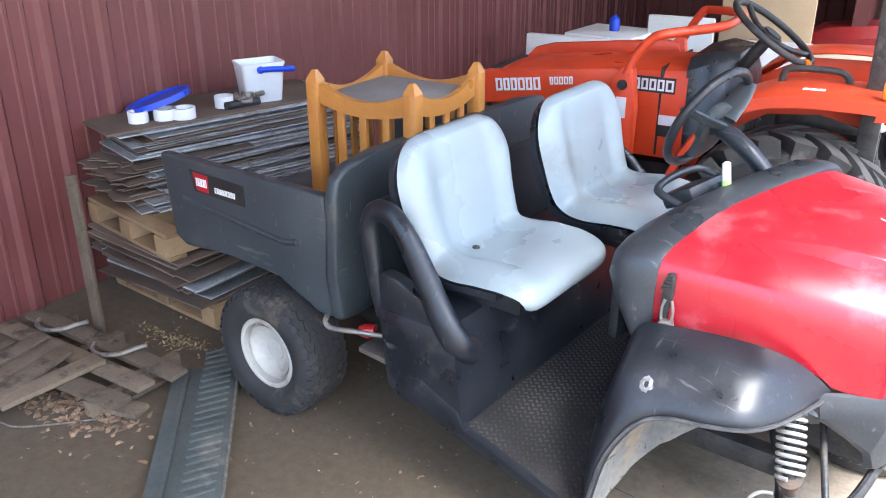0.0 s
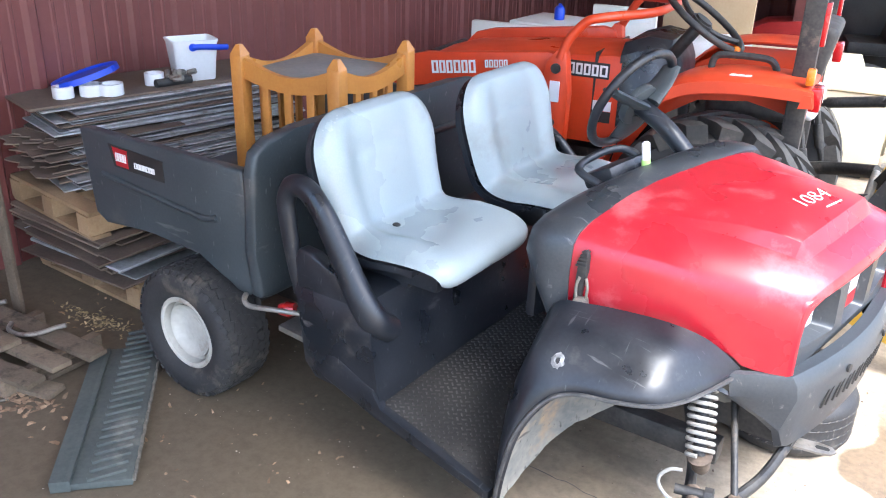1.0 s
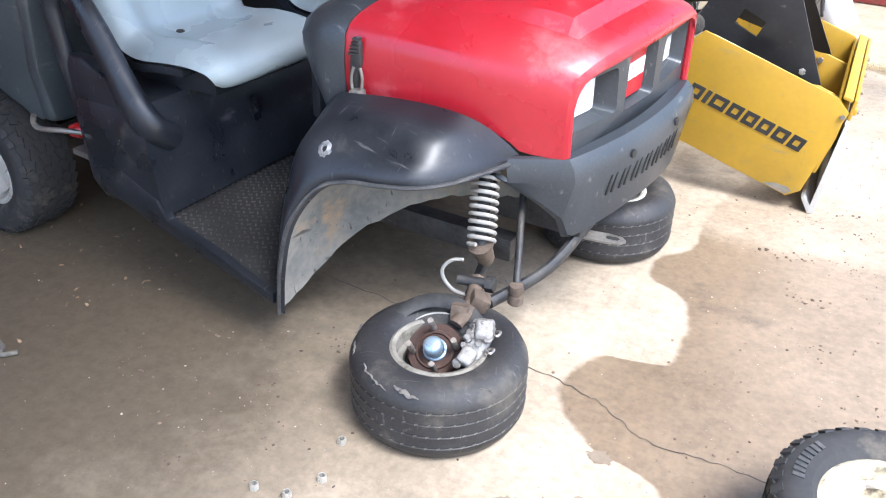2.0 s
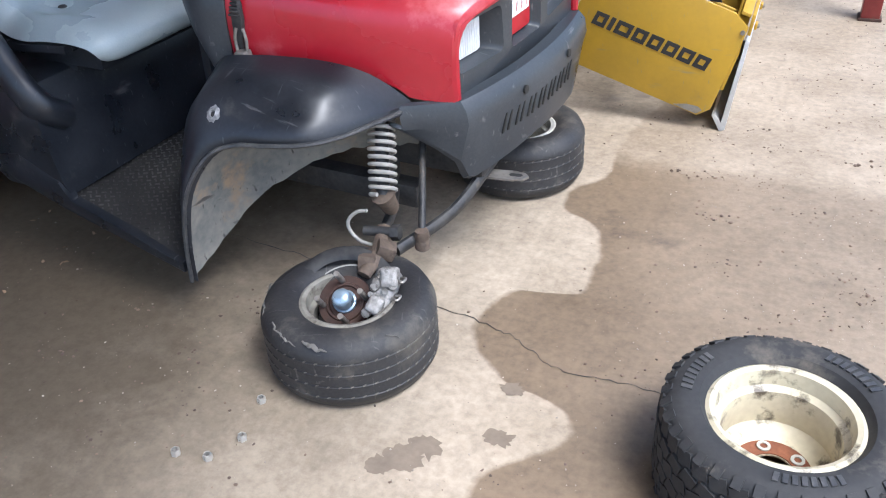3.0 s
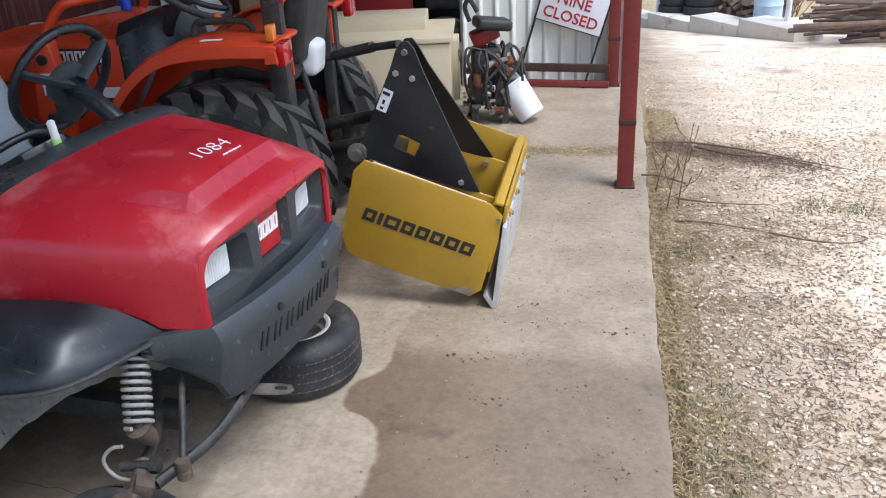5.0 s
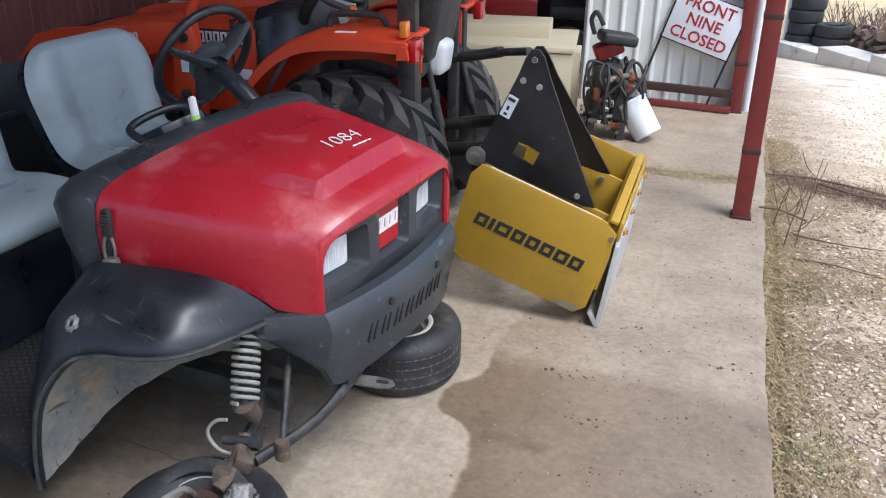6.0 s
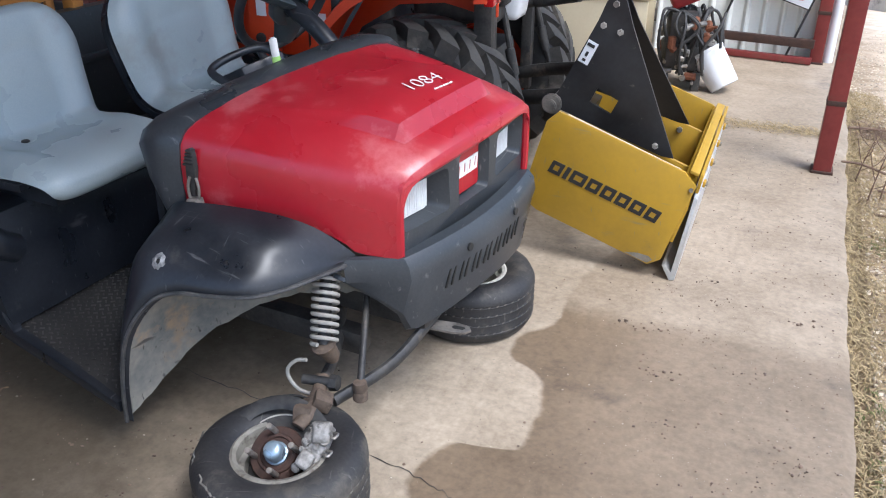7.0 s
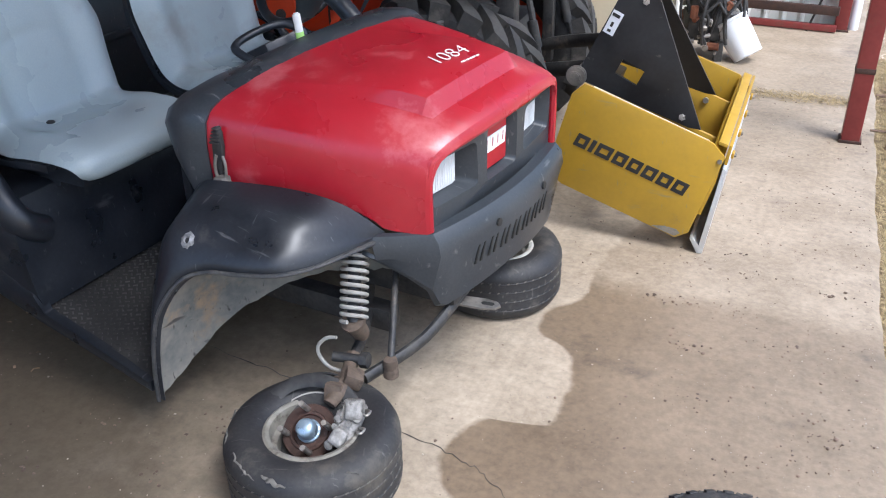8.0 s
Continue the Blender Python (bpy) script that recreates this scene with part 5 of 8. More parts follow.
    # side skirt from the seat box to the front fender
    for s in (-1, 1):
        bm = B()
        prism(bm, [(-1.13, 0.40), (-1.05, 0.33), (-0.86, 0.270), (-0.46, 0.160), (-0.46, 0.196), (-0.84, 0.300), (-0.86, 0.36), (-1.0, 0.42)], 0.03, pose(0, s * 0.735, 0) @ Matrix(((1, 0, 0, 0), (0, 0, -1, 0), (0, 1, 0, 0), (0, 0, 0, 1))), bevel=0.006)
        part("side_sill", bm, BLACK_PLASTIC, c)
        build_front_fender(c, s)
        build_suspension(c, s)
    # --- seat box ---
    bm = B()
    grid = []
    for z, u0, u1, w in ((0.31, -0.845, -1.10, 0.735), (0.36, -0.85, -1.13, 0.745), (0.52, -0.875, -1.15, 0.742), (0.595, -0.885, -1.165, 0.738), (0.62, -0.90, -1.165, 0.72), (0.63, -0.93, -1.155, 0.66)):
        n = 12
        ring = []
        for k in range(n + 1):
            ring.append((u0, -w + 2 * w * k / n, z))
        ring += [(u0 - 0.03, w + 0.004, z), (u1 + 0.02, w + 0.004, z), (u1, w, z), (u1, -w, z), (u1 + 0.02, -w - 0.004, z), (u0 - 0.03, -w - 0.004, z)]
        grid.append(ring)
    ring_loft(bm, grid)
    sb = part("seat_box", bm, BLACK_PLASTIC, c, "scuffed black plastic seat box", angle=35)
    for sd in (-1, 1):
        bm = B()
        prism(bm, [(-0.89, 0.57), (-0.92, 0.625), (-1.0, 0.675), (-1.09, 0.72), (-1.15, 0.725), (-1.165, 0.69), (-1.16, 0.57)], 0.045, pose(0, sd * 0.715, 0) @ Matrix(((1, 0, 0, 0), (0, 0, -1, 0), (0, 1, 0, 0), (0, 0, 0, 1))), bevel=0.014, seg=3)
        part("side_bolster", bm, BLACK_PLASTIC, sb, angle=50)
    for v in (-0.30, 0.0, 0.30):
        bm = B()
        tube(bm, [(-0.852, v, 0.32), (-0.888, v - 0.03, 0.54), (-0.905, v - 0.04, 0.60)], 0.006, seg=6)
        part("moulded_rib", bm, BLACK_PLASTIC, sb)
    bm = B()
    box(bm, (0.05, 0.62, 0.035), (-0.90, -0.26, 0.625), bevel=0.012)
    box(bm, (0.05, 0.62, 0.035), (-0.90, 0.42, 0.625), bevel=0.012)
    part("seat_rail", bm, BLACK_PLASTIC, sb)
    bm = B()
    tube(bm, [(-0.872, -0.42, 0.605), (-0.87, -0.22, 0.612)], 0.006, seg=8, smooth=False)
    part("adjuster_bar", bm, CHROME, sb, "bright seat adjuster bar")
    bm = B()
    tube(bm, [(-0.98, 0.03, 0.66), (-0.95, 0.0, 0.70), (-0.93, 0.05, 0.72), (-0.95, 0.09, 0.68), (-0.99, 0.10, 0.65)], 0.014, seg=8, flat=0.5)
    part("belt_buckle", bm, HOSE, c, "black belt buckle between the seats")
    for s in (-1, 1):
        bm = B()
        tube(bm, [(-1.175, s * 0.70, 0.56), (-1.20, s * 0.70, 0.66), (-1.22, s * 0.70, 0.78), (-1.222, s * 0.70, 0.85), (-1.19, s * 0.70, 0.895), (-1.13, s * 0.705, 0.895), (-1.07, s * 0.71, 0.84), (-1.005, s * 0.715, 0.745), (-0.955, s * 0.72, 0.665), (-0.912, s * 0.722, 0.605), (-0.888, s * 0.705, 0.555), (-0.895, s * 0.655, 0.515)], lambda f: (0.022 + 0.022 * f ** 1.5) * (1 if s < 0 else 0.6), seg=14, flat=1.25)
        if s > 0:
            bmesh.ops.transform(bm, verts=bm.verts, matrix=Matrix.Translation((0.0, -0.02, 0.16)) @ Matrix.Diagonal((1, 1, 0.7, 1)))
        part("hip_rest", bm, BLACK_PLASTIC, c, "black moulded hip restraint loop")
    build_seat(c, -0.385, 0.052, 0.016)
    build_seat(c, 0.235, 0.145, 0.03)
    # --- steering ---
    wheel_m = pose(-0.60, 0.28, 1.06) @ pose(0, 0, 0, 0, 0, -12) @ pose(0, 0, 0, 0, -65, 0)
    bm = B()
    pts = [wheel_m @ Vector((0.178 * math.cos(a), 0.178 * math.sin(a), 0)) for a in [2 * math.pi * k / 40 for k in range(41)]]
    tube(bm, pts, 0.0155, seg=10, smooth=False)
    sw = part("steering_wheel", bm, BLACK_PLASTIC, c, "black cart steering wheel", angle=60)
    bm = B()
    for a in (0.9, 2.9, -1.2):
        tube(bm, [wheel_m @ Vector((0.03 * math.cos(a), 0.03 * math.sin(a), -0.035)), wheel_m @ Vector((0.11 * math.cos(a), 0.11 * math.sin(a), -0.022)), wheel_m @ Vector((0.176 * math.cos(a), 0.176 * math.sin(a), 0))], lambda f: 0.056 - 0.022 * f, seg=12, flat=0.3)
    prism(bm, [(0.075 * math.cos(a), 0.075 * math.sin(a)) for a in [2 * math.pi * k / 12 for k in range(12)]], 0.03, wheel_m @ pose(0, 0, -0.025), bevel=0.008)
    part("spokes", bm, GREY_PLASTIC, sw, "grey steering wheel spokes and boss")
    bm = B()
    tube(bm, [wheel_m @ Vector((0, 0, -0.03)), wheel_m @ Vector((0, 0, -0.16)), (-0.36, 0.25, 0.90)], 0.030, seg=14)
    part("steering_column", bm, BLACK_PLASTIC, c)
    # --- cargo bed ---
    side = [(-2.315, 0.855), (-1.47, 0.865), (-1.445, 0.70), (-1.445, 0.455), (-1.47, 0.43), (-1.53, 0.435), (-1.60, 0.49), (-1.70, 0.535), (-1.95, 0.53), (-2.22, 0.50), (-2.28, 0.53)]
    bed = None
    flip = Matrix(((1, 0, 0, 0), (0, 0, -1, 0), (0, 1, 0, 0), (0, 0, 0, 1)))
    bm = B()
    box(bm, (0.86, 1.24, 0.03), (-1.88, 0, 0.575), bevel=0.005)
    bed = part("cargo_bed", bm, GREY_PLASTIC, c, "dark grey moulded cargo bed floor")
    for s in (-1, 1):
        bm = B()
        prism(bm, side, 0.045, pose(0, s * 0.625, 0) @ flip, bevel=0.014, seg=3)
        tube(bm, [(-2.20, s * 0.645, 0.70), (-1.75, s * 0.646, 0.665), (-1.66, s * 0.648, 0.66), (-1.60, s * 0.646, 0.675)], 0.012, seg=8, flat=1.0)
        part("side_panel", bm, GREY_PLASTIC, bed, "dark grey bed side", angle=45)
    bm = B()
    fw = [(-0.655, 0.44), (-0.60, 0.43), (0.60, 0.43), (0.655, 0.44), (0.665, 0.60), (0.66, 0.86), (0.64, 0.93), (0.58, 0.965), (0.45, 0.975), (-0.45, 0.975), (-0.58, 0.965), (-0.64, 0.93), (-0.66, 0.86), (-0.665, 0.60)]
    prism(bm, fw, 0.05, pose(-1.43, 0, 0) @ Matrix(((0, 0, 1, 0), (1, 0, 0, 0), (0, 1, 0, 0), (0, 0, 0, 1))), bevel=0.018, seg=3)
    box(bm, (0.03, 1.05, 0.03), (-1.405, 0, 0.80), bevel=0.012)
    part("front_panel", bm, GREY_PLASTIC, bed, "grey bed headboard", angle=45)
    # side decal
    bm = B()
    dm = pose(-1.995, -0.6485, 0.778) @ flip
    prism(bm, [(-0.15, 0.045), (-0.125, -0.035), (0.145, -0.038), (0.145, 0.038)], 0.003, dm)
    dec = part("decal", bm, BLACK_MARK, bed, "black decal with a red square and white bars")
    bm = B()
    prism(bm, [(-0.128, 0.038), (-0.112, -0.028), (-0.045, -0.029), (-0.045, 0.036)], 0.0045, dm)
    part("decal_square", bm, RED_MARK, dec)
    bars(dec, dm @ pose(-0.082, 0.005, 0.003), [0.012, 0.012, 0.012, 0.012], 0.03, WHITE_MARK, gap=0.003, stroke=0.0035)
    bars(dec, dm @ pose(0.045, -0.008, 0.003), [0.014, 0.011, 0.011, 0.011, 0.014, 0.011, 0.011], 0.02, WHITE_MARK, gap=0.004, stroke=0.003)
    # --- chassis, step, rear wheels ---
    bm = B()
    bm.free()
    for nm, size, at_, bev in (("frame_rail", (2.1, 0.06, 0.07), (-1.05, -0.24, 0.235), 0.008), ("frame_rail", (2.1, 0.06, 0.07), (-1.05, 0.24, 0.235), 0.008), ("rear_axle", (0.08, 0.9, 0.07), (-1.73, 0, 0.27), 0.01), ("engine", (0.34, 0.5, 0.22), (-1.55, 0, 0.38), 0.03), ("front_crossmember", (0.3, 0.42, 0.12), (0.03, 0, 0.36), 0.02)):
        bm = B()
        box(bm, size, at_, bevel=bev)
        part(nm, bm, DARK_STEEL, c, "greasy dark steel")
    bm = B()
    box(bm, (0.16, 0.20, 0.02), (-1.25, -0.56, 0.36), rot=(0, 4, 0), bevel=0.004)
    box(bm, (0.02, 0.20, 0.12), (-1.17, -0.56, 0.40), bevel=0.004)
    box(bm, (0.17, 0.02, 0.14), (-1.26, -0.48, 0.42), bevel=0.004)
    st = part("battery_tray", bm, STEEL, c, "dirty steel tray behind the seat box")
    bm = B()
    tube(bm, [(-1.22, -0.62, 0.43), (-1.33, -0.68, 0.44), (-1.41, -0.70, 0.435), (-1.435, -0.70, 0.45), (-1.425, -0.70, 0.475)], 0.009, seg=8)
    part("release_hook", bm, STEEL, c, "bent steel release hook")
    bm = B()
    lathe(bm, [(0, 0.03), (0.02, 0.026), (0.026, 0.0), (0.018, -0.03), (0, -0.034)], 16, loc=(-1.30, -0.64, 0.435), rot=(0, 80, 20))
    part("red_knob", bm, RED_LENS, c, "small red knob")
    for s in (-1, 1):
        wm = pose(-1.72, s * 0.645, 0.24) @ pose(0, 0, 0, 90 if s < 0 else -90, 0, 0)
        w = part("rear_wheel", tyre_mesh(0.24, 0.20, 0.122, "turf"), RUBBER, c, "turf-tread rear tyre")
        add_tread(w, 0.24, 0.20, "turf")
        w.matrix_local = wm
        bm, z = dished_rim(0.122, 0.20, 0.045)
        part("rim", bm, WHITE_RIM, w, "off-white steel rim")
        bm = B()
        lathe(bm, [(0.0, 0.004), (0.042, 0.003), (0.044, -0.012), (0.0, -0.012)], 20, loc=(0, 0, z))
        part("hub", bm, WHITE_RIM, w)
    shape_nose(c)
    return c


build_cart()
loose_wheel("front_wheel", "small black tyre with a peeling shoulder under the bare hub", pose(-0.185, 1.755, 0.105, 0, 0, 20), 0.222, 0.205, 0.112, "rib", DIRTY_RIM, 0.13, rust=False, torn=True)
loose_wheel("front_wheel", "small black tyre lying flat under the far front hub", pose(-0.075, 2.825, 0.105, 0, 0, 80), 0.222, 0.205, 0.112, "rib", WHITE_RIM, 0.13, rust=False)
loose_wheel("turf_wheel", "turf tyre on a stained cream rim lying on concrete", pose(0.845, 1.64, 0.122, 0, 0, 10), 0.238, 0.244, 0.139, "turf", CREAM_RIM, 0.155)


# ---- the compact tractor: x towards its rear, origin under the rear axle ----
def side_prism(bm, poly, y, thick, bevel=0.006, seg=2):
    prism(bm, poly, thick, Matrix.Translation((0, y, 0)) @ Matrix(((1, 0, 0, 0), (0, 0, -1, 0), (0, 1, 0, 0), (0, 0, 0, 1))), bevel=bevel, seg=seg)


def build_tractor():
    t = thing("tractor", "orange compact tractor with a front loader and black steering wheel", "tractor", pose(-0.585, 3.96, 0, 0, 0, 3))
    R = 0.44
    for s in (-1, 1):
        w = part("rear_wheel", tractor_tyre(R, 0.27, 0.24), RUBBER, t, "dusty lugged tractor tyre")
        add_lugs(w, R, 0.27)
        w.matrix_local = pose(0, s * 0.50, R) @ pose(0, 0, 0, 90 if s < 0 else -90, 0, 0)
        bm, z = dished_rim(0.242, 0.26, 0.08)
        part("rim", bm, ORANGE, w, "orange rim")
        f = part("front_wheel", tractor_tyre(0.27, 0.17, 0.13), TRACTOR_RUBBER, t, "small lugged front tyre")
        add_lugs(f, 0.27, 0.17, 16)
        f.matrix_local = pose(-1.38, s * 0.36, 0.27) @ pose(0, 0, 0, 90 if s < 0 else -90, 0, 0)
        bm, z = dished_rim(0.132, 0.16, 0.05)
        part("rim", bm, ORANGE, f)
        # fender: flat top that bends down ahead of the wheel
        prof = [(-0.53, 0.36), (-0.51, 0.50), (-0.465, 0.67), (-0.39, 0.82), (-0.29, 0.94), (-0.18, 1.015), (-0.06, 1.045), (0.1, 1.055), (0.29, 1.05), (0.305, 1.03)]
        pp = smooth_path([(a, 0, b) for a, b in prof], 4)
        grid = []
        for p in pp:
            y0, y1 = s * 0.30, s * 0.60
            grid.append([(p.x, y0, p.z)] + [(p.x, y0 + (y1 - y0) * q, p.z) for q in (0.3, 0.6, 0.9)] + [(p.x + 0.004, s * 0.61, p.z - 0.012), (p.x + 0.012, s * 0.612, p.z - 0.055)])
        bm = B()
        sheet(bm, grid, 0.006)
        fen = part("fender", bm, ORANGE, t, "orange flat-topped fender", angle=50)
        bm = B()
        side_prism(bm, [(-0.52, 0.40), (-0.45, 0.67), (-0.29, 0.915), (-0.09, 1.02), (0.285, 1.03), (0.285, 0.87), (0.23, 0.87), (0.06, 0.92), (-0.14, 0.90), (-0.32, 0.79), (-0.43, 0.61), (-0.47, 0.40)], s * 0.325, 0.012)
        part("fender_wall", bm, ORANGE, fen)
        if s < 0:
            bars(fen, pose(0.04, -0.54, 1.056) @ pose(0, 0, 0, 0, 0, 8), [0.022, 0.024, 0.022], 0.026, WHITE_MARK, gap=0.004, slant=0.006, stroke=0.006, label="white bars of a model mark")
        bm = B()
        box(bm, (0.04, 0.11, 0.085), (0.32, s * 0.54, 1.005), bevel=0.008)
        part("tail_light", bm, RED_LENS, fen, "red tail light")
        bm = B()
        box(bm, (0.03, 0.05, 0.06), (0.29, s * 0.57, 1.085), bevel=0.008)
        part("indicator", bm, AMBER, fen, "amber indicator")
        # roll bar upright beside the fender
        bm = B()
        box(bm, (0.075, 0.06, 1.45), (0.25, s * 0.40, 1.28), bevel=0.008)
        box(bm, (0.05, 0.06, 0.6), (0.25, s * 0.33, 0.70), bevel=0.008)
        rp = part("roll_bar", bm, DARK_STEEL, t, "dark grey roll bar upright")
        bm = B()
        box(bm, (0.02, 0.05, 0.16), (0.295, s * 0.40, 1.25), bevel=0.006)
        part("reflector", bm, RED_LENS, rp, "red reflector on the roll bar")
    # grab rail on the fender
    bm = B()
    tube(bm, [(-0.10, -0.36, 1.02), (-0.09, -0.36, 1.08), (-0.04, -0.36, 1.095), (0.10, -0.36, 1.095), (0.14, -0.36, 1.075), (0.15, -0.36, 1.045)], 0.014, seg=8)
    part("grab_rail", bm, HOSE, t, "black grab rail")
    bm = B()
    cyl(bm, 0.022, 0.05, (-0.03, -0.28, 1.09), seg=12, bevel=0.006)
    part("lever_knob", bm, AMBER, t, "yellow lever knob")
    # body and transmission
    bm = B()
    box(bm, (1.5, 0.34, 0.30), (-0.75, 0, 0.42), bevel=0.03)
    box(bm, (0.45, 0.42, 0.34), (0.0, 0, 0.52), bevel=0.04)
    part("transmission", bm, DARK_STEEL, t, "greasy dark transmission housing")
    bm = B()
    box(bm, (0.55, 0.95, 0.03), (-0.55, 0, 0.40), bevel=0.006)
    part("platform", bm, DARK_STEEL, t, "worn foot platform")
    # seat
    bm = B()
    box(bm, (0.38, 0.42, 0.10), (0.06, 0, 0.86), bevel=0.035, seg=3)
    box(bm, (0.10, 0.40, 0.34), (0.26, 0, 1.05), rot=(0, 12, 0), bevel=0.035, seg=3)
    part("seat", bm, HOSE, t, "black vinyl tractor seat")
    # hood
    grid = []
    for x, w, zt, zb in ((-0.43, 0.25, 1.02, 0.60), (-0.7, 0.25, 1.0, 0.60), (-1.05, 0.245, 0.965, 0.60), (-1.28, 0.235, 0.94, 0.60), (-1.37, 0.225, 0.915, 0.60), (-1.40, 0.20, 0.88, 0.62)):
        half = [(w, zb), (w * 1.01, (zb + zt) / 2), (w, zt - 0.06), (w * 0.93, zt - 0.02), (w * 0.7, zt - 0.003)]
        grid.append([(x, -a, b) for a, b in half] + [(x, 0, zt + 0.004)] + [(x, a, b) for a, b in half[::-1]])
    bm = B()
    ring_loft(bm, grid, close=False, cap=False)
    hood = part("hood", bm, ORANGE, t, "orange tractor hood", angle=35)
    bm = B()
    box(bm, (0.03, 0.38, 0.30), (-1.395, 0, 0.77), bevel=0.01)
    part("nose_grille", bm, BLACK_PAINT, hood)
    bars(hood, pose(-0.60, -0.256, 0.93) @ pose(0, 0, 0, 90, 0, 0), [0.035, 0.03, 0.03, 0.03, 0.03, 0.035], 0.05, WHITE_MARK, gap=0.007, label="white bars of a maker's name", stroke=0.009)
    for x, z, wd, ht, mt in ((-0.50, 0.775, 0.085, 0.045, WHITE_SIGN), (-0.50, 0.725, 0.085, 0.05, BLACK_MARK), (-0.60, 0.93, 0.24, 0.07, BLACK_MARK)):
        bm = B()
        box(bm, (wd, 0.004, ht), (x, -0.2525, z))
        part("hood_decal", bm, mt, hood, "safety decal")
    bm = B()
    box(bm, (0.012, 0.505, 0.40), (-0.545, 0, 0.81), bevel=0.003)
    part("hood_gap", bm, BLACK_PAINT, hood)
    # dash and steering
    bm = B()
    grid = []
    for x, w, zt in ((-0.44, 0.245, 1.055), (-0.34, 0.235, 1.09), (-0.24, 0.20, 1.08), (-0.19, 0.15, 0.98), (-0.18, 0.13, 0.55)):
        grid.append([(x, -w, 0.5), (x, -w, zt - 0.05), (x, -w * 0.8, zt), (x, w * 0.8, zt), (x, w, zt - 0.05), (x, w, 0.5)])
    ring_loft(bm, grid)
    part("dash", bm, BLACK_PLASTIC, t, "black tractor dashboard")
    wm = pose(-0.11, -0.22, 1.19) @ pose(0, 0, 0, 0, 35, 0)
    bm = B()
    tube(bm, [wm @ Vector((0.195 * math.cos(a), 0.195 * math.sin(a), 0)) for a in [2 * math.pi * k / 40 for k in range(41)]], 0.0145, seg=10, smooth=False)
    sw = part("steering_wheel", bm, HOSE, t, "black tractor steering wheel", angle=60)
    bm = B()
    for a in (0.5, 2.6, 4.7):
        tube(bm, [wm @ Vector((0, 0, -0.03)), wm @ Vector((0.1 * math.cos(a), 0.1 * math.sin(a), -0.025)), wm @ Vector((0.19 * math.cos(a), 0.19 * math.sin(a), 0))], 0.012, seg=8)
    cyl(bm, 0.05, 0.04, tuple(wm @ Vector((0, 0, -0.02))), rot=(0, 35, 0), seg=20, bevel=0.01)
    part("spokes", bm, HOSE, sw)
    bm = B()
    tube(bm, [wm @ Vector((0, 0, -0.02)), wm @ Vector((0, 0, -0.14)), (-0.26, -0.14, 0.98)], 0.026, seg=12)
    part("steering_column", bm, HOSE, t)
    bm = B()
    tube(bm, [(-0.30, -0.12, 0.80), (-0.33, -0.14, 0.95), (-0.31, -0.13, 1.02)], 0.011, seg=8)
    part("lever", bm, RED_LENS, t, "red hand lever")
    # loader
    for s in (-1, 1):
        y = s * 0.42
        bm = B()
        side_prism(bm, [(-0.75, 0.36), (-0.61, 0.36), (-0.60, 0.85), (-0.62, 1.03), (-0.66, 1.04), (-0.71, 0.98), (-0.73, 0.75)], y, 0.06)
        up = part("loader_upright", bm, ORANGE, t, "orange loader upright")
        bm = B()
        side_prism(bm, [(-0.62, 0.94), (-0.65, 1.01), (-0.72, 1.02), (-1.33, 0.95), (-1.42, 0.925), (-1.66, 0.68), (-1.70, 0.50), (-1.63, 0.48), (-1.57, 0.64), (-1.42, 0.79), (-1.33, 0.80), (-0.72, 0.89)], y - s * 0.02, 0.055)
        arm = part("loader_arm", bm, ORANGE, t, "orange loader arm with white lettering bars")
        if s < 0:
            am = pose(-1.16, y - 0.012, 0.905) @ pose(0, 0, 0, 90, 0, 0) @ pose(0, 0, 0, 0, 0, 7)
            bars(arm, am, [0.033, 0.03, 0.03, 0.033, 0.03, 0.033], 0.058, WHITE_MARK, gap=0.007, stroke=0.0095)
            bars(arm, am @ pose(0.215, 0.012, 0), [0.016, 0.019, 0.019, 0.019, 0.017], 0.034, WHITE_MARK, gap=0.005, stroke=0.0055)
        bm = B()
        tube(bm, [(-0.70, y, 0.55), (-1.2, y, 0.72)], 0.026, seg=12, smooth=False)
        tube(bm, [(-1.1, y, 0.69), (-1.42, y, 0.80)], 0.015, seg=10, smooth=False)
        part("hydraulic_ram", bm, DARK_STEEL, t, "black hydraulic ram")
        for dx, dz in ((-0.66, 0.96), (-0.67, 0.72)):
            bm = B()
            cyl(bm, 0.022, 0.09, (dx, y, dz), rot=(90, 0, 0), seg=12, bevel=0.004)
            part("pivot_pin", bm, DARK_STEEL, up)
        bm = B()
        box(bm, (0.045, 0.004, 0.09), (-0.66, y + s * 0.032, 0.86))
        part("hose_port", bm, WHITE_SIGN, up, "white warning sticker")
    bm = B()
    tube(bm, [(-0.65, -0.44, 1.0), (-0.62, -0.43, 1.08), (-0.56, -0.42, 1.155), (-0.50, -0.40, 1.18), (-0.33, -0.22, 1.195), (-0.30, 0.0, 1.2), (-0.33, 0.22, 1.195), (-0.50, 0.40, 1.18), (-0.56, 0.42, 1.155), (-0.65, 0.44, 1.0)], 0.02, seg=10, steps=4)
    part("guard_hoop", bm, ORANGE, t, "orange loader hoop bar")
    # three-point hitch
    for s in (-1, 1):
        bm = B()
        tube(bm, [(0.22, s * 0.20, 0.45), (0.48, -0.1 + s * 0.24, 0.52), (0.70, -0.25 + s * 0.22, 0.59)], 0.022, seg=10, flat=1.4)
        part("lower_link", bm, DARK_STEEL, t, "greasy lower hitch link")
        bm = B()
        tube(bm, [(0.36, s * 0.22, 0.86), (0.47, s * 0.26, 0.44)], 0.014, seg=8, smooth=False)
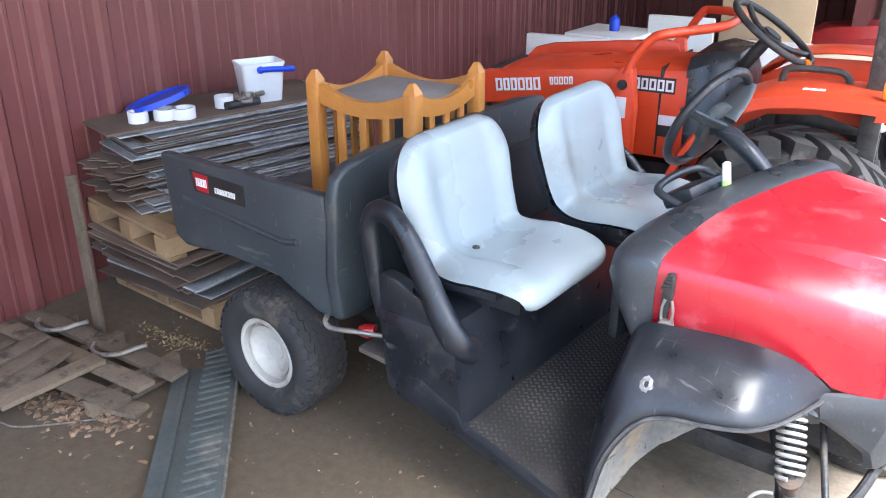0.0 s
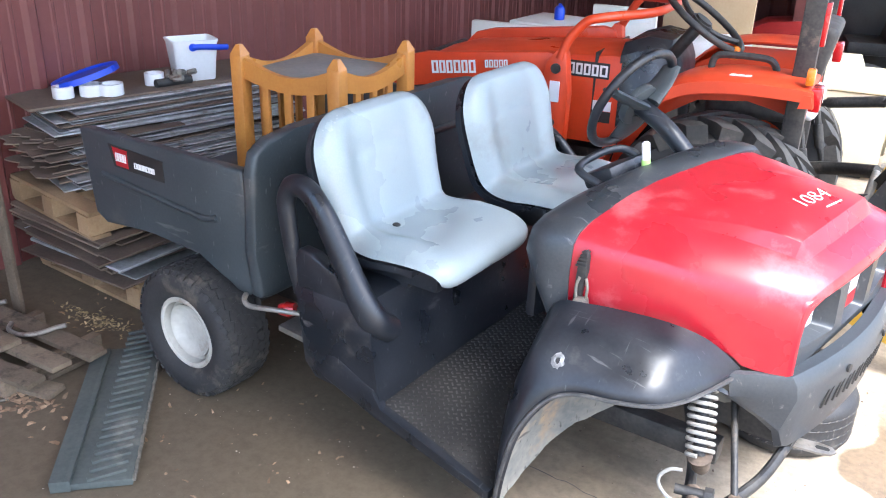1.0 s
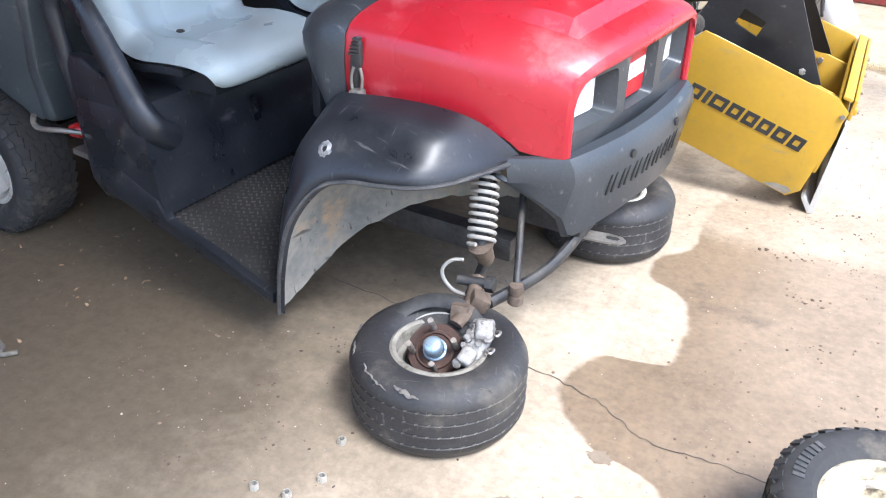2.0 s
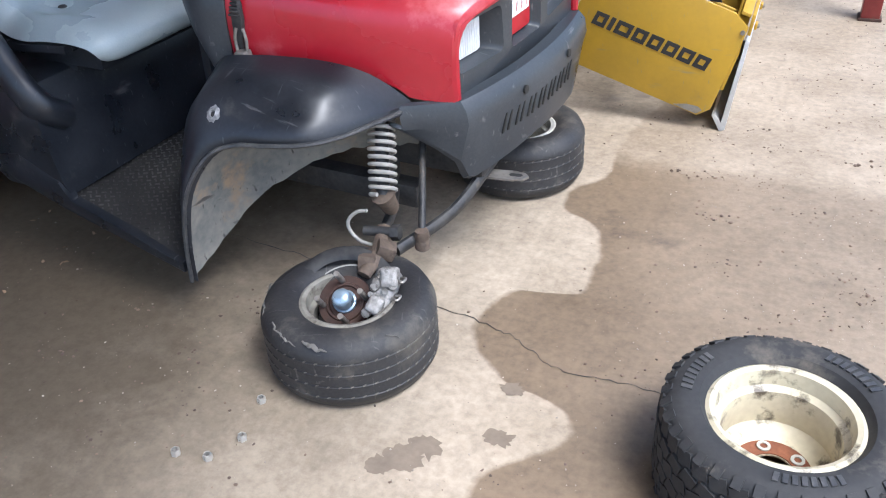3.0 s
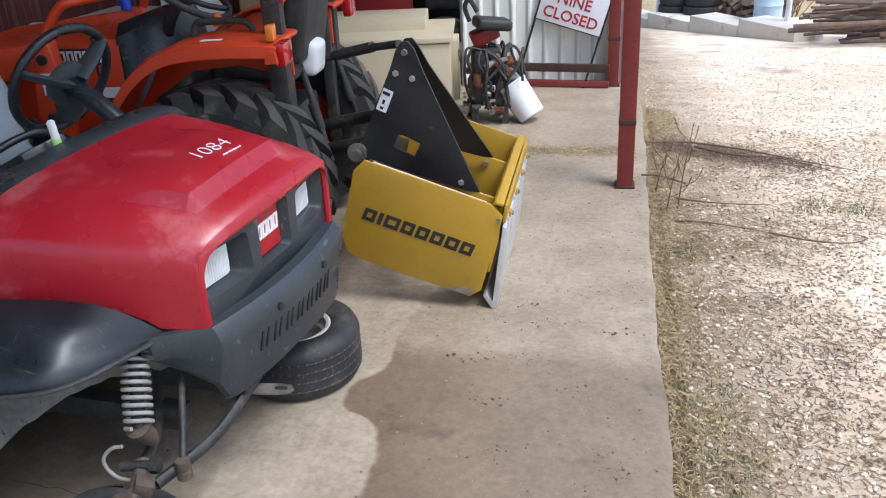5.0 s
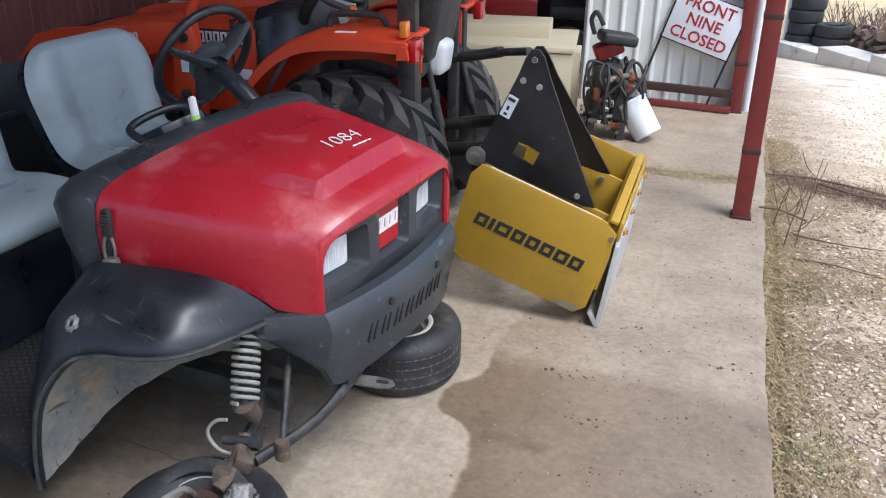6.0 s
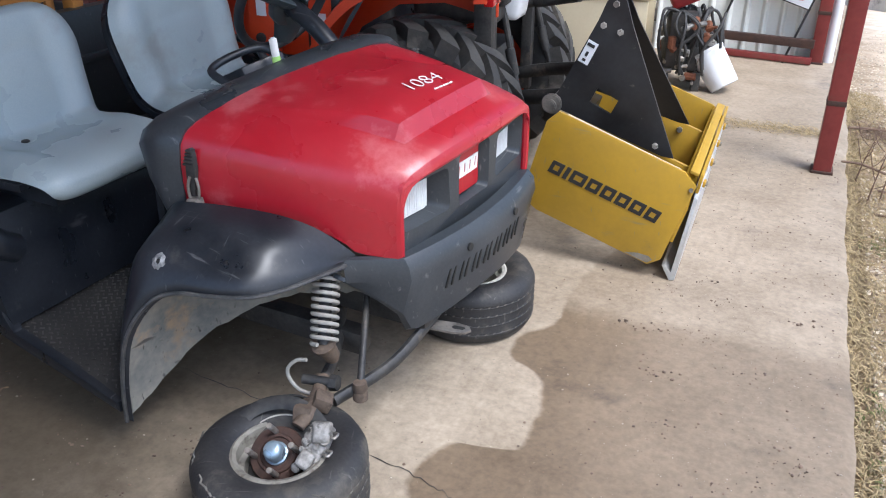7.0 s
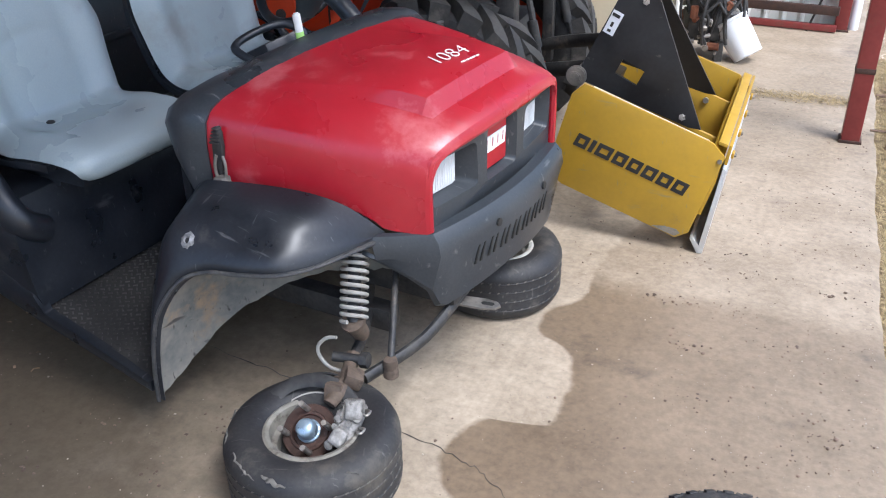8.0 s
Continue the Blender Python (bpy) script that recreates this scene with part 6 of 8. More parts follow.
        cyl(bm, 0.022, 0.12, (0.415, s * 0.24, 0.64), rot=(0, -14, 0), seg=10, bevel=0.004)
        part("lift_rod", bm, DARK_STEEL, t, "steel lift rod")
        bm = B()
        tube(bm, [(0.20, s * 0.17, 0.84), (0.37, s * 0.22, 0.87)], 0.025, seg=8, smooth=False)
        part("lift_arm", bm, DARK_STEEL, t)
    bm = B()
    box(bm, (0.12, 0.15, 0.15), (0.375, -0.15, 0.885), rot=(0, 8, 0), bevel=0.035, seg=3)
    part("reservoir", bm, WHITE_PLASTIC, t, "white plastic reservoir")
    bm = B()
    tube(bm, [(0.26, 0.0, 0.78), (0.5, -0.02, 0.87), (0.85, -0.42, 0.985)], 0.016, seg=10)
    tube(bm, [(0.45, -0.015, 0.855), (0.68, -0.20, 0.93)], 0.024, seg=10, smooth=False)
    part("top_link", bm, DARK_STEEL, t, "black turnbuckle top link")
    # engine end sits ahead of the axle; the hitch reaches over to the blade
    ahead = ("hood", "dash", "steering_wheel", "steering_column", "lever", "loader_upright", "loader_arm", "hydraulic_ram", "guard_hoop")
    hitch = ("lower_link", "lift_rod", "lift_arm", "reservoir", "top_link")
    reach = pose(-0.585, 3.96, 0, 0, 0, 3).inverted() @ pose(-0.70, 4.10, 0)
    for o in t.children:
        kind = o.name.split(".")[0]
        if kind in ahead:
            o.matrix_basis = pose(-0.07, 0.02, 0.01) @ o.matrix_basis
        elif kind == "front_wheel":
            o.matrix_basis = pose(-0.07, 0, 0) @ o.matrix_basis
        elif kind in hitch:
            o.matrix_basis = reach @ o.matrix_basis
    return t


def build_box_blade():
    """x towards its rear; it stands on its rear edge with the front raised, which the outlines below include."""
    t = thing("box_blade", "yellow box blade with black hitch tower, resting on its rear edge", "box blade", pose(0.0, 3.35, 0.0))
    W = 0.86
    up = Matrix(((1, 0, 0, 0), (0, 0, -1, 0), (0, 1, 0, 0), (0, 0, 0, 1)))
    plate = [(0.068, 0.617), (0.545, 0.450), (0.592, 0.402), (0.500, 0.085), (0.452, 0.056), (0.0, 0.208), (-0.035, 0.235), (-0.048, 0.315), (0.022, 0.575)]
    for k, y in enumerate((0.0, W)):
        bm = B()
        side_prism(bm, plate, y, 0.012, bevel=0.003)
        p = part("side_plate", bm, YELLOW, t, "yellow side plate, scuffed along its foot")
        for bx, bz in ((0.575, 0.385),) if k == 0 else ():
            bm = B()
            cyl(bm, 0.009, 0.010, (bx, y - 0.009, bz), rot=(90, 0, 0), seg=6, bevel=0.002)
            part("plate_bolt", bm, STEEL, p)
        bm = B()
        prism(bm, [(0.36, 0.092), (0.450, 0.063), (0.470, 0.078), (0.455, 0.092), (0.41, 0.098)], 0.0145, Matrix.Translation((0, y, 0)) @ up)
        part("scraped_foot", bm, STEEL, p, "bare scraped metal at the foot")
        if k == 0:
            m = Matrix.Translation((0.258, -0.0075, 0.330)) @ up @ pose(0, 0, 0, 0, 0, -19.0)
            bars(p, m, [0.050, 0.017, 0.060, 0.050, 0.050, 0.050, 0.052, 0.050], 0.052, BLACK_MARK, gap=0.010, slant=0.006, stroke=0.0145, label="black bars of a maker's name")
    bm = B()
    side_prism(bm, [(0.555, 0.445), (0.585, 0.40), (0.572, 0.30), (0.535, 0.16), (0.522, 0.16), (0.555, 0.30), (0.565, 0.39), (0.545, 0.435)], W / 2, W - 0.014, bevel=0.003)
    part("mouldboard", bm, YELLOW, t, "yellow rear mouldboard")
    bm = B()
    side_prism(bm, [(0.588, 0.36), (0.602, 0.35), (0.560, 0.005), (0.540, 0.0), (0.506, 0.06), (0.518, 0.066), (0.545, 0.03)], W / 2 + 0.015, W + 0.03, bevel=0.002)
    edge = part("cutting_edge", bm, BARE_BLADE, t, "scoured bare steel cutting edge")
    bm = B()
    box(bm, (0.034, W + 0.01, 0.012), (0.578, W / 2, 0.450), rot=(0, 16, 0), bevel=0.003)
    box(bm, (0.012, W + 0.01, 0.075), (0.600, W / 2, 0.412), rot=(0, 8, 0), bevel=0.003)
    rail = part("top_rail", bm, YELLOW, t, "worn yellow top rail")
    for k in range(4):
        bm = B()
        box(bm, (0.010, 0.035, 0.022), (0.611, 0.08 + 0.23 * k, 0.385), rot=(0, 8, 0), bevel=0.003)
        part("lug_plate", bm, YELLOW, rail, "small bolted lug")
        bm = B()
        cyl(bm, 0.009, 0.016, (0.616, 0.08 + 0.23 * k, 0.385), rot=(0, 98, 0), seg=6, bevel=0.002)
        part("bolt", bm, STEEL, rail, "plated hex bolt")
    # bare strip inside the near plate, gussets along the box, a beam across its front
    bm = B()
    box(bm, (0.46, 0.026, 0.008), (0.310, 0.022, 0.519), rot=(0, 19.6, 0), bevel=0.002)
    part("top_strip", bm, CONCRETE_KERB, t, "bare pale steel strip along the side plate")
    for y in (0.205, 0.635):
        bm = B()
        side_prism(bm, [(0.06, 0.56), (0.20, 0.515), (0.55, 0.39), (0.575, 0.36), (0.53, 0.20), (0.47, 0.165), (0.04, 0.31)], y, 0.012, bevel=0.003)
        g = part("gusset", bm, YELLOW, t, "yellow inner gusset plate")
        bm = B()
        cyl(bm, 0.013, 0.02, (0.44, y - 0.012, 0.395), rot=(90, 0, 0), seg=6, bevel=0.003)
        part("gusset_bolt", bm, NUT, g, "plated bolt")
    bm = B()
    box(bm, (0.06, W - 0.014, 0.06), (0.06, W / 2, 0.48), rot=(0, 16, 0), bevel=0.006)
    part("front_beam", bm, BLACK_PAINT, t, "black cross beam under the tower")
    for k in range(3):
        bm = B()
        box(bm, (0.05, 0.024, 0.30), (0.20, 0.15 + 0.27 * k, 0.33), rot=(0, 14, 0), bevel=0.004)
        part("ripper_shank", bm, DARK_STEEL, t, "dark steel ripper shank")
    # hitch tower: two plates, each with a square opening
    outline = [(-0.012, 0.588), (0.012, 0.635), (0.148, 0.925), (0.172, 0.990), (0.195, 1.022), (0.222, 1.024), (0.245, 0.995), (0.275, 0.910), (0.478, 0.428), (0.432, 0.432), (0.02, 0.568)]
    hole = [(0.165, 0.668), (0.248, 0.628), (0.222, 0.572), (0.139, 0.612)]
    for y in (0.185, 0.615):
        bm = B()
        holed_plate(bm, outline, [hole], 0.012, Matrix.Translation((0, y, 0)) @ up)
        if y > 0.5:
            # the far plate leans in to meet the near one at the top pin
            for v in bm.verts:
                v.co.y -= 0.36 * max(0.0, min(1.0, (v.co.z - 0.46) / 0.52))
        tw = part("hitch_tower", bm, BLACK_PAINT, t, "black triangular hitch plate with a square opening")
        for bx, bz in ((0.168, 0.905), (0.232, 0.885), (0.405, 0.470), (0.208, 0.985)) if y < 0.5 else ():
            bm = B()
            cyl(bm, 0.0125, 0.020, (bx, y - 0.012, bz), rot=(90, 0, 0), seg=6, bevel=0.003)
            part("tower_bolt", bm, NUT, tw, "plated bolt")
        if y < 0.5:
            bm = B()
            box(bm, (0.042, 0.003, 0.090), (0.118, y - 0.0140, 0.800), rot=(0, 24, 0))
            lab = part("sticker", bm, WHITE_SIGN, tw, "white warning sticker")
            for dx, dz, w, h in ((0.010, 0.028, 0.030, 0.012), (-0.004, -0.005, 0.010, 0.018), (-0.014, -0.028, 0.014, 0.010)):
                bm = B()
                box(bm, (w, 0.003, h), (0.118 + dx, y - 0.0160, 0.800 + dz), rot=(0, 24, 0))
                part("sticker_bar", bm, BLACK_MARK, lab)
    bm = B()
    tube(bm, [(0.208, 0.160, 0.985), (0.208, 0.290, 0.985)], 0.011, seg=12, smooth=False)
    part("top_pin", bm, STEEL, t, "steel top pin")
    bm = B()
    tube(bm, [(0.0, 0.10, 0.598), (0.0, 0.66, 0.598)], 0.018, seg=12, smooth=False)
    for y, r in ((0.105, 0.026), (0.135, 0.040), (0.155, 0.034)):
        cyl(bm, r, 0.014, (0.0, y, 0.598), rot=(90, 0, 0), seg=18, bevel=0.004)
    part("hitch_pin", bm, STEEL, t, "steel hitch pin with stacked collars")
    return t


build_tractor()
build_box_blade()


# ---- things along the red wall ----
def build_stool():
    t = thing("wooden_stool", "varnished pine stool frame with slatted sides standing in the cargo bed", "stool", CART @ pose(-1.655, -0.05, 0.592, 0, 0, 5))
    h, H = 0.212, 0.53
    for sx in (-1, 1):
        for sy in (-1, 1):
            bm = B()
            box(bm, (0.052, 0.052, H), (sx * h, sy * h, H / 2), bevel=0.008)
            cyl(bm, 0.035, 0.035, (sx * h, sy * h, H + 0.0165), r2=0.012, seg=4, rot=(0, 0, 45))
            part("leg", bm, PINE, t)
    for k in range(4):
        m = pose(0, 0, 0, 0, 0, 90 * k)
        bm = B()
        n = 14
        top = [(-0.20 + 0.40 * i / n, 0.525 - 0.05 * math.sin(math.pi * i / n)) for i in range(n + 1)]
        low = [(0.20 - 0.40 * i / n, 0.45 - 0.03 * math.sin(math.pi * i / n)) for i in range(n + 1)]
        prism(bm, top + low, 0.024, m @ Matrix.Translation((0, -h, 0)) @ Matrix(((1, 0, 0, 0), (0, 0, -1, 0), (0, 1, 0, 0), (0, 0, 0, 1))), bevel=0.004)
        part("rail", bm, PINE, t, "curved pine rail")
        bm = B()
        box(bm, (0.40, 0.024, 0.04), (m @ Vector((0, -h, 0.08))).to_tuple(), rot=(0, 0, 90 * k), bevel=0.004)
        part("lower_rail", bm, PINE, t)
        for i in range(3):
            bm = B()
            x = -0.10 + 0.10 * i
            box(bm, (0.032, 0.014, 0.37), (m @ Vector((x, -h, 0.265))).to_tuple(), rot=(0, 0, 90 * k), bevel=0.003)
            part("slat", bm, PINE, t)
    bm = B()
    box(bm, (0.40, 0.40, 0.012), (0, 0, 0.468), bevel=0.003)
    part("top_panel", bm, GREY_BOARD, t, "grey panel let into the top")
    return t


def board_stack():
    """Loose panels in two heaps, a pallet under each."""
    rnd = random.Random(11)
    base = pose(-2.93, 2.62, 0, 0, 0, -6)

    def pallet(m, L, W, label):
        p = thing("pallet", label, "pallet", m, group="pallets under the panel stack")
        for k in range(3):
            bm = B()
            box(bm, (0.09, W, 0.085), (-L / 2 + 0.05 + (L - 0.1) * k / 2, 0, 0.0605), bevel=0.004)
            part("stringer", bm, PALLET_WOOD, p)
        for k in range(6):
            bm = B()
            box(bm, (L, 0.085, 0.018), (rnd.uniform(-0.01, 0.01), -W / 2 + 0.05 + (W - 0.1) * k / 5, 0.112), bevel=0.003)
            part("deck_board", bm, PALLET_WOOD, p)
        for k in range(3):
            bm = B()
            box(bm, (L, 0.085, 0.018), (0, -W / 2 + 0.05 + (W - 0.1) * k / 2, 0.009), bevel=0.003)
            part("bottom_board", bm, PALLET_WOOD, p)
        return p

    pallet(base @ pose(0.05, 0.1, 0), 0.76, 0.95, "low timber pallet under stacked panels")
    st = thing("panel_stack", "tall uneven stack of thin grey and brown panels on a pallet", "panel stack", base)
    z = 0.123
    while z < 0.30:
        th = rnd.uniform(0.008, 0.02)
        bm = B()
        box(bm, (rnd.uniform(0.62, 0.80), rnd.uniform(0.95, 1.10), th * 0.85), (rnd.uniform(-0.04, 0.08), rnd.uniform(0.05, 0.14), z + th / 2), rot=(rnd.uniform(-1, 1), rnd.uniform(-1, 1), rnd.uniform(-5, 5)), bevel=0.0015, seg=1)
        part("panel", bm, rnd.choice((BOARD_EDGE, BROWN_BOARD, BROWN_BOARD)), st)
        z += th
    pz = z + 0.008
    pallet(base @ pose(-0.02, 0.06, pz, 0, 0, -5), 0.70, 1.0, "broken timber pallet between two heaps of panels")
    z = pz + 0.125
    top = thing("panel_stack", "upper stack of thin panels with bright metal edges", "panel stack", base)
    while z < 0.765:
        th = rnd.uniform(0.005, 0.010)
        wide, mid = rnd.uniform(0.42, 0.46) + (0.77 - z) * 0.3, -0.22 + (0.77 - z) * 0.28 + rnd.uniform(-0.01, 0.05)
        turn = -11 + rnd.uniform(-2.5, 2.5)
        shift = rnd.uniform(-0.05, 0.05)
        bm = B()
        box(bm, (wide, rnd.uniform(1.0, 1.2), th * 0.8), (mid, 0.30 + shift, z + th / 2), rot=(rnd.uniform(-0.5, 0.5), rnd.uniform(-0.5, 0.5), turn), bevel=0.001, seg=1)
        part("panel", bm, BOARD_EDGE if rnd.random() < 0.8 else BROWN_BOARD, top)
        if rnd.random() < 0.28:
            # a torn brown sheet sticking out past the end of the panels
            x0, x1 = mid - wide * rnd.uniform(0.42, 0.52), mid + wide * rnd.uniform(0.1, 0.5)
            y0, n = -0.42 + rnd.uniform(-0.06, 0.09), 9
            edge = [(x0 + (x1 - x0) * i / n, y0 + rnd.uniform(-0.035, 0.035)) for i in range(n + 1)]
            bm = B()
            prism(bm, edge + [(x1, 0.2), (x0, 0.2)], th * 0.7, pose(0, 0, z + th * 0.5, rnd.uniform(-1.5, 0.5), rnd.uniform(-1, 1), turn + rnd.uniform(-4, 4)))
            part("torn_sheet", bm, BROWN_BOARD, top, "torn brown hardboard sheet")
        z += th
    bm = B()
    box(bm, (0.45, 1.2, 0.012), (-0.23, 0.22, z + 0.006), rot=(0, 0, -11.5), bevel=0.002)
    part("top_board", bm, BROWN_BOARD, top, "brown hardboard on top")
    return base, z + 0.0125


def build_bin(m):
    t = thing("plastic_bin", "white plastic tub with a blue handle on the panel stack", "tub", m)
    bm = B()
    rings = []
    for z, a, b in ((0, 0.072, 0.10), (0.005, 0.076, 0.104), (0.20, 0.092, 0.122), (0.215, 0.098, 0.128), (0.222, 0.098, 0.128), (0.222, 0.09, 0.12), (0.20, 0.086, 0.116), (0.01, 0.07, 0.098)):
        ring = []
        for sx, sy, a0 in ((1, 1, 0), (-1, 1, 90), (-1, -1, 180), (1, -1, 270)):
            for k in range(5):
                an = radians(a0 + 90 * k / 4)
                ring.append((sx * (a - 0.025) + 0.025 * math.cos(an), sy * (b - 0.025) + 0.025 * math.sin(an), z))
        rings.append(ring)
    ring_loft(bm, rings)
    part("tub", bm, WHITE_PLASTIC, t)
    bm = B()
    tube(bm, [(0.098, -0.02, 0.188), (0.106, 0.03, 0.190), (0.104, 0.10, 0.184), (0.085, 0.175, 0.176)], 0.012, seg=10, flat=1.3)
    cyl(bm, 0.021, 0.012, (0.097, -0.02, 0.188), rot=(0, 90, 0), seg=14, bevel=0.003)
    part("handle", bm, BLUE_PLASTIC, t, "bright blue handle")


def tape_roll(m, r, h, label, tilt=0):
    bm = B()
    lathe(bm, [(r, 0), (r, h), (r * 0.72, h), (r * 0.72, 0)], 28, closed=True)
    solo("tape_roll", bm, WHITE_PLASTIC, label, "tape roll", m, group="tape rolls on the stack")


build_stool()
BASE, TOP = board_stack()
build_bin(pose(-2.99, 3.05, TOP - 0.002, 0, 0, -28) @ Matrix.Scale(0.87, 4))
bm = B()
lathe(bm, [(0.0, 0.012), (0.10, 0.012), (0.108, 0.02), (0.112, 0.02), (0.114, 0.0), (0.0, 0.0)], 36)
solo("round_tub_cover", bm, BLUE_PLASTIC, "bright blue round tub cover leaning on tape rolls", "cover", pose(-3.20, 2.60, TOP + 0.05, 10, -14, 0) @ Matrix.Scale(1.35, 4))
tape_roll(pose(-3.16, 2.44, TOP), 0.045, 0.05, "white roll of tape on the stack")
tape_roll(pose(-3.10, 2.54, TOP), 0.05, 0.05, "white roll of tape on the stack")
tape_roll(pose(-3.04, 2.60, TOP), 0.052, 0.05, "scuffed white roll of tape on the stack")
tape_roll(pose(-3.03, 2.84, TOP + 0.002), 0.045, 0.055, "white roll of tape beside a dark pipe")
bm = B()
tube(bm, [(-2.98, 2.80, TOP + 0.018), (-2.93, 2.97, TOP + 0.018)], 0.02, seg=12, smooth=False)
solo("pipe_offcut", bm, HOSE, "short dark pipe offcut lying on the stack", "pipe")
bm = B()
rnd = random.Random(5)
for k in range(9):
    cyl(bm, 0.013, 0.045, (-2.955 + rnd.uniform(-0.04, 0.04), 2.93 + rnd.uniform(-0.05, 0.05), TOP + 0.03 + 0.004 * k), rot=(rnd.uniform(50, 120), rnd.uniform(-40, 40), rnd.uniform(0, 180)), seg=8, bevel=0.002)
solo("fittings", bm, STEEL, "small heap of pale metal fittings", "fittings", kind="stuff")

# leaning slat, broken pallet, chain hooks, ramp
bm = B()
box(bm, (0.05, 0.02, 0.70), (0, 0, 0.35), bevel=0.004)
solo("timber_slat", bm, OLD_WOOD, "weathered timber slat leaning on the panel stack", "timber", pose(-2.907, 1.899, 0.0, -6, -7.7, 8))


def broken_pallet():
    t = thing("broken_pallet", "weathered broken pallet lying on the concrete by the wall", "pallet", pose(-2.80, 1.68, 0))
    spec = [((0.04, 0.12), 0.90, 0, 0.074), ((0.01, -0.005), 0.91, -1, 0.074), ((0.22, -0.14), 0.50, 4, 0.074), ((0.16, -0.19), 0.40, 84, 0.098), ((-0.03, -0.22), 0.44, 97, 0.100), ((0.065, -0.24), 0.42, 101, 0.104), ((-0.14, -0.20), 0.40, 94, 0.099), ((0.36, 0.05), 0.16, 88, 0.013), ((0.40, -0.09), 0.20, 12, 0.016)]
    rnd = random.Random(2)
    for (x, y), L, a, z in spec:
        bm = B()
        box(bm, (L, 0.08, 0.02), (x, y, z), rot=(rnd.uniform(-2, 2), rnd.uniform(-1, 1), a), bevel=0.003)
        part("slat", bm, OLD_WOOD, t)
    for x, a in ((-0.30, 90), (0.34, 91), (0.0, 89)):
        bm = B()
        box(bm, (0.42, 0.045, 0.06), (x, 0.03, 0.031), rot=(0, 0, a), bevel=0.004)
        part("stringer", bm, OLD_WOOD, t)
    return t


broken_pallet()
for x, y, r in ((-3.01, 1.775, 12), (-2.645, 1.77, 14)):
    bm = B()
    tube(bm, [(-0.085, 0.0, 0.02), (-0.07, -0.035, 0.012), (-0.01, -0.055, 0.012), (0.05, -0.03, 0.012), (0.09, 0.03, 0.014), (0.12, 0.05, 0.02)], 0.0095, seg=8)
    solo("steel_hook", bm, STEEL, "bent galvanised hook lying on the broken pallet", "hook", pose(x, y, 0.084, 0, 0, r), group="hooks on the pallet")


def build_ramp():
    t = thing("plastic_ramp", "grooved dark grey plastic ramp lying on the concrete", "ramp", pose(-2.035, 1.655, 0.006, 0, 0, 41))
    L, W = 0.80, 0.185
    bm = B()
    box(bm, (W, L, 0.024), (0, 0, 0.012), bevel=0.005)
    part("panel", bm, RAMP, t)
    for k in range(22):
        bm = B()
        box(bm, (W * 0.62, 0.017, 0.012), (0.015, -L / 2 + 0.03 + 0.0425 * k, 0.027), rot=(0, 0, 18), bevel=0.003)
        part("tread_rib", bm, RAMP, t)
    for x, w in ((-W / 2 - 0.028, 0.05), (-W / 2 - 0.002, 0.02)):
        bm = B()
        box(bm, (w, L * 0.98, 0.04), (x, -0.01, 0.018), bevel=0.005)
        part("edge_rail", bm, RAMP, t)
    bm = B()
    tube(bm, [(W / 2 + 0.004, -L / 2 + 0.98 * L * k / 40, 0.02 + 0.004 * math.sin(k * 1.9)) for k in range(41)], 0.006, seg=6, smooth=False)
    part("frayed_edge", bm, ROPE, t, "frayed pale edge")
    return t


build_ramp()
bm = B()
tube(bm, [(-1.60, 1.33, 0.01), (-1.52, 1.37, 0.01), (-1.44, 1.42, 0.012), (-1.36, 1.41, 0.01), (-1.33, 1.38, 0.01), (-1.30, 1.41, 0.01)], 0.007, seg=8)
tube(bm, [(-1.60, 1.33, 0.01), (-1.50, 1.31, 0.01), (-1.40, 1.35, 0.01), (-1.34, 1.37, 0.01)], 0.004, seg=8)
solo("rope", bm, ROPE, "frayed grey rope end on the concrete", "rope")
bm = B()
tube(bm, [(-3.0, 1.05, 0.006), (-2.85, 1.22, 0.006), (-2.72, 1.30, 0.006), (-2.62, 1.32, 0.006), (-2.50, 1.42, 0.006), (-2.42, 1.50, 0.006)], 0.004, seg=6)
solo("string", bm, ROPE, "pale string trailing on the floor", "string")

# lug nuts
for x, y in ((-0.327, 1.521), (-0.302, 1.397), (-0.424, 1.306), (-0.344, 1.319)):
    bm = B()
    lathe(bm, [(0.007, 0.0), (0.0115, 0.0), (0.0115, 0.012), (0.010, 0.016), (0.007, 0.016)], 6, closed=True)
    solo("lug_nut", bm, NUT, "bright lug nut on the concrete", "nut", pose(x, y, 0.0005, 0, 0, 400 * x), group="lug nuts on the floor")

# ---- things further down the shed ----
def build_cabinet():
    t = thing("utility_chest", "beige metal truck chest with a stepped lid", "chest", pose(-0.62, 6.15, 0, 0, 0, 8))
    bm = B()
    box(bm, (1.30, 0.70, 0.50), (-0.125, 0, 0.30), bevel=0.01)
    part("body", bm, BEIGE, t)
    bm = B()
    box(bm, (1.33, 0.73, 0.035), (-0.125, 0, 0.575), bevel=0.008)
    box(bm, (1.10, 0.40, 0.09), (-0.20, 0.15, 0.63), bevel=0.01)
    part("lid", bm, BEIGE, t)
    bm = B()
    box(bm, (0.06, 0.30, 0.40), (0.54, 0.02, 0.32), bevel=0.008)
    part("end_panel", bm, BEIGE, t)
    for k in range(2):
        bm = B()
        box(bm, (0.015, 0.03, 0.08), (0.575, -0.08 + 0.2 * k, 0.42), bevel=0.004)
        part("hinge", bm, STEEL, t)
    bm = B()
    box(bm, (1.15, 0.6, 0.06), (-0.125, 0, 0.03), bevel=0.01)
    part("skid", bm, DARK_STEEL, t)
    return t


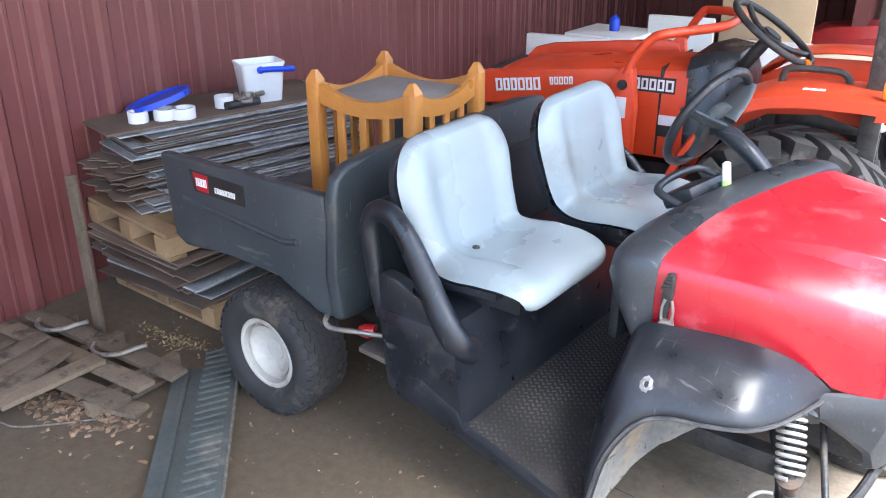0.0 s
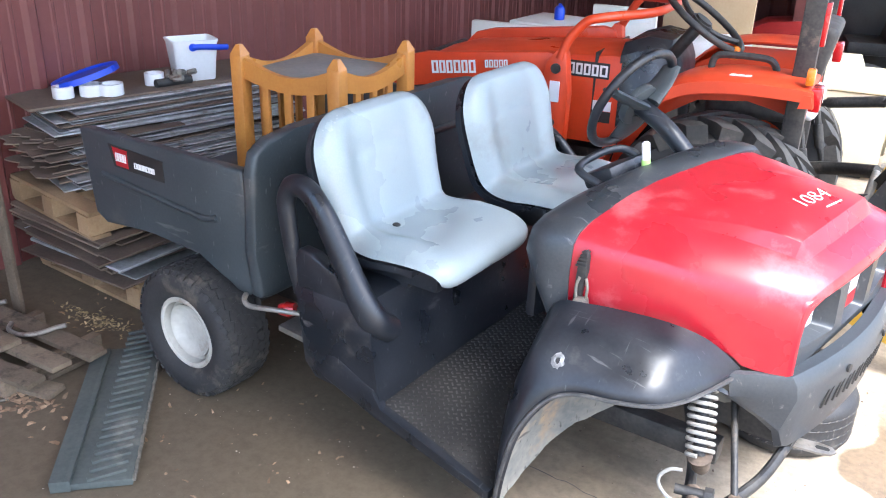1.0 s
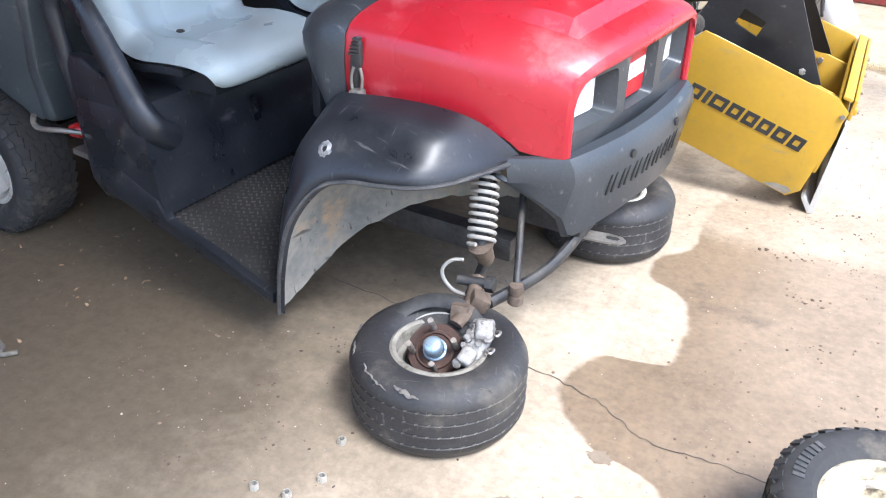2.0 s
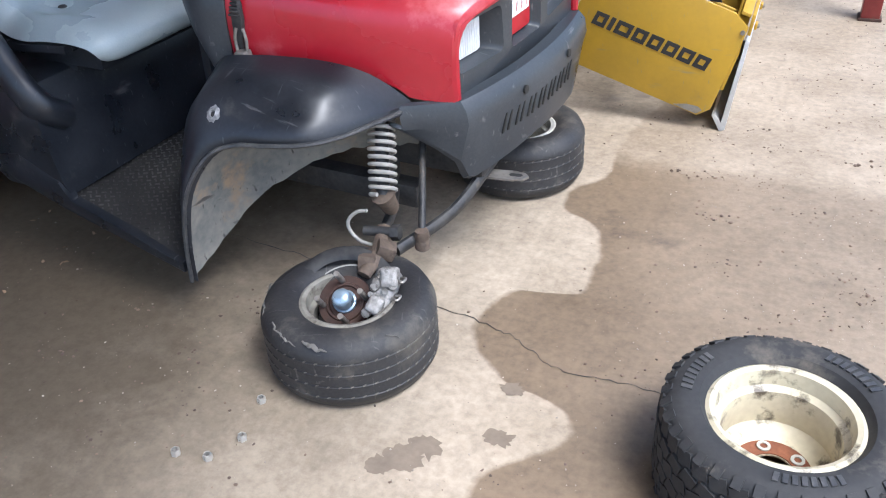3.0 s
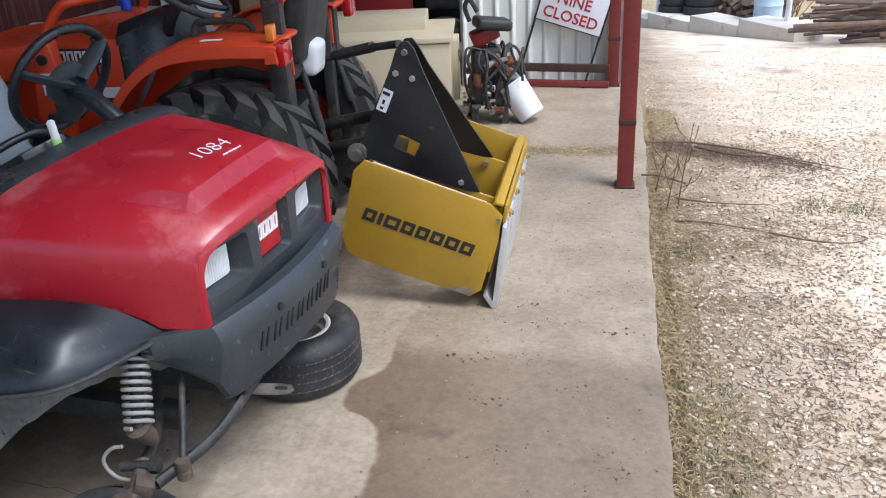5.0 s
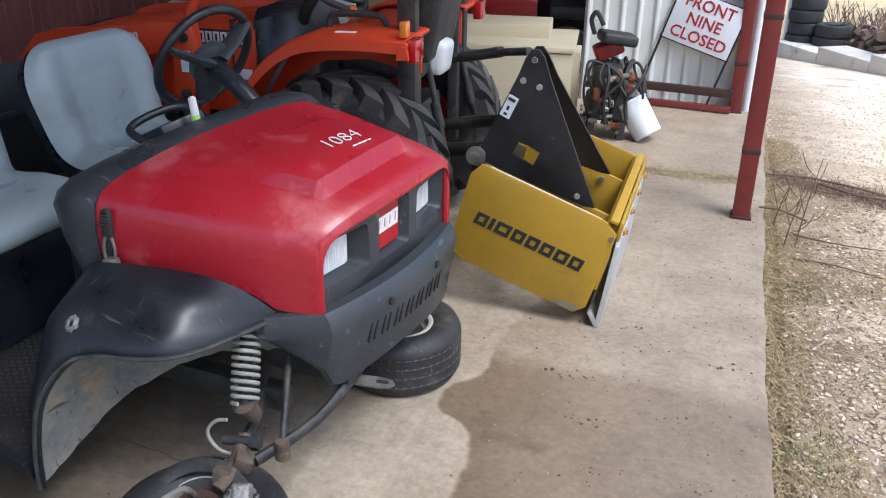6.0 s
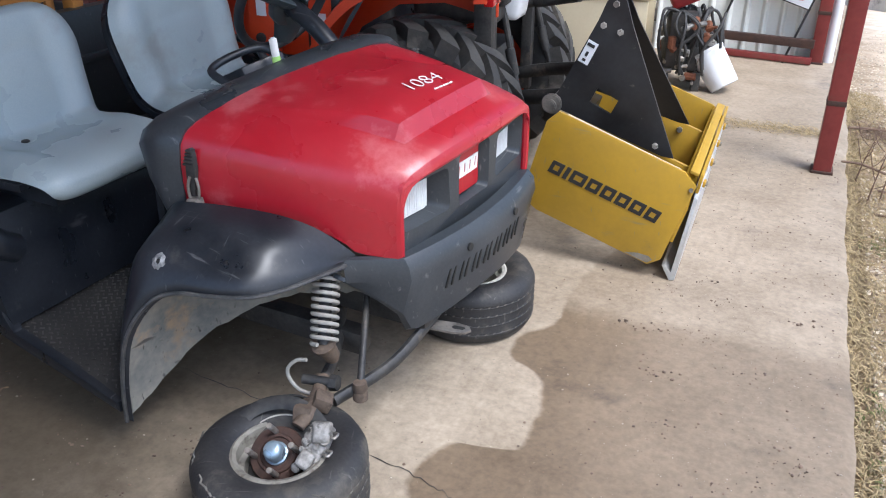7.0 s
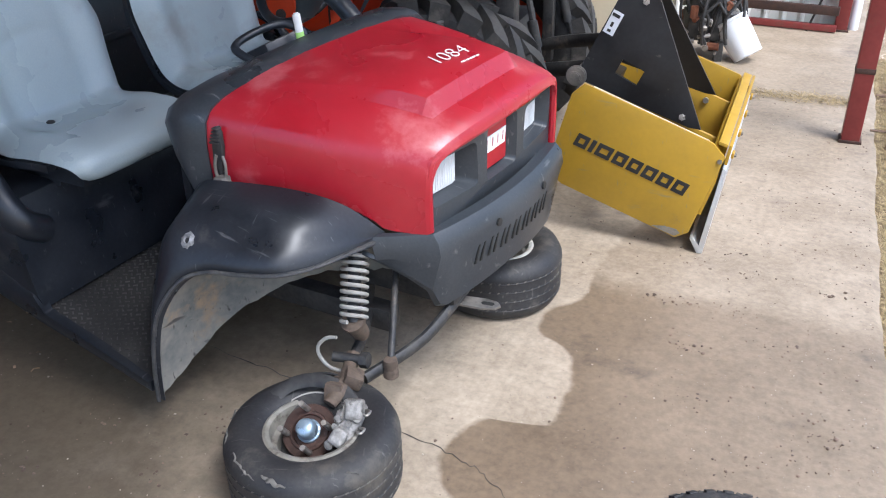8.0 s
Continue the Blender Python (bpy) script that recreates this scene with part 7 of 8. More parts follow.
def build_engine():
    t = thing("engine_unit", "dirty small engine with black hoses and a dark red shroud", "engine", pose(0.16, 6.05, 0, 0, 0, 15))
    rnd = random.Random(8)
    bm = B()
    box(bm, (0.22, 0.30, 0.16), (0, 0.03, 0.20), bevel=0.03)
    box(bm, (0.18, 0.22, 0.2), (0.0, 0.06, 0.38), bevel=0.03)
    part("block", bm, DARK_STEEL, t, "greasy engine block")
    for k in range(64):
        a, r = rnd.uniform(0, 6.28), rnd.uniform(0.09, 0.20)
        bm = B()
        cyl(bm, rnd.uniform(0.008, 0.026), rnd.uniform(0.02, 0.10), (r * math.cos(a), r * math.sin(a) - 0.02, rnd.uniform(0.05, 0.46)), rot=(rnd.choice((0, 90, 70)), rnd.choice((0, 90, 20)), rnd.uniform(0, 180)), seg=8, bevel=0.002)
        part("fitting", bm, (CAST, STEEL, STEEL, RUST)[k % 4], t)
    bm = B()
    box(bm, (0.19, 0.16, 0.10), (0.0, 0.08, 0.56), rot=(0, -24, 0), bevel=0.025, seg=3)
    part("shroud", bm, DARK_RED, t, "dark red shroud")
    bm = B()
    box(bm, (0.24, 0.19, 0.075), (0.05, 0.05, 0.635), rot=(0, 8, 8), bevel=0.03, seg=3)
    tube(bm, [(-0.10, 0.05, 0.66), (-0.13, 0.03, 0.75), (-0.10, 0.02, 0.80), (-0.05, 0.03, 0.72)], 0.016, seg=8)
    part("air_cleaner", bm, HOSE, t, "black air cleaner with a bent handle")
    for k in range(12):
        x, y = rnd.uniform(-0.12, 0.14), rnd.uniform(-0.2, 0.1)
        bm = B()
        tube(bm, [(x, y, 0.12), (x + rnd.uniform(-0.06, 0.06), y - 0.05, 0.28), (x + rnd.uniform(-0.05, 0.08), y - 0.03, 0.42), (x + rnd.uniform(-0.05, 0.1), y + 0.03, 0.50), (x + rnd.uniform(0.03, 0.14), y + 0.03, 0.42), (x + rnd.uniform(0.05, 0.18), y, rnd.uniform(0.12, 0.3))], 0.0095, seg=8)
        part("hose", bm, HOSE, t, "black rubber hose")
    for dx in (-0.1, 0.1):
        for dy in (-0.12, 0.12):
            bm = B()
            box(bm, (0.05, 0.05, 0.12), (dx, dy, 0.06), bevel=0.005)
            part("foot", bm, DARK_STEEL, t)
    return t


def build_bucket():
    t = thing("bucket", "white plastic bucket lying tipped against the engine", "bucket", pose(0.40, 6.02, 0.135, 0, 0, 0) @ pose(0, 0, 0, 0, -38, -20) @ Matrix.Scale(0.72, 4))
    bm = B()
    lathe(bm, [(0.0, -0.17), (0.125, -0.17), (0.13, -0.165), (0.148, 0.16), (0.156, 0.165), (0.156, 0.185), (0.146, 0.185), (0.14, 0.16), (0.122, -0.155), (0.0, -0.155)], 32)
    part("pail", bm, WHITE_PLASTIC, t)
    bm = B()
    tube(bm, [(0, 0.156, 0.15), (-0.10, 0.12, 0.10), (-0.155, 0, 0.06), (-0.10, -0.12, 0.10), (0, -0.156, 0.15)], 0.003, seg=6)
    part("bail", bm, STEEL, t)


def build_sign():
    # leaning frame with a tilted panel
    t = thing("sign", "white sign reading FRONT NINE CLOSED in red letters", "sign", pose(0.64, 6.93, 0.0, 0, 0, -6) @ pose(0, 0, 0, -6, 0, 0) @ pose(0, 0, 0, 0, 16, 0))
    bm = B()
    box(bm, (0.50, 0.008, 0.37), (-0.12, 0, 0.62), bevel=0.002)
    p = part("panel", bm, WHITE_SIGN, t)
    bm = B()
    for x in (-0.375, 0.135):
        box(bm, (0.016, 0.016, 0.85), (x, 0.006, 0.43), bevel=0.002)
    for z in (0.435, 0.805):
        box(bm, (0.53, 0.016, 0.016), (-0.12, 0.006, z), bevel=0.002)
    part("stake_frame", bm, BLACK_PAINT, t, "thin black steel frame")
    for k, wd in enumerate(("FRONT", "NINE", "CLOSED")):
        letters("lettering", wd, 0.115, SIGN_RED, p, Matrix.Translation((-0.12, -0.006, 0.735 - 0.115 * k)) @ pose(0, 0, 0, 90, 0, 0), depth=0.001, label="red capital letters", thin=0.0016)
    return t


build_cabinet()
build_engine()
build_bucket()
build_sign()

# dim things behind the tractor
for x, y, sx, sy, sz, rz, mt, lab, cat, nm in (
        (-2.45, 5.5, 0.6, 0.06, 0.79, 6, GALV, "off-white enamel panel standing behind the tractor", "sheet metal", "sheet_metal"),
        (-2.25, 5.8, 0.5, 0.5, 0.80, -4, GALV, "grey metal cabinet behind the tractor", "cabinet", "metal_cabinet"),
        (-1.80, 5.9, 0.45, 0.05, 0.92, 3, GALV, "grey sheet panel leaning behind the tractor", "sheet metal", "sheet_metal"),
        (-1.33, 6.3, 0.62, 0.03, 1.5, 2, PLYWOOD, "tall plywood sheet standing behind the tractor", "panel", "plywood_sheet"),
        (-1.12, 5.75, 0.42, 0.45, 0.80, 10, WHITE_ENAMEL, "small white refrigerator behind the tractor", "refrigerator", "refrigerator"),
        (-0.45, 7.9, 0.6, 0.5, 1.3, 0, BLACK_PAINT, "dark cabinet in the shade at the back", "cabinet", "dark_cabinet")):
    bm = B()
    box(bm, (sx, sy, sz), (0, 0, sz / 2), bevel=0.012)
    solo(nm, bm, mt, lab, cat, pose(x, y, 0.0, 0, 0, rz))


def red_mower():
    t = thing("riding_mower", "dark red riding mower with a black seat in the shade", "mower", pose(-0.80, 7.35, 0, 0, 0, 12))
    bm = B()
    ring_loft(bm, [[(x, -0.24 * k, 0.36), (x, -0.25 * k, z - 0.08), (x, -0.17 * k, z), (x, 0.17 * k, z), (x, 0.25 * k, z - 0.08), (x, 0.24 * k, 0.36)] for x, z, k in ((-0.45, 0.66, 0.8), (-0.3, 0.74, 1), (0.1, 0.78, 1), (0.18, 0.76, 0.95))])
    part("hood", bm, DARK_RED, t, angle=30)
    bm = B()
    box(bm, (0.9, 0.5, 0.16), (-0.05, 0, 0.28), bevel=0.03)
    part("frame", bm, DARK_STEEL, t)
    bm = B()
    box(bm, (0.34, 0.4, 0.1), (0.45, 0, 0.6), bevel=0.03)
    box(bm, (0.1, 0.38, 0.36), (0.62, 0, 0.8), rot=(0, 10, 0), bevel=0.03)
    part("seat", bm, HOSE, t, "black seat")
    for x, r in ((-0.3, 0.2), (0.42, 0.26)):
        for s in (-1, 1):
            w = part("wheel", tyre_mesh(r, 0.18, r * 0.5, "plain", seg=28), RUBBER, t)
            w.matrix_local = pose(x, s * 0.36, r, 90, 0, 0)
    return t


red_mower()
bm = B()
lathe(bm, [(0, 0.0), (0.06, 0.0), (0.062, 0.12), (0.045, 0.15), (0.02, 0.16), (0.02, 0.18), (0, 0.18)], 20)
solo("blue_jug", bm, BLUE_PLASTIC, "blue plastic jug on the grey cabinet", "jug", pose(-2.24, 5.8, 0.802) @ Matrix.Scale(0.6, 4))

# ---- the yard ----
def ground_z(x, y):
    return -0.05 - 0.11 * max(0, min(y, 22) - 6.0) + 0.02 * noise.noise((x * 0.9, y * 0.9, 0)) + 0.012 * noise.noise((x * 3, y * 3, 4))


bm = B()
A0, A1 = Vector((0.6, 16.9, 0)), Vector((3.55, 12.26, 0))
d = A1 - A0
n = 5
for k in range(n):
    c = A0 + d * ((k + 0.5) / n)
    z = -0.11 * (c.y - 6.0) - 0.05
    box(bm, (d.length / n - 0.004, 0.5, 0.36), (c.x, c.y + 0.2, z + 0.02), rot=(0, 0, math.degrees(math.atan2(d.y, d.x))), bevel=0.02)
solo("kerb", bm, CONCRETE_KERB, "pale concrete kerb along the far side of the yard", "kerb", kind="structure")


def yard_post(x, y, h):
    bm = B()
    z = ground_z(x, y)
    tube(bm, [(x, y, z), (x, y, z + h)], 0.04, seg=12, smooth=False)
    solo("white_post", bm, WHITE_ENAMEL, "white painted steel post across the yard", "post", group="white posts across the yard")


for x, y, h in ((1.75, 15.3, 3.4), (3.36, 13.0, 3.2), (3.66, 12.4, 3.2)):
    yard_post(x, y, h)
bm = B()
z0 = ground_z(3.2, 13.6) + 0.2
lathe(bm, [(0, 0), (0.20, 0), (0.205, 0.02), (0.2, 0.03), (0.2, 0.20), (0.21, 0.215), (0.2, 0.23), (0.2, 0.40), (0.21, 0.415), (0.2, 0.43), (0.2, 0.58), (0.205, 0.60), (0.19, 0.60), (0.19, 0.585), (0, 0.585)], 32)
solo("drum", bm, DRUM_BLUE, "pale blue steel drum with rolled hoops across the yard", "drum", pose(3.22, 13.75, z0))
for i, (x, y, nn) in enumerate(((2.0, 15.25, 4), (2.38, 14.95, 2))):
    for k in range(nn):
        t = solo("scrap_tyre", tyre_mesh(0.26, 0.19, 0.15, "plain", seg=32), RUBBER, "old black tyre in a stack across the yard", "tyre", pose(x + 0.02 * (k % 2), y, ground_z(x, y) + 0.28 + 0.19 * k), group="tyre stacks across the yard")
rnd = random.Random(21)
bm = B()
for k in range(120):
    f = rnd.random()
    x, y = 2.55 + 0.75 * f + rnd.uniform(-0.1, 0.1), 14.85 - 0.9 * f + rnd.uniform(0, 0.5)
    z = ground_z(x, y) + 0.2 + rnd.uniform(0, 0.28)
    if rnd.random() < 0.5:
        box(bm, (rnd.uniform(0.05, 0.3), rnd.uniform(0.03, 0.12), rnd.uniform(0.03, 0.12)), (x, y, z), rot=(rnd.uniform(0, 180), rnd.uniform(0, 180), rnd.uniform(0, 180)))
    else:
        cyl(bm, rnd.uniform(0.02, 0.09), rnd.uniform(0.05, 0.25), (x, y, z), rot=(rnd.uniform(0, 180), rnd.uniform(0, 180), 0), seg=10)
solo("scrap_heap", bm, JUNK, "heap of rusty machine scrap across the yard", "scrap", kind="stuff")
bm = B()
for k in range(70):
    x, y = rnd.uniform(3.7, 5.2), rnd.uniform(11.6, 13.0)
    z = ground_z(x, y) + rnd.uniform(0.03, 0.55)
    tube(bm, [(x - rnd.uniform(0.2, 0.8), y, z), (x + rnd.uniform(0.2, 0.8), y + rnd.uniform(-0.3, 0.3), z + rnd.uniform(-0.05, 0.15))], rnd.uniform(0.012, 0.035), seg=6, smooth=False)
solo("scrap_pipes", bm, JUNK, "pile of dark rusty pipes and rails across the yard", "scrap", kind="stuff")
for k, (x, y, r, h, mt, lab) in enumerate(((3.2, 20.5, 1.5, 0.95, HAY, "pale mound of straw and sand behind the yard"), (5.6, 19.5, 2.6, 1.3, HAY, "pale bank of dirt behind the yard"), (1.2, 24.0, 3.5, 1.8, HAY, "pale bank of dirt behind the yard"))):
    bm = B()
    rings = []
    for j in range(9):
        f = j / 8
        ring = []
        for i in range(36):
            a = 2 * math.pi * i / 36
            rr = r * (1 - f) * (1 + 0.18 * noise.noise((math.cos(a) * 1.5, math.sin(a) * 1.5, k + f)))
            ring.append((rr * math.cos(a) * 1.4, rr * math.sin(a), h * (math.sin(f * math.pi / 2) ** 0.9) + 0.05 * noise.noise((a * 3, f * 4, k))))
        rings.append(ring)
    ring_loft(bm, rings)
    solo("dirt_mound", bm, mt, lab, "mound", pose(x, y, ground_z(x, y) - 0.15))
for k, (x, y) in enumerate(((3.9, 17.6), (3.2, 18.2))):
    tr = thing("brush_heap", "tangled heap of dry grey brush behind the yard", "brush", pose(x, y, ground_z(x, y)))
    bm = B()
    for i in range(160):
        a = rnd.uniform(0, 6.28)
        q0 = Vector((rnd.uniform(-0.5, 0.5), rnd.uniform(-0.3, 0.3), 0.0))
        q1 = q0 + Vector((math.cos(a) * rnd.uniform(0.2, 0.6), math.sin(a) * 0.3, rnd.uniform(0.2, 0.9)))
        tube(bm, [q0, q0.lerp(q1, 0.5) + Vector((rnd.uniform(-0.08, 0.08), 0, 0.05)), q1], 0.008, seg=3, steps=2)
    b = part("stem_tangle", bm, TWIG, tr)
    b["kind"] = "stuff"

# ---- loose gravel, straw, weeds and twigs beside the slab ----
def scatter_stones(name, n, fx, sizes, material, label, seed):
    """Many small uneven stones as one mesh."""
    rnd = random.Random(seed)
    ico = [(0, 0, 1), (0.89, 0, 0.45), (0.28, 0.85, 0.45), (-0.72, 0.53, 0.45), (-0.72, -0.53, 0.45), (0.28, -0.85, 0.45), (0.72, 0.53, -0.45), (-0.28, 0.85, -0.45), (-0.89, 0, -0.45), (-0.28, -0.85, -0.45), (0.72, -0.53, -0.45), (0, 0, -1)]
    tri = [(0, 1, 2), (0, 2, 3), (0, 3, 4), (0, 4, 5), (0, 5, 1), (1, 6, 2), (2, 7, 3), (3, 8, 4), (4, 9, 5), (5, 10, 1), (6, 7, 2), (7, 8, 3), (8, 9, 4), (9, 10, 5), (10, 6, 1), (11, 7, 6), (11, 8, 7), (11, 9, 8), (11, 10, 9), (11, 6, 10)]
    vs, fs = [], []
    for i in range(n):
        x, y, z = fx(rnd)
        s = sizes(rnd)
        a = rnd.uniform(0, 6.28)
        sx, sy, sz = s * rnd.uniform(0.7, 1.3), s * rnd.uniform(0.6, 1.1), s * rnd.uniform(0.35, 0.7)
        ca, sa = math.cos(a), math.sin(a)
        b = len(vs)
        for px, py, pz in ico:
            j = rnd.uniform(0.8, 1.15)
            px, py, pz = px * sx * j, py * sy * j, pz * sz * j
            vs.append((x + px * ca - py * sa, y + px * sa + py * ca, z + pz))
        fs += [(b + p, b + q, b + r) for p, q, r in tri]
    me = bpy.data.meshes.new(name)
    me.from_pydata(vs, [], fs)
    me.materials.append(material)
    return tagged(new(name, me), label, "gravel", kind="stuff")


def on_ground(rnd, x0=1.24, spread=2.6, y0=-0.5, y1=8.5, power=1.2):
    y = rnd.uniform(y0, y1)
    x = x0 + spread * rnd.random() ** power
    return x, y, ground_z(x, y) + 0.003


scatter_stones("gravel", 56000, lambda r: on_ground(r, 1.26, 3.6, 0.8, 0.8 + 11 * r.random() ** 0.6, 1.15), lambda r: 0.003 + 0.0085 * r.random() ** 2.8, PEBBLE, "pale limestone gravel beside the slab", 4)
scatter_stones("gravel_dark", 2200, lambda r: on_ground(r, 1.25, 1.5, 0.4, 6.2, 1.3), lambda r: 0.002 + 0.006 * r.random() ** 2.5, JUNK, "dark grit and rotten leaf in the gravel", 5)


def scatter_blades(name, n, fx, length, width, lift, material, label, category, seed):
    """Thin bent strips: straw, grass or leaf litter."""
    rnd = random.Random(seed)
    vs, fs = [], []
    for i in range(n):
        x, y, z = fx(rnd)
        a = rnd.uniform(0, 6.28)
        L, w = length * rnd.uniform(0.4, 1.2), width * rnd.uniform(0.6, 1.2)
        up = lift * rnd.uniform(0.3, 1.3)
        dx, dy = math.cos(a), math.sin(a)
        b = len(vs)
        for f, hz, ww in ((0, 0, 1), (0.45, 0.75, 1), (1, rnd.uniform(0.5, 1.1), 0.25)):
            cx, cy, cz = x + dx * L * f * (1 if lift < L else 0.5), y + dy * L * f * (1 if lift < L else 0.5), z + 0.002 + up * hz
            vs += [(cx - dy * w * ww, cy + dx * w * ww, cz), (cx + dy * w * ww, cy - dx * w * ww, cz + 0.001)]
        fs += [(b, b + 1, b + 3, b + 2), (b + 2, b + 3, b + 5, b + 4)]
    me = bpy.data.meshes.new(name)
    me.from_pydata(vs, [], fs)
    me.materials.append(material)
    return tagged(new(name, me), label, category, kind="stuff")


def edge_strip(r, wide=0.22, y0=0.8, y1=6.8):
    y = r.uniform(y0, y1)
    x = edge_x(y) + 0.02 + wide * r.random() ** 1.7 * (0.6 + 0.5 * noise.noise((y * 1.3, 0, 0)))
    return x, y, ground_z(x, y)


def clumps(r, cents, rad):
    cx, cy = r.choice(cents)
    a, q = r.uniform(0, 6.28), rad * r.random() ** 0.6
    x, y = cx + q * math.cos(a) * 1.3, cy + q * math.sin(a)
    return x, y, ground_z(x, y)


scatter_blades("dry_grass", 10000, lambda r: edge_strip(r, 0.34), 0.055, 0.0012, 0.022, STRAW, "matted dry straw-coloured grass along the slab edge", "grass", 6)
scatter_blades("green_grass", 1300, lambda r: clumps(r, [(1.32, 2.76), (1.35, 2.9), (1.33, 2.5), (1.40, 2.3), (1.36, 4.05), (2.02, 4.66), (2.2, 4.62), (1.34, 1.9)], 0.10), 0.026, 0.0011, 0.02, GRASS, "small tufts of green weed at the slab edge", "grass", 7)
scatter_blades("leaf_litter", 3600, lambda r: clumps(r, [(1.5, 3.9), (1.75, 4.1), (1.62, 3.35), (1.9, 4.6), (2.3, 4.9), (1.5, 5.3), (2.0, 5.6), (1.45, 2.3), (1.7, 2.9), (2.6, 5.4), (2.2, 3.6)], 0.42), 0.02, 0.005, 0.004, LEAF, "brown leaf litter on the gravel", "leaves", 8)
scatter_blades("twig_litter", 2600, lambda r: clumps(r, [(1.75, 4.42), (1.95, 4.35), (1.55, 4.62), (1.48, 3.6), (1.6, 3.15), (1.85, 3.05), (1.78, 2.75), (1.7, 2.5), (2.0, 3.3), (1.42, 4.25), (1.62, 4.12), (1.85, 5.25), (2.1, 5.05), (1.5, 4.6), (1.45, 3.75), (1.6, 3.5), (1.55, 2.9)], 0.24), 0.045, 0.0016, 0.006, TWIG, "dark brown broken twigs on the gravel", "twigs", 18)
scatter_blades("matted_straw", 9000, lambda r: clumps(r, [(1.5, 4.3), (1.75, 4.05), (2.0, 4.5), (1.55, 5.2), (1.9, 5.7), (1.6, 3.4), (1.5, 2.6), (2.3, 4.9), (2.5, 5.6)], 0.30), 0.035, 0.0012, 0.006, STRAW, "flattened dry grass on the gravel", "grass", 19)
scatter_blades("brush_litter", 1500, lambda r: (lambda f: (1.28 + 0.85 * f + r.gauss(0, 0.08), 5.66 - 0.36 * f + r.gauss(0, 0.085), ground_z(1.5 + 0.9 * f, 5.4) + 0.005))(r.random()), 0.07, 0.0018, 0.02, TWIG, "heap of dark broken brush beside the slab", "twigs", 20)
scatter_blades("joint_straw", 900, lambda r: (r.uniform(0.45, 1.12), 5.37 + r.gauss(0, 0.045), 0.001), 0.05, 0.0014, 0.012, STRAW, "dry straw caught in the slab joint", "straw", 9)
scatter_blades("floor_leaves", 260, lambda r: (r.gauss(-2.55, 0.18), r.gauss(1.52, 0.07), 0.001), 0.035, 0.009, 0.007, LEAF, "pale dry leaves blown against the broken pallet", "leaves", 10)
scatter_blades("floor_leaf_bits", 160, lambda r: (r.uniform(-3.0, -1.2), r.uniform(1.2, 2.4), 0.001), 0.02, 0.004, 0.006, LEAF, "scattered pale leaf scraps on the concrete", "leaves", 12)
scatter_blades("pallet_chips", 200, lambda r: (r.gauss(-2.62, 0.10), r.gauss(2.05, 0.03), 0.001), 0.02, 0.004, 0.008, STRAW, "wood chips at the foot of the pallet", "chips", 13)
scatter_stones("floor_grit", 3200, lambda r: (1.15 - 3.3 * r.random() ** 1.7, r.uniform(0.9, 6.0), 0.001), lambda r: 0.0010 + 0.0026 * r.random() ** 4, GRIT, "pale grit scattered on the concrete", 14)
scatter_stones("floor_crumbs", 1600, lambda r: (1.15 - 2.6 * r.random() ** 1.6, r.uniform(0.9, 5.5), 0.001), lambda r: 0.0014 + 0.0042 * r.random() ** 4, JUNK, "dark crumbs of dirt on the concrete", 15)
scatter_stones("dirt_specks", 420, lambda r: (lambda c: (c[0] + r.gauss(0, 0.05), c[1] + r.gauss(0, 0.035), 0.0006))(r.choice([(-0.62, 1.62), (-0.75, 1.45), (-0.9, 1.75), (-0.5, 1.48), (-0.68, 1.3), (-1.0, 1.5), (-0.55, 1.85), (-0.85, 1.95), (0.35, 1.5), (0.5, 1.9), (0.42, 2.2), (0.62, 2.45), (0.8, 2.2), (0.9, 2.8), (0.72, 3.0), (0.55, 3.3), (0.9, 3.5), (1.0, 4.1), (0.75, 3.9)])), lambda r: 0.0012 + 0.0045 * r.random() ** 3, JUNK, "dark specks of dirt on the concrete", 21)
scatter_stones("mud_clods", 110, lambda r: (lambda c: (c[0] + r.gauss(0, 0.03), c[1] + r.gauss(0, 0.02), 0.002))(r.choice([(0.75, 3.25), (1.02, 3.22), (0.60, 2.72), (0.52, 2.98), (0.46, 2.98), (0.70, 3.42), (0.98, 2.5), (0.95, 2.3), (1.02, 2.4)])), lambda r: 0.002 + 0.006 * r.random() ** 2, JUNK, "small clods of dried mud on the slab", 16)


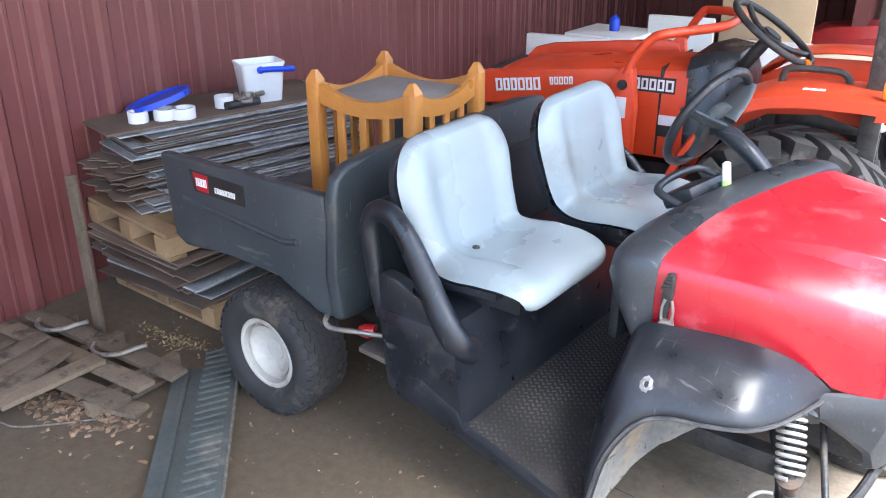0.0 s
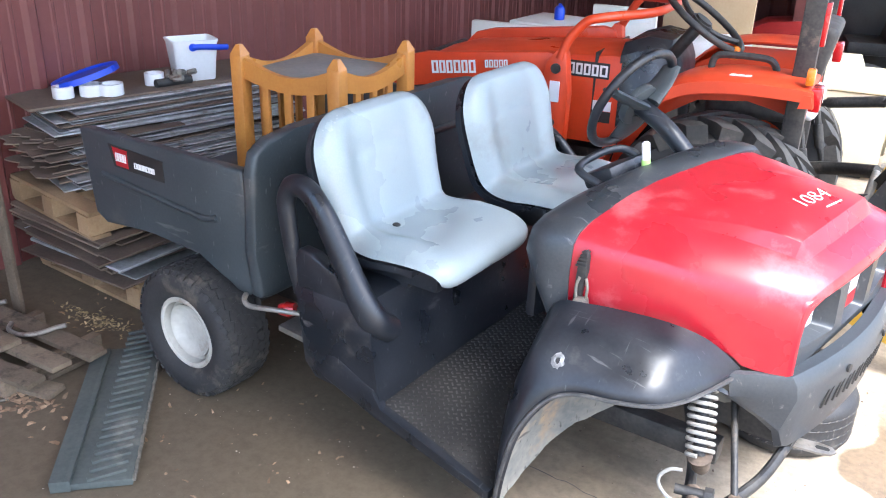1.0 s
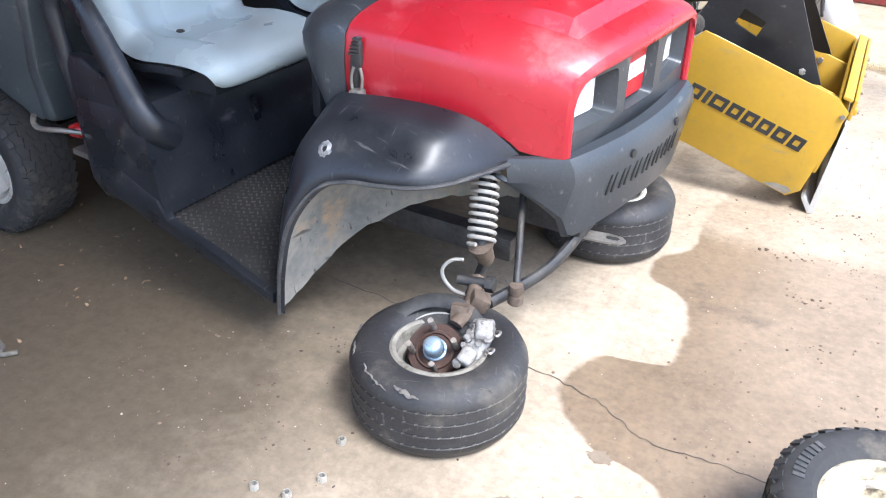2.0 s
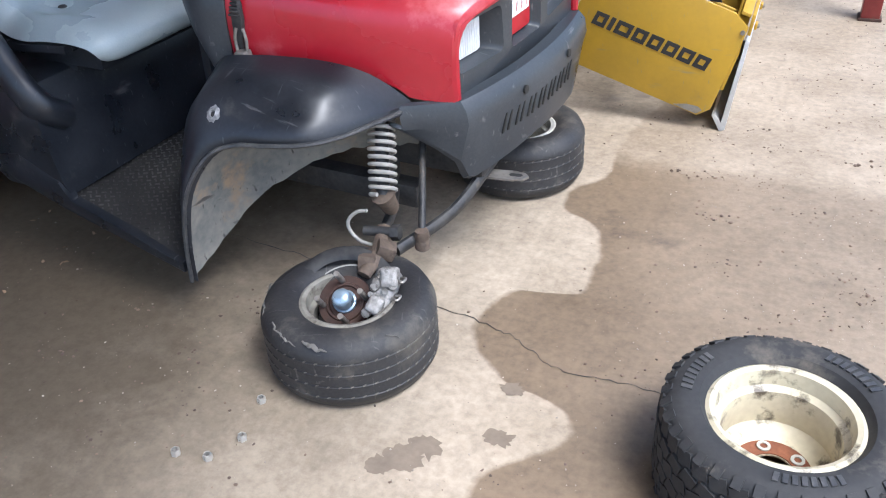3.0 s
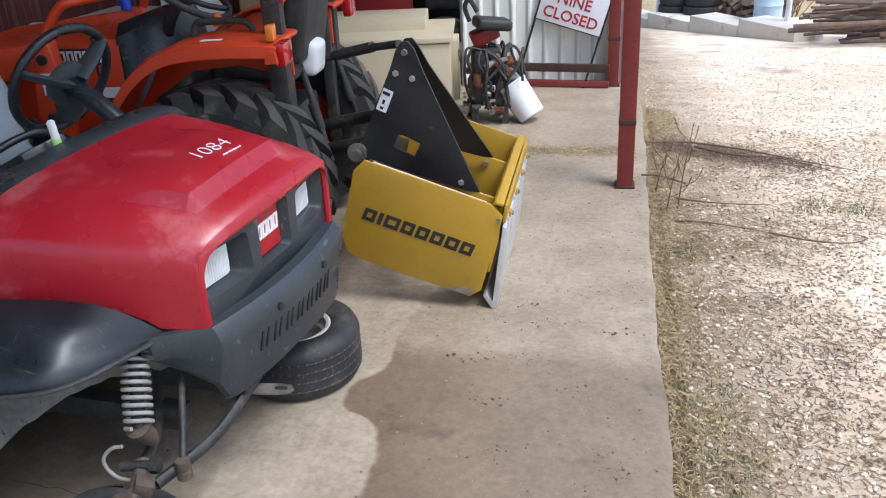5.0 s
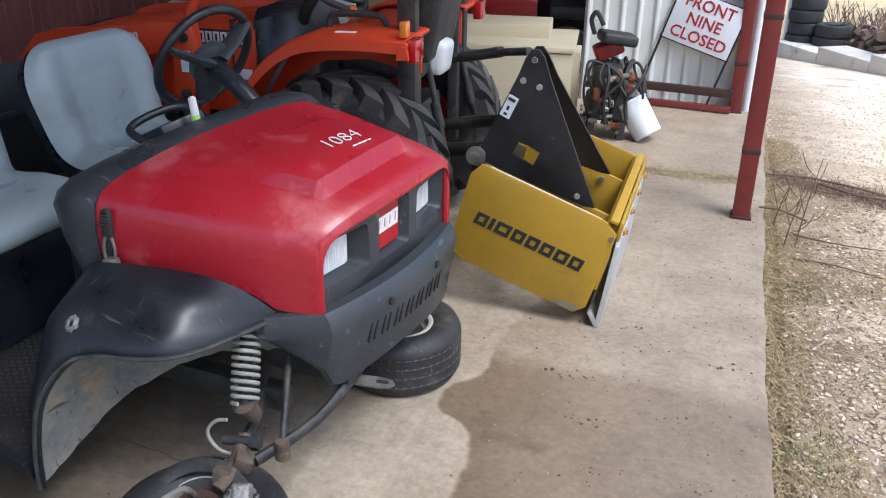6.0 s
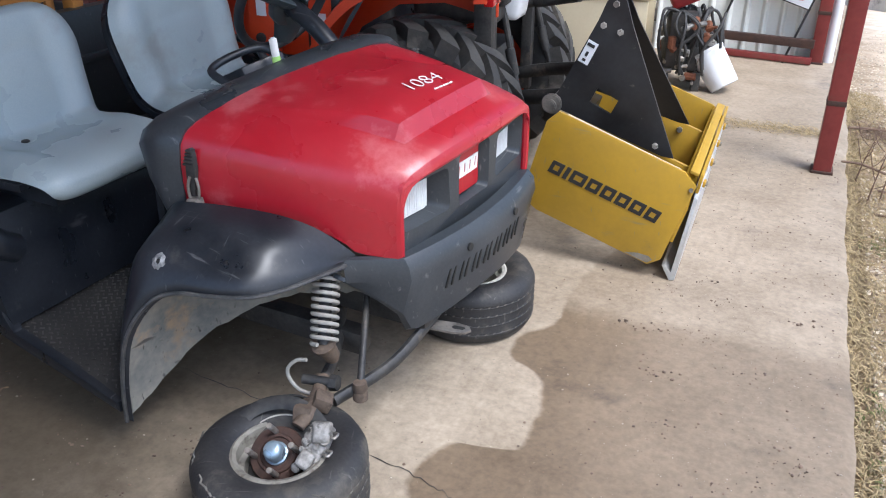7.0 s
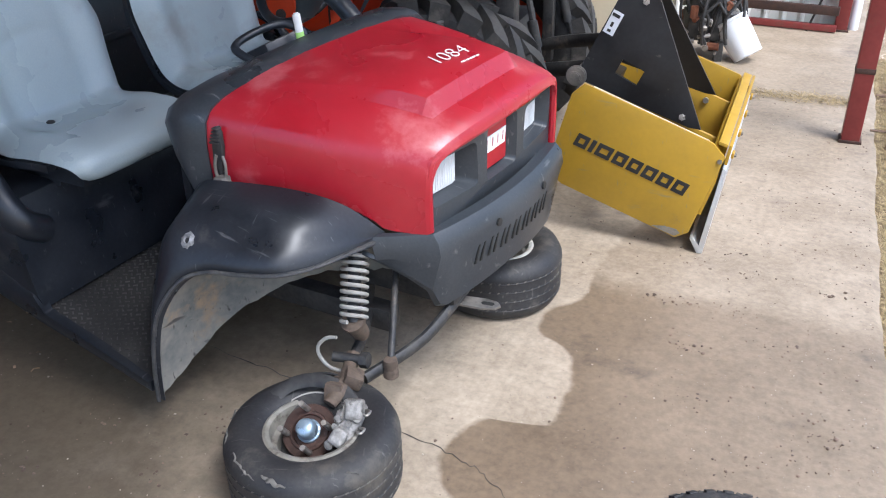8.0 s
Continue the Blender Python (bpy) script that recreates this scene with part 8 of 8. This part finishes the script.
def twig(pts, r, label, cat="twig"):
    bm = B()
    tube(bm, [(x, y, ground_z(x, y) + z) for x, y, z in pts], lambda f: r * (1 - 0.75 * f), seg=7)
    solo("twig", bm, TWIG, label, cat, group="twigs on the gravel")


twig([(1.21, 5.65, 0.02), (1.45, 5.66, 0.03), (1.75, 5.52, 0.03), (2.1, 5.34, 0.02), (2.35, 5.22, 0.01)], 0.008, "bare fallen branch lying on the gravel")
twig([(1.5, 5.6, 0.02), (1.7, 5.42, 0.03), (1.95, 5.36, 0.03), (2.2, 5.18, 0.02)], 0.008, "thin bare branch lying on the gravel")
twig([(1.74, 4.30, 0.02), (1.88, 4.20, 0.03), (2.05, 4.17, 0.03), (2.16, 4.25, 0.02), (2.08, 4.34, 0.012)], 0.005, "thin curled stick lying on the gravel")
twig([(1.33, 4.72, 0.02), (1.55, 4.66, 0.02), (1.8, 4.66, 0.02)], 0.006, "grey stick lying on the gravel")
twig([(1.31, 4.44, 0.01), (1.5, 4.40, 0.015), (1.75, 4.32, 0.01)], 0.006, "thin stick lying on the gravel")
for bx, by, hh in ((1.34, 4.62, 0.46), (1.28, 4.55, 0.34), (1.24, 4.86, 0.24)):
    t = thing("dry_weed", "bare dry weed stem standing beside the post", "weed", pose(bx, by, ground_z(bx, by) - 0.005), group="dry weeds by the post")
    bm = B()
    tube(bm, [(0, 0, 0), (0.015, 0.01, hh * 0.4), (0.05, 0.02, hh)], lambda f: 0.005 * (1 - 0.7 * f), seg=6)
    part("stem", bm, TWIG, t)
    for k in range(5):
        z = hh * (0.25 + 0.14 * k)
        a = 2.4 * k
        bm = B()
        tube(bm, [(0.03 * z / hh, 0.01, z), (0.03 + 0.05 * math.cos(a), 0.05 * math.sin(a), z + 0.05), (0.03 + 0.08 * math.cos(a), 0.08 * math.sin(a), z + 0.12)], 0.0022, seg=5)
        part("branchlet", bm, TWIG, t)
bm = B()
tube(bm, [(0.02, 0.0, 0.06), (0.12, 0.02, 0.05), (0.26, -0.02, 0.02)], 0.006, seg=6)
solo("twig", bm, TWIG, "thin bent twig on the ground beside the post", "twig", pose(1.14, 4.9, -0.035))
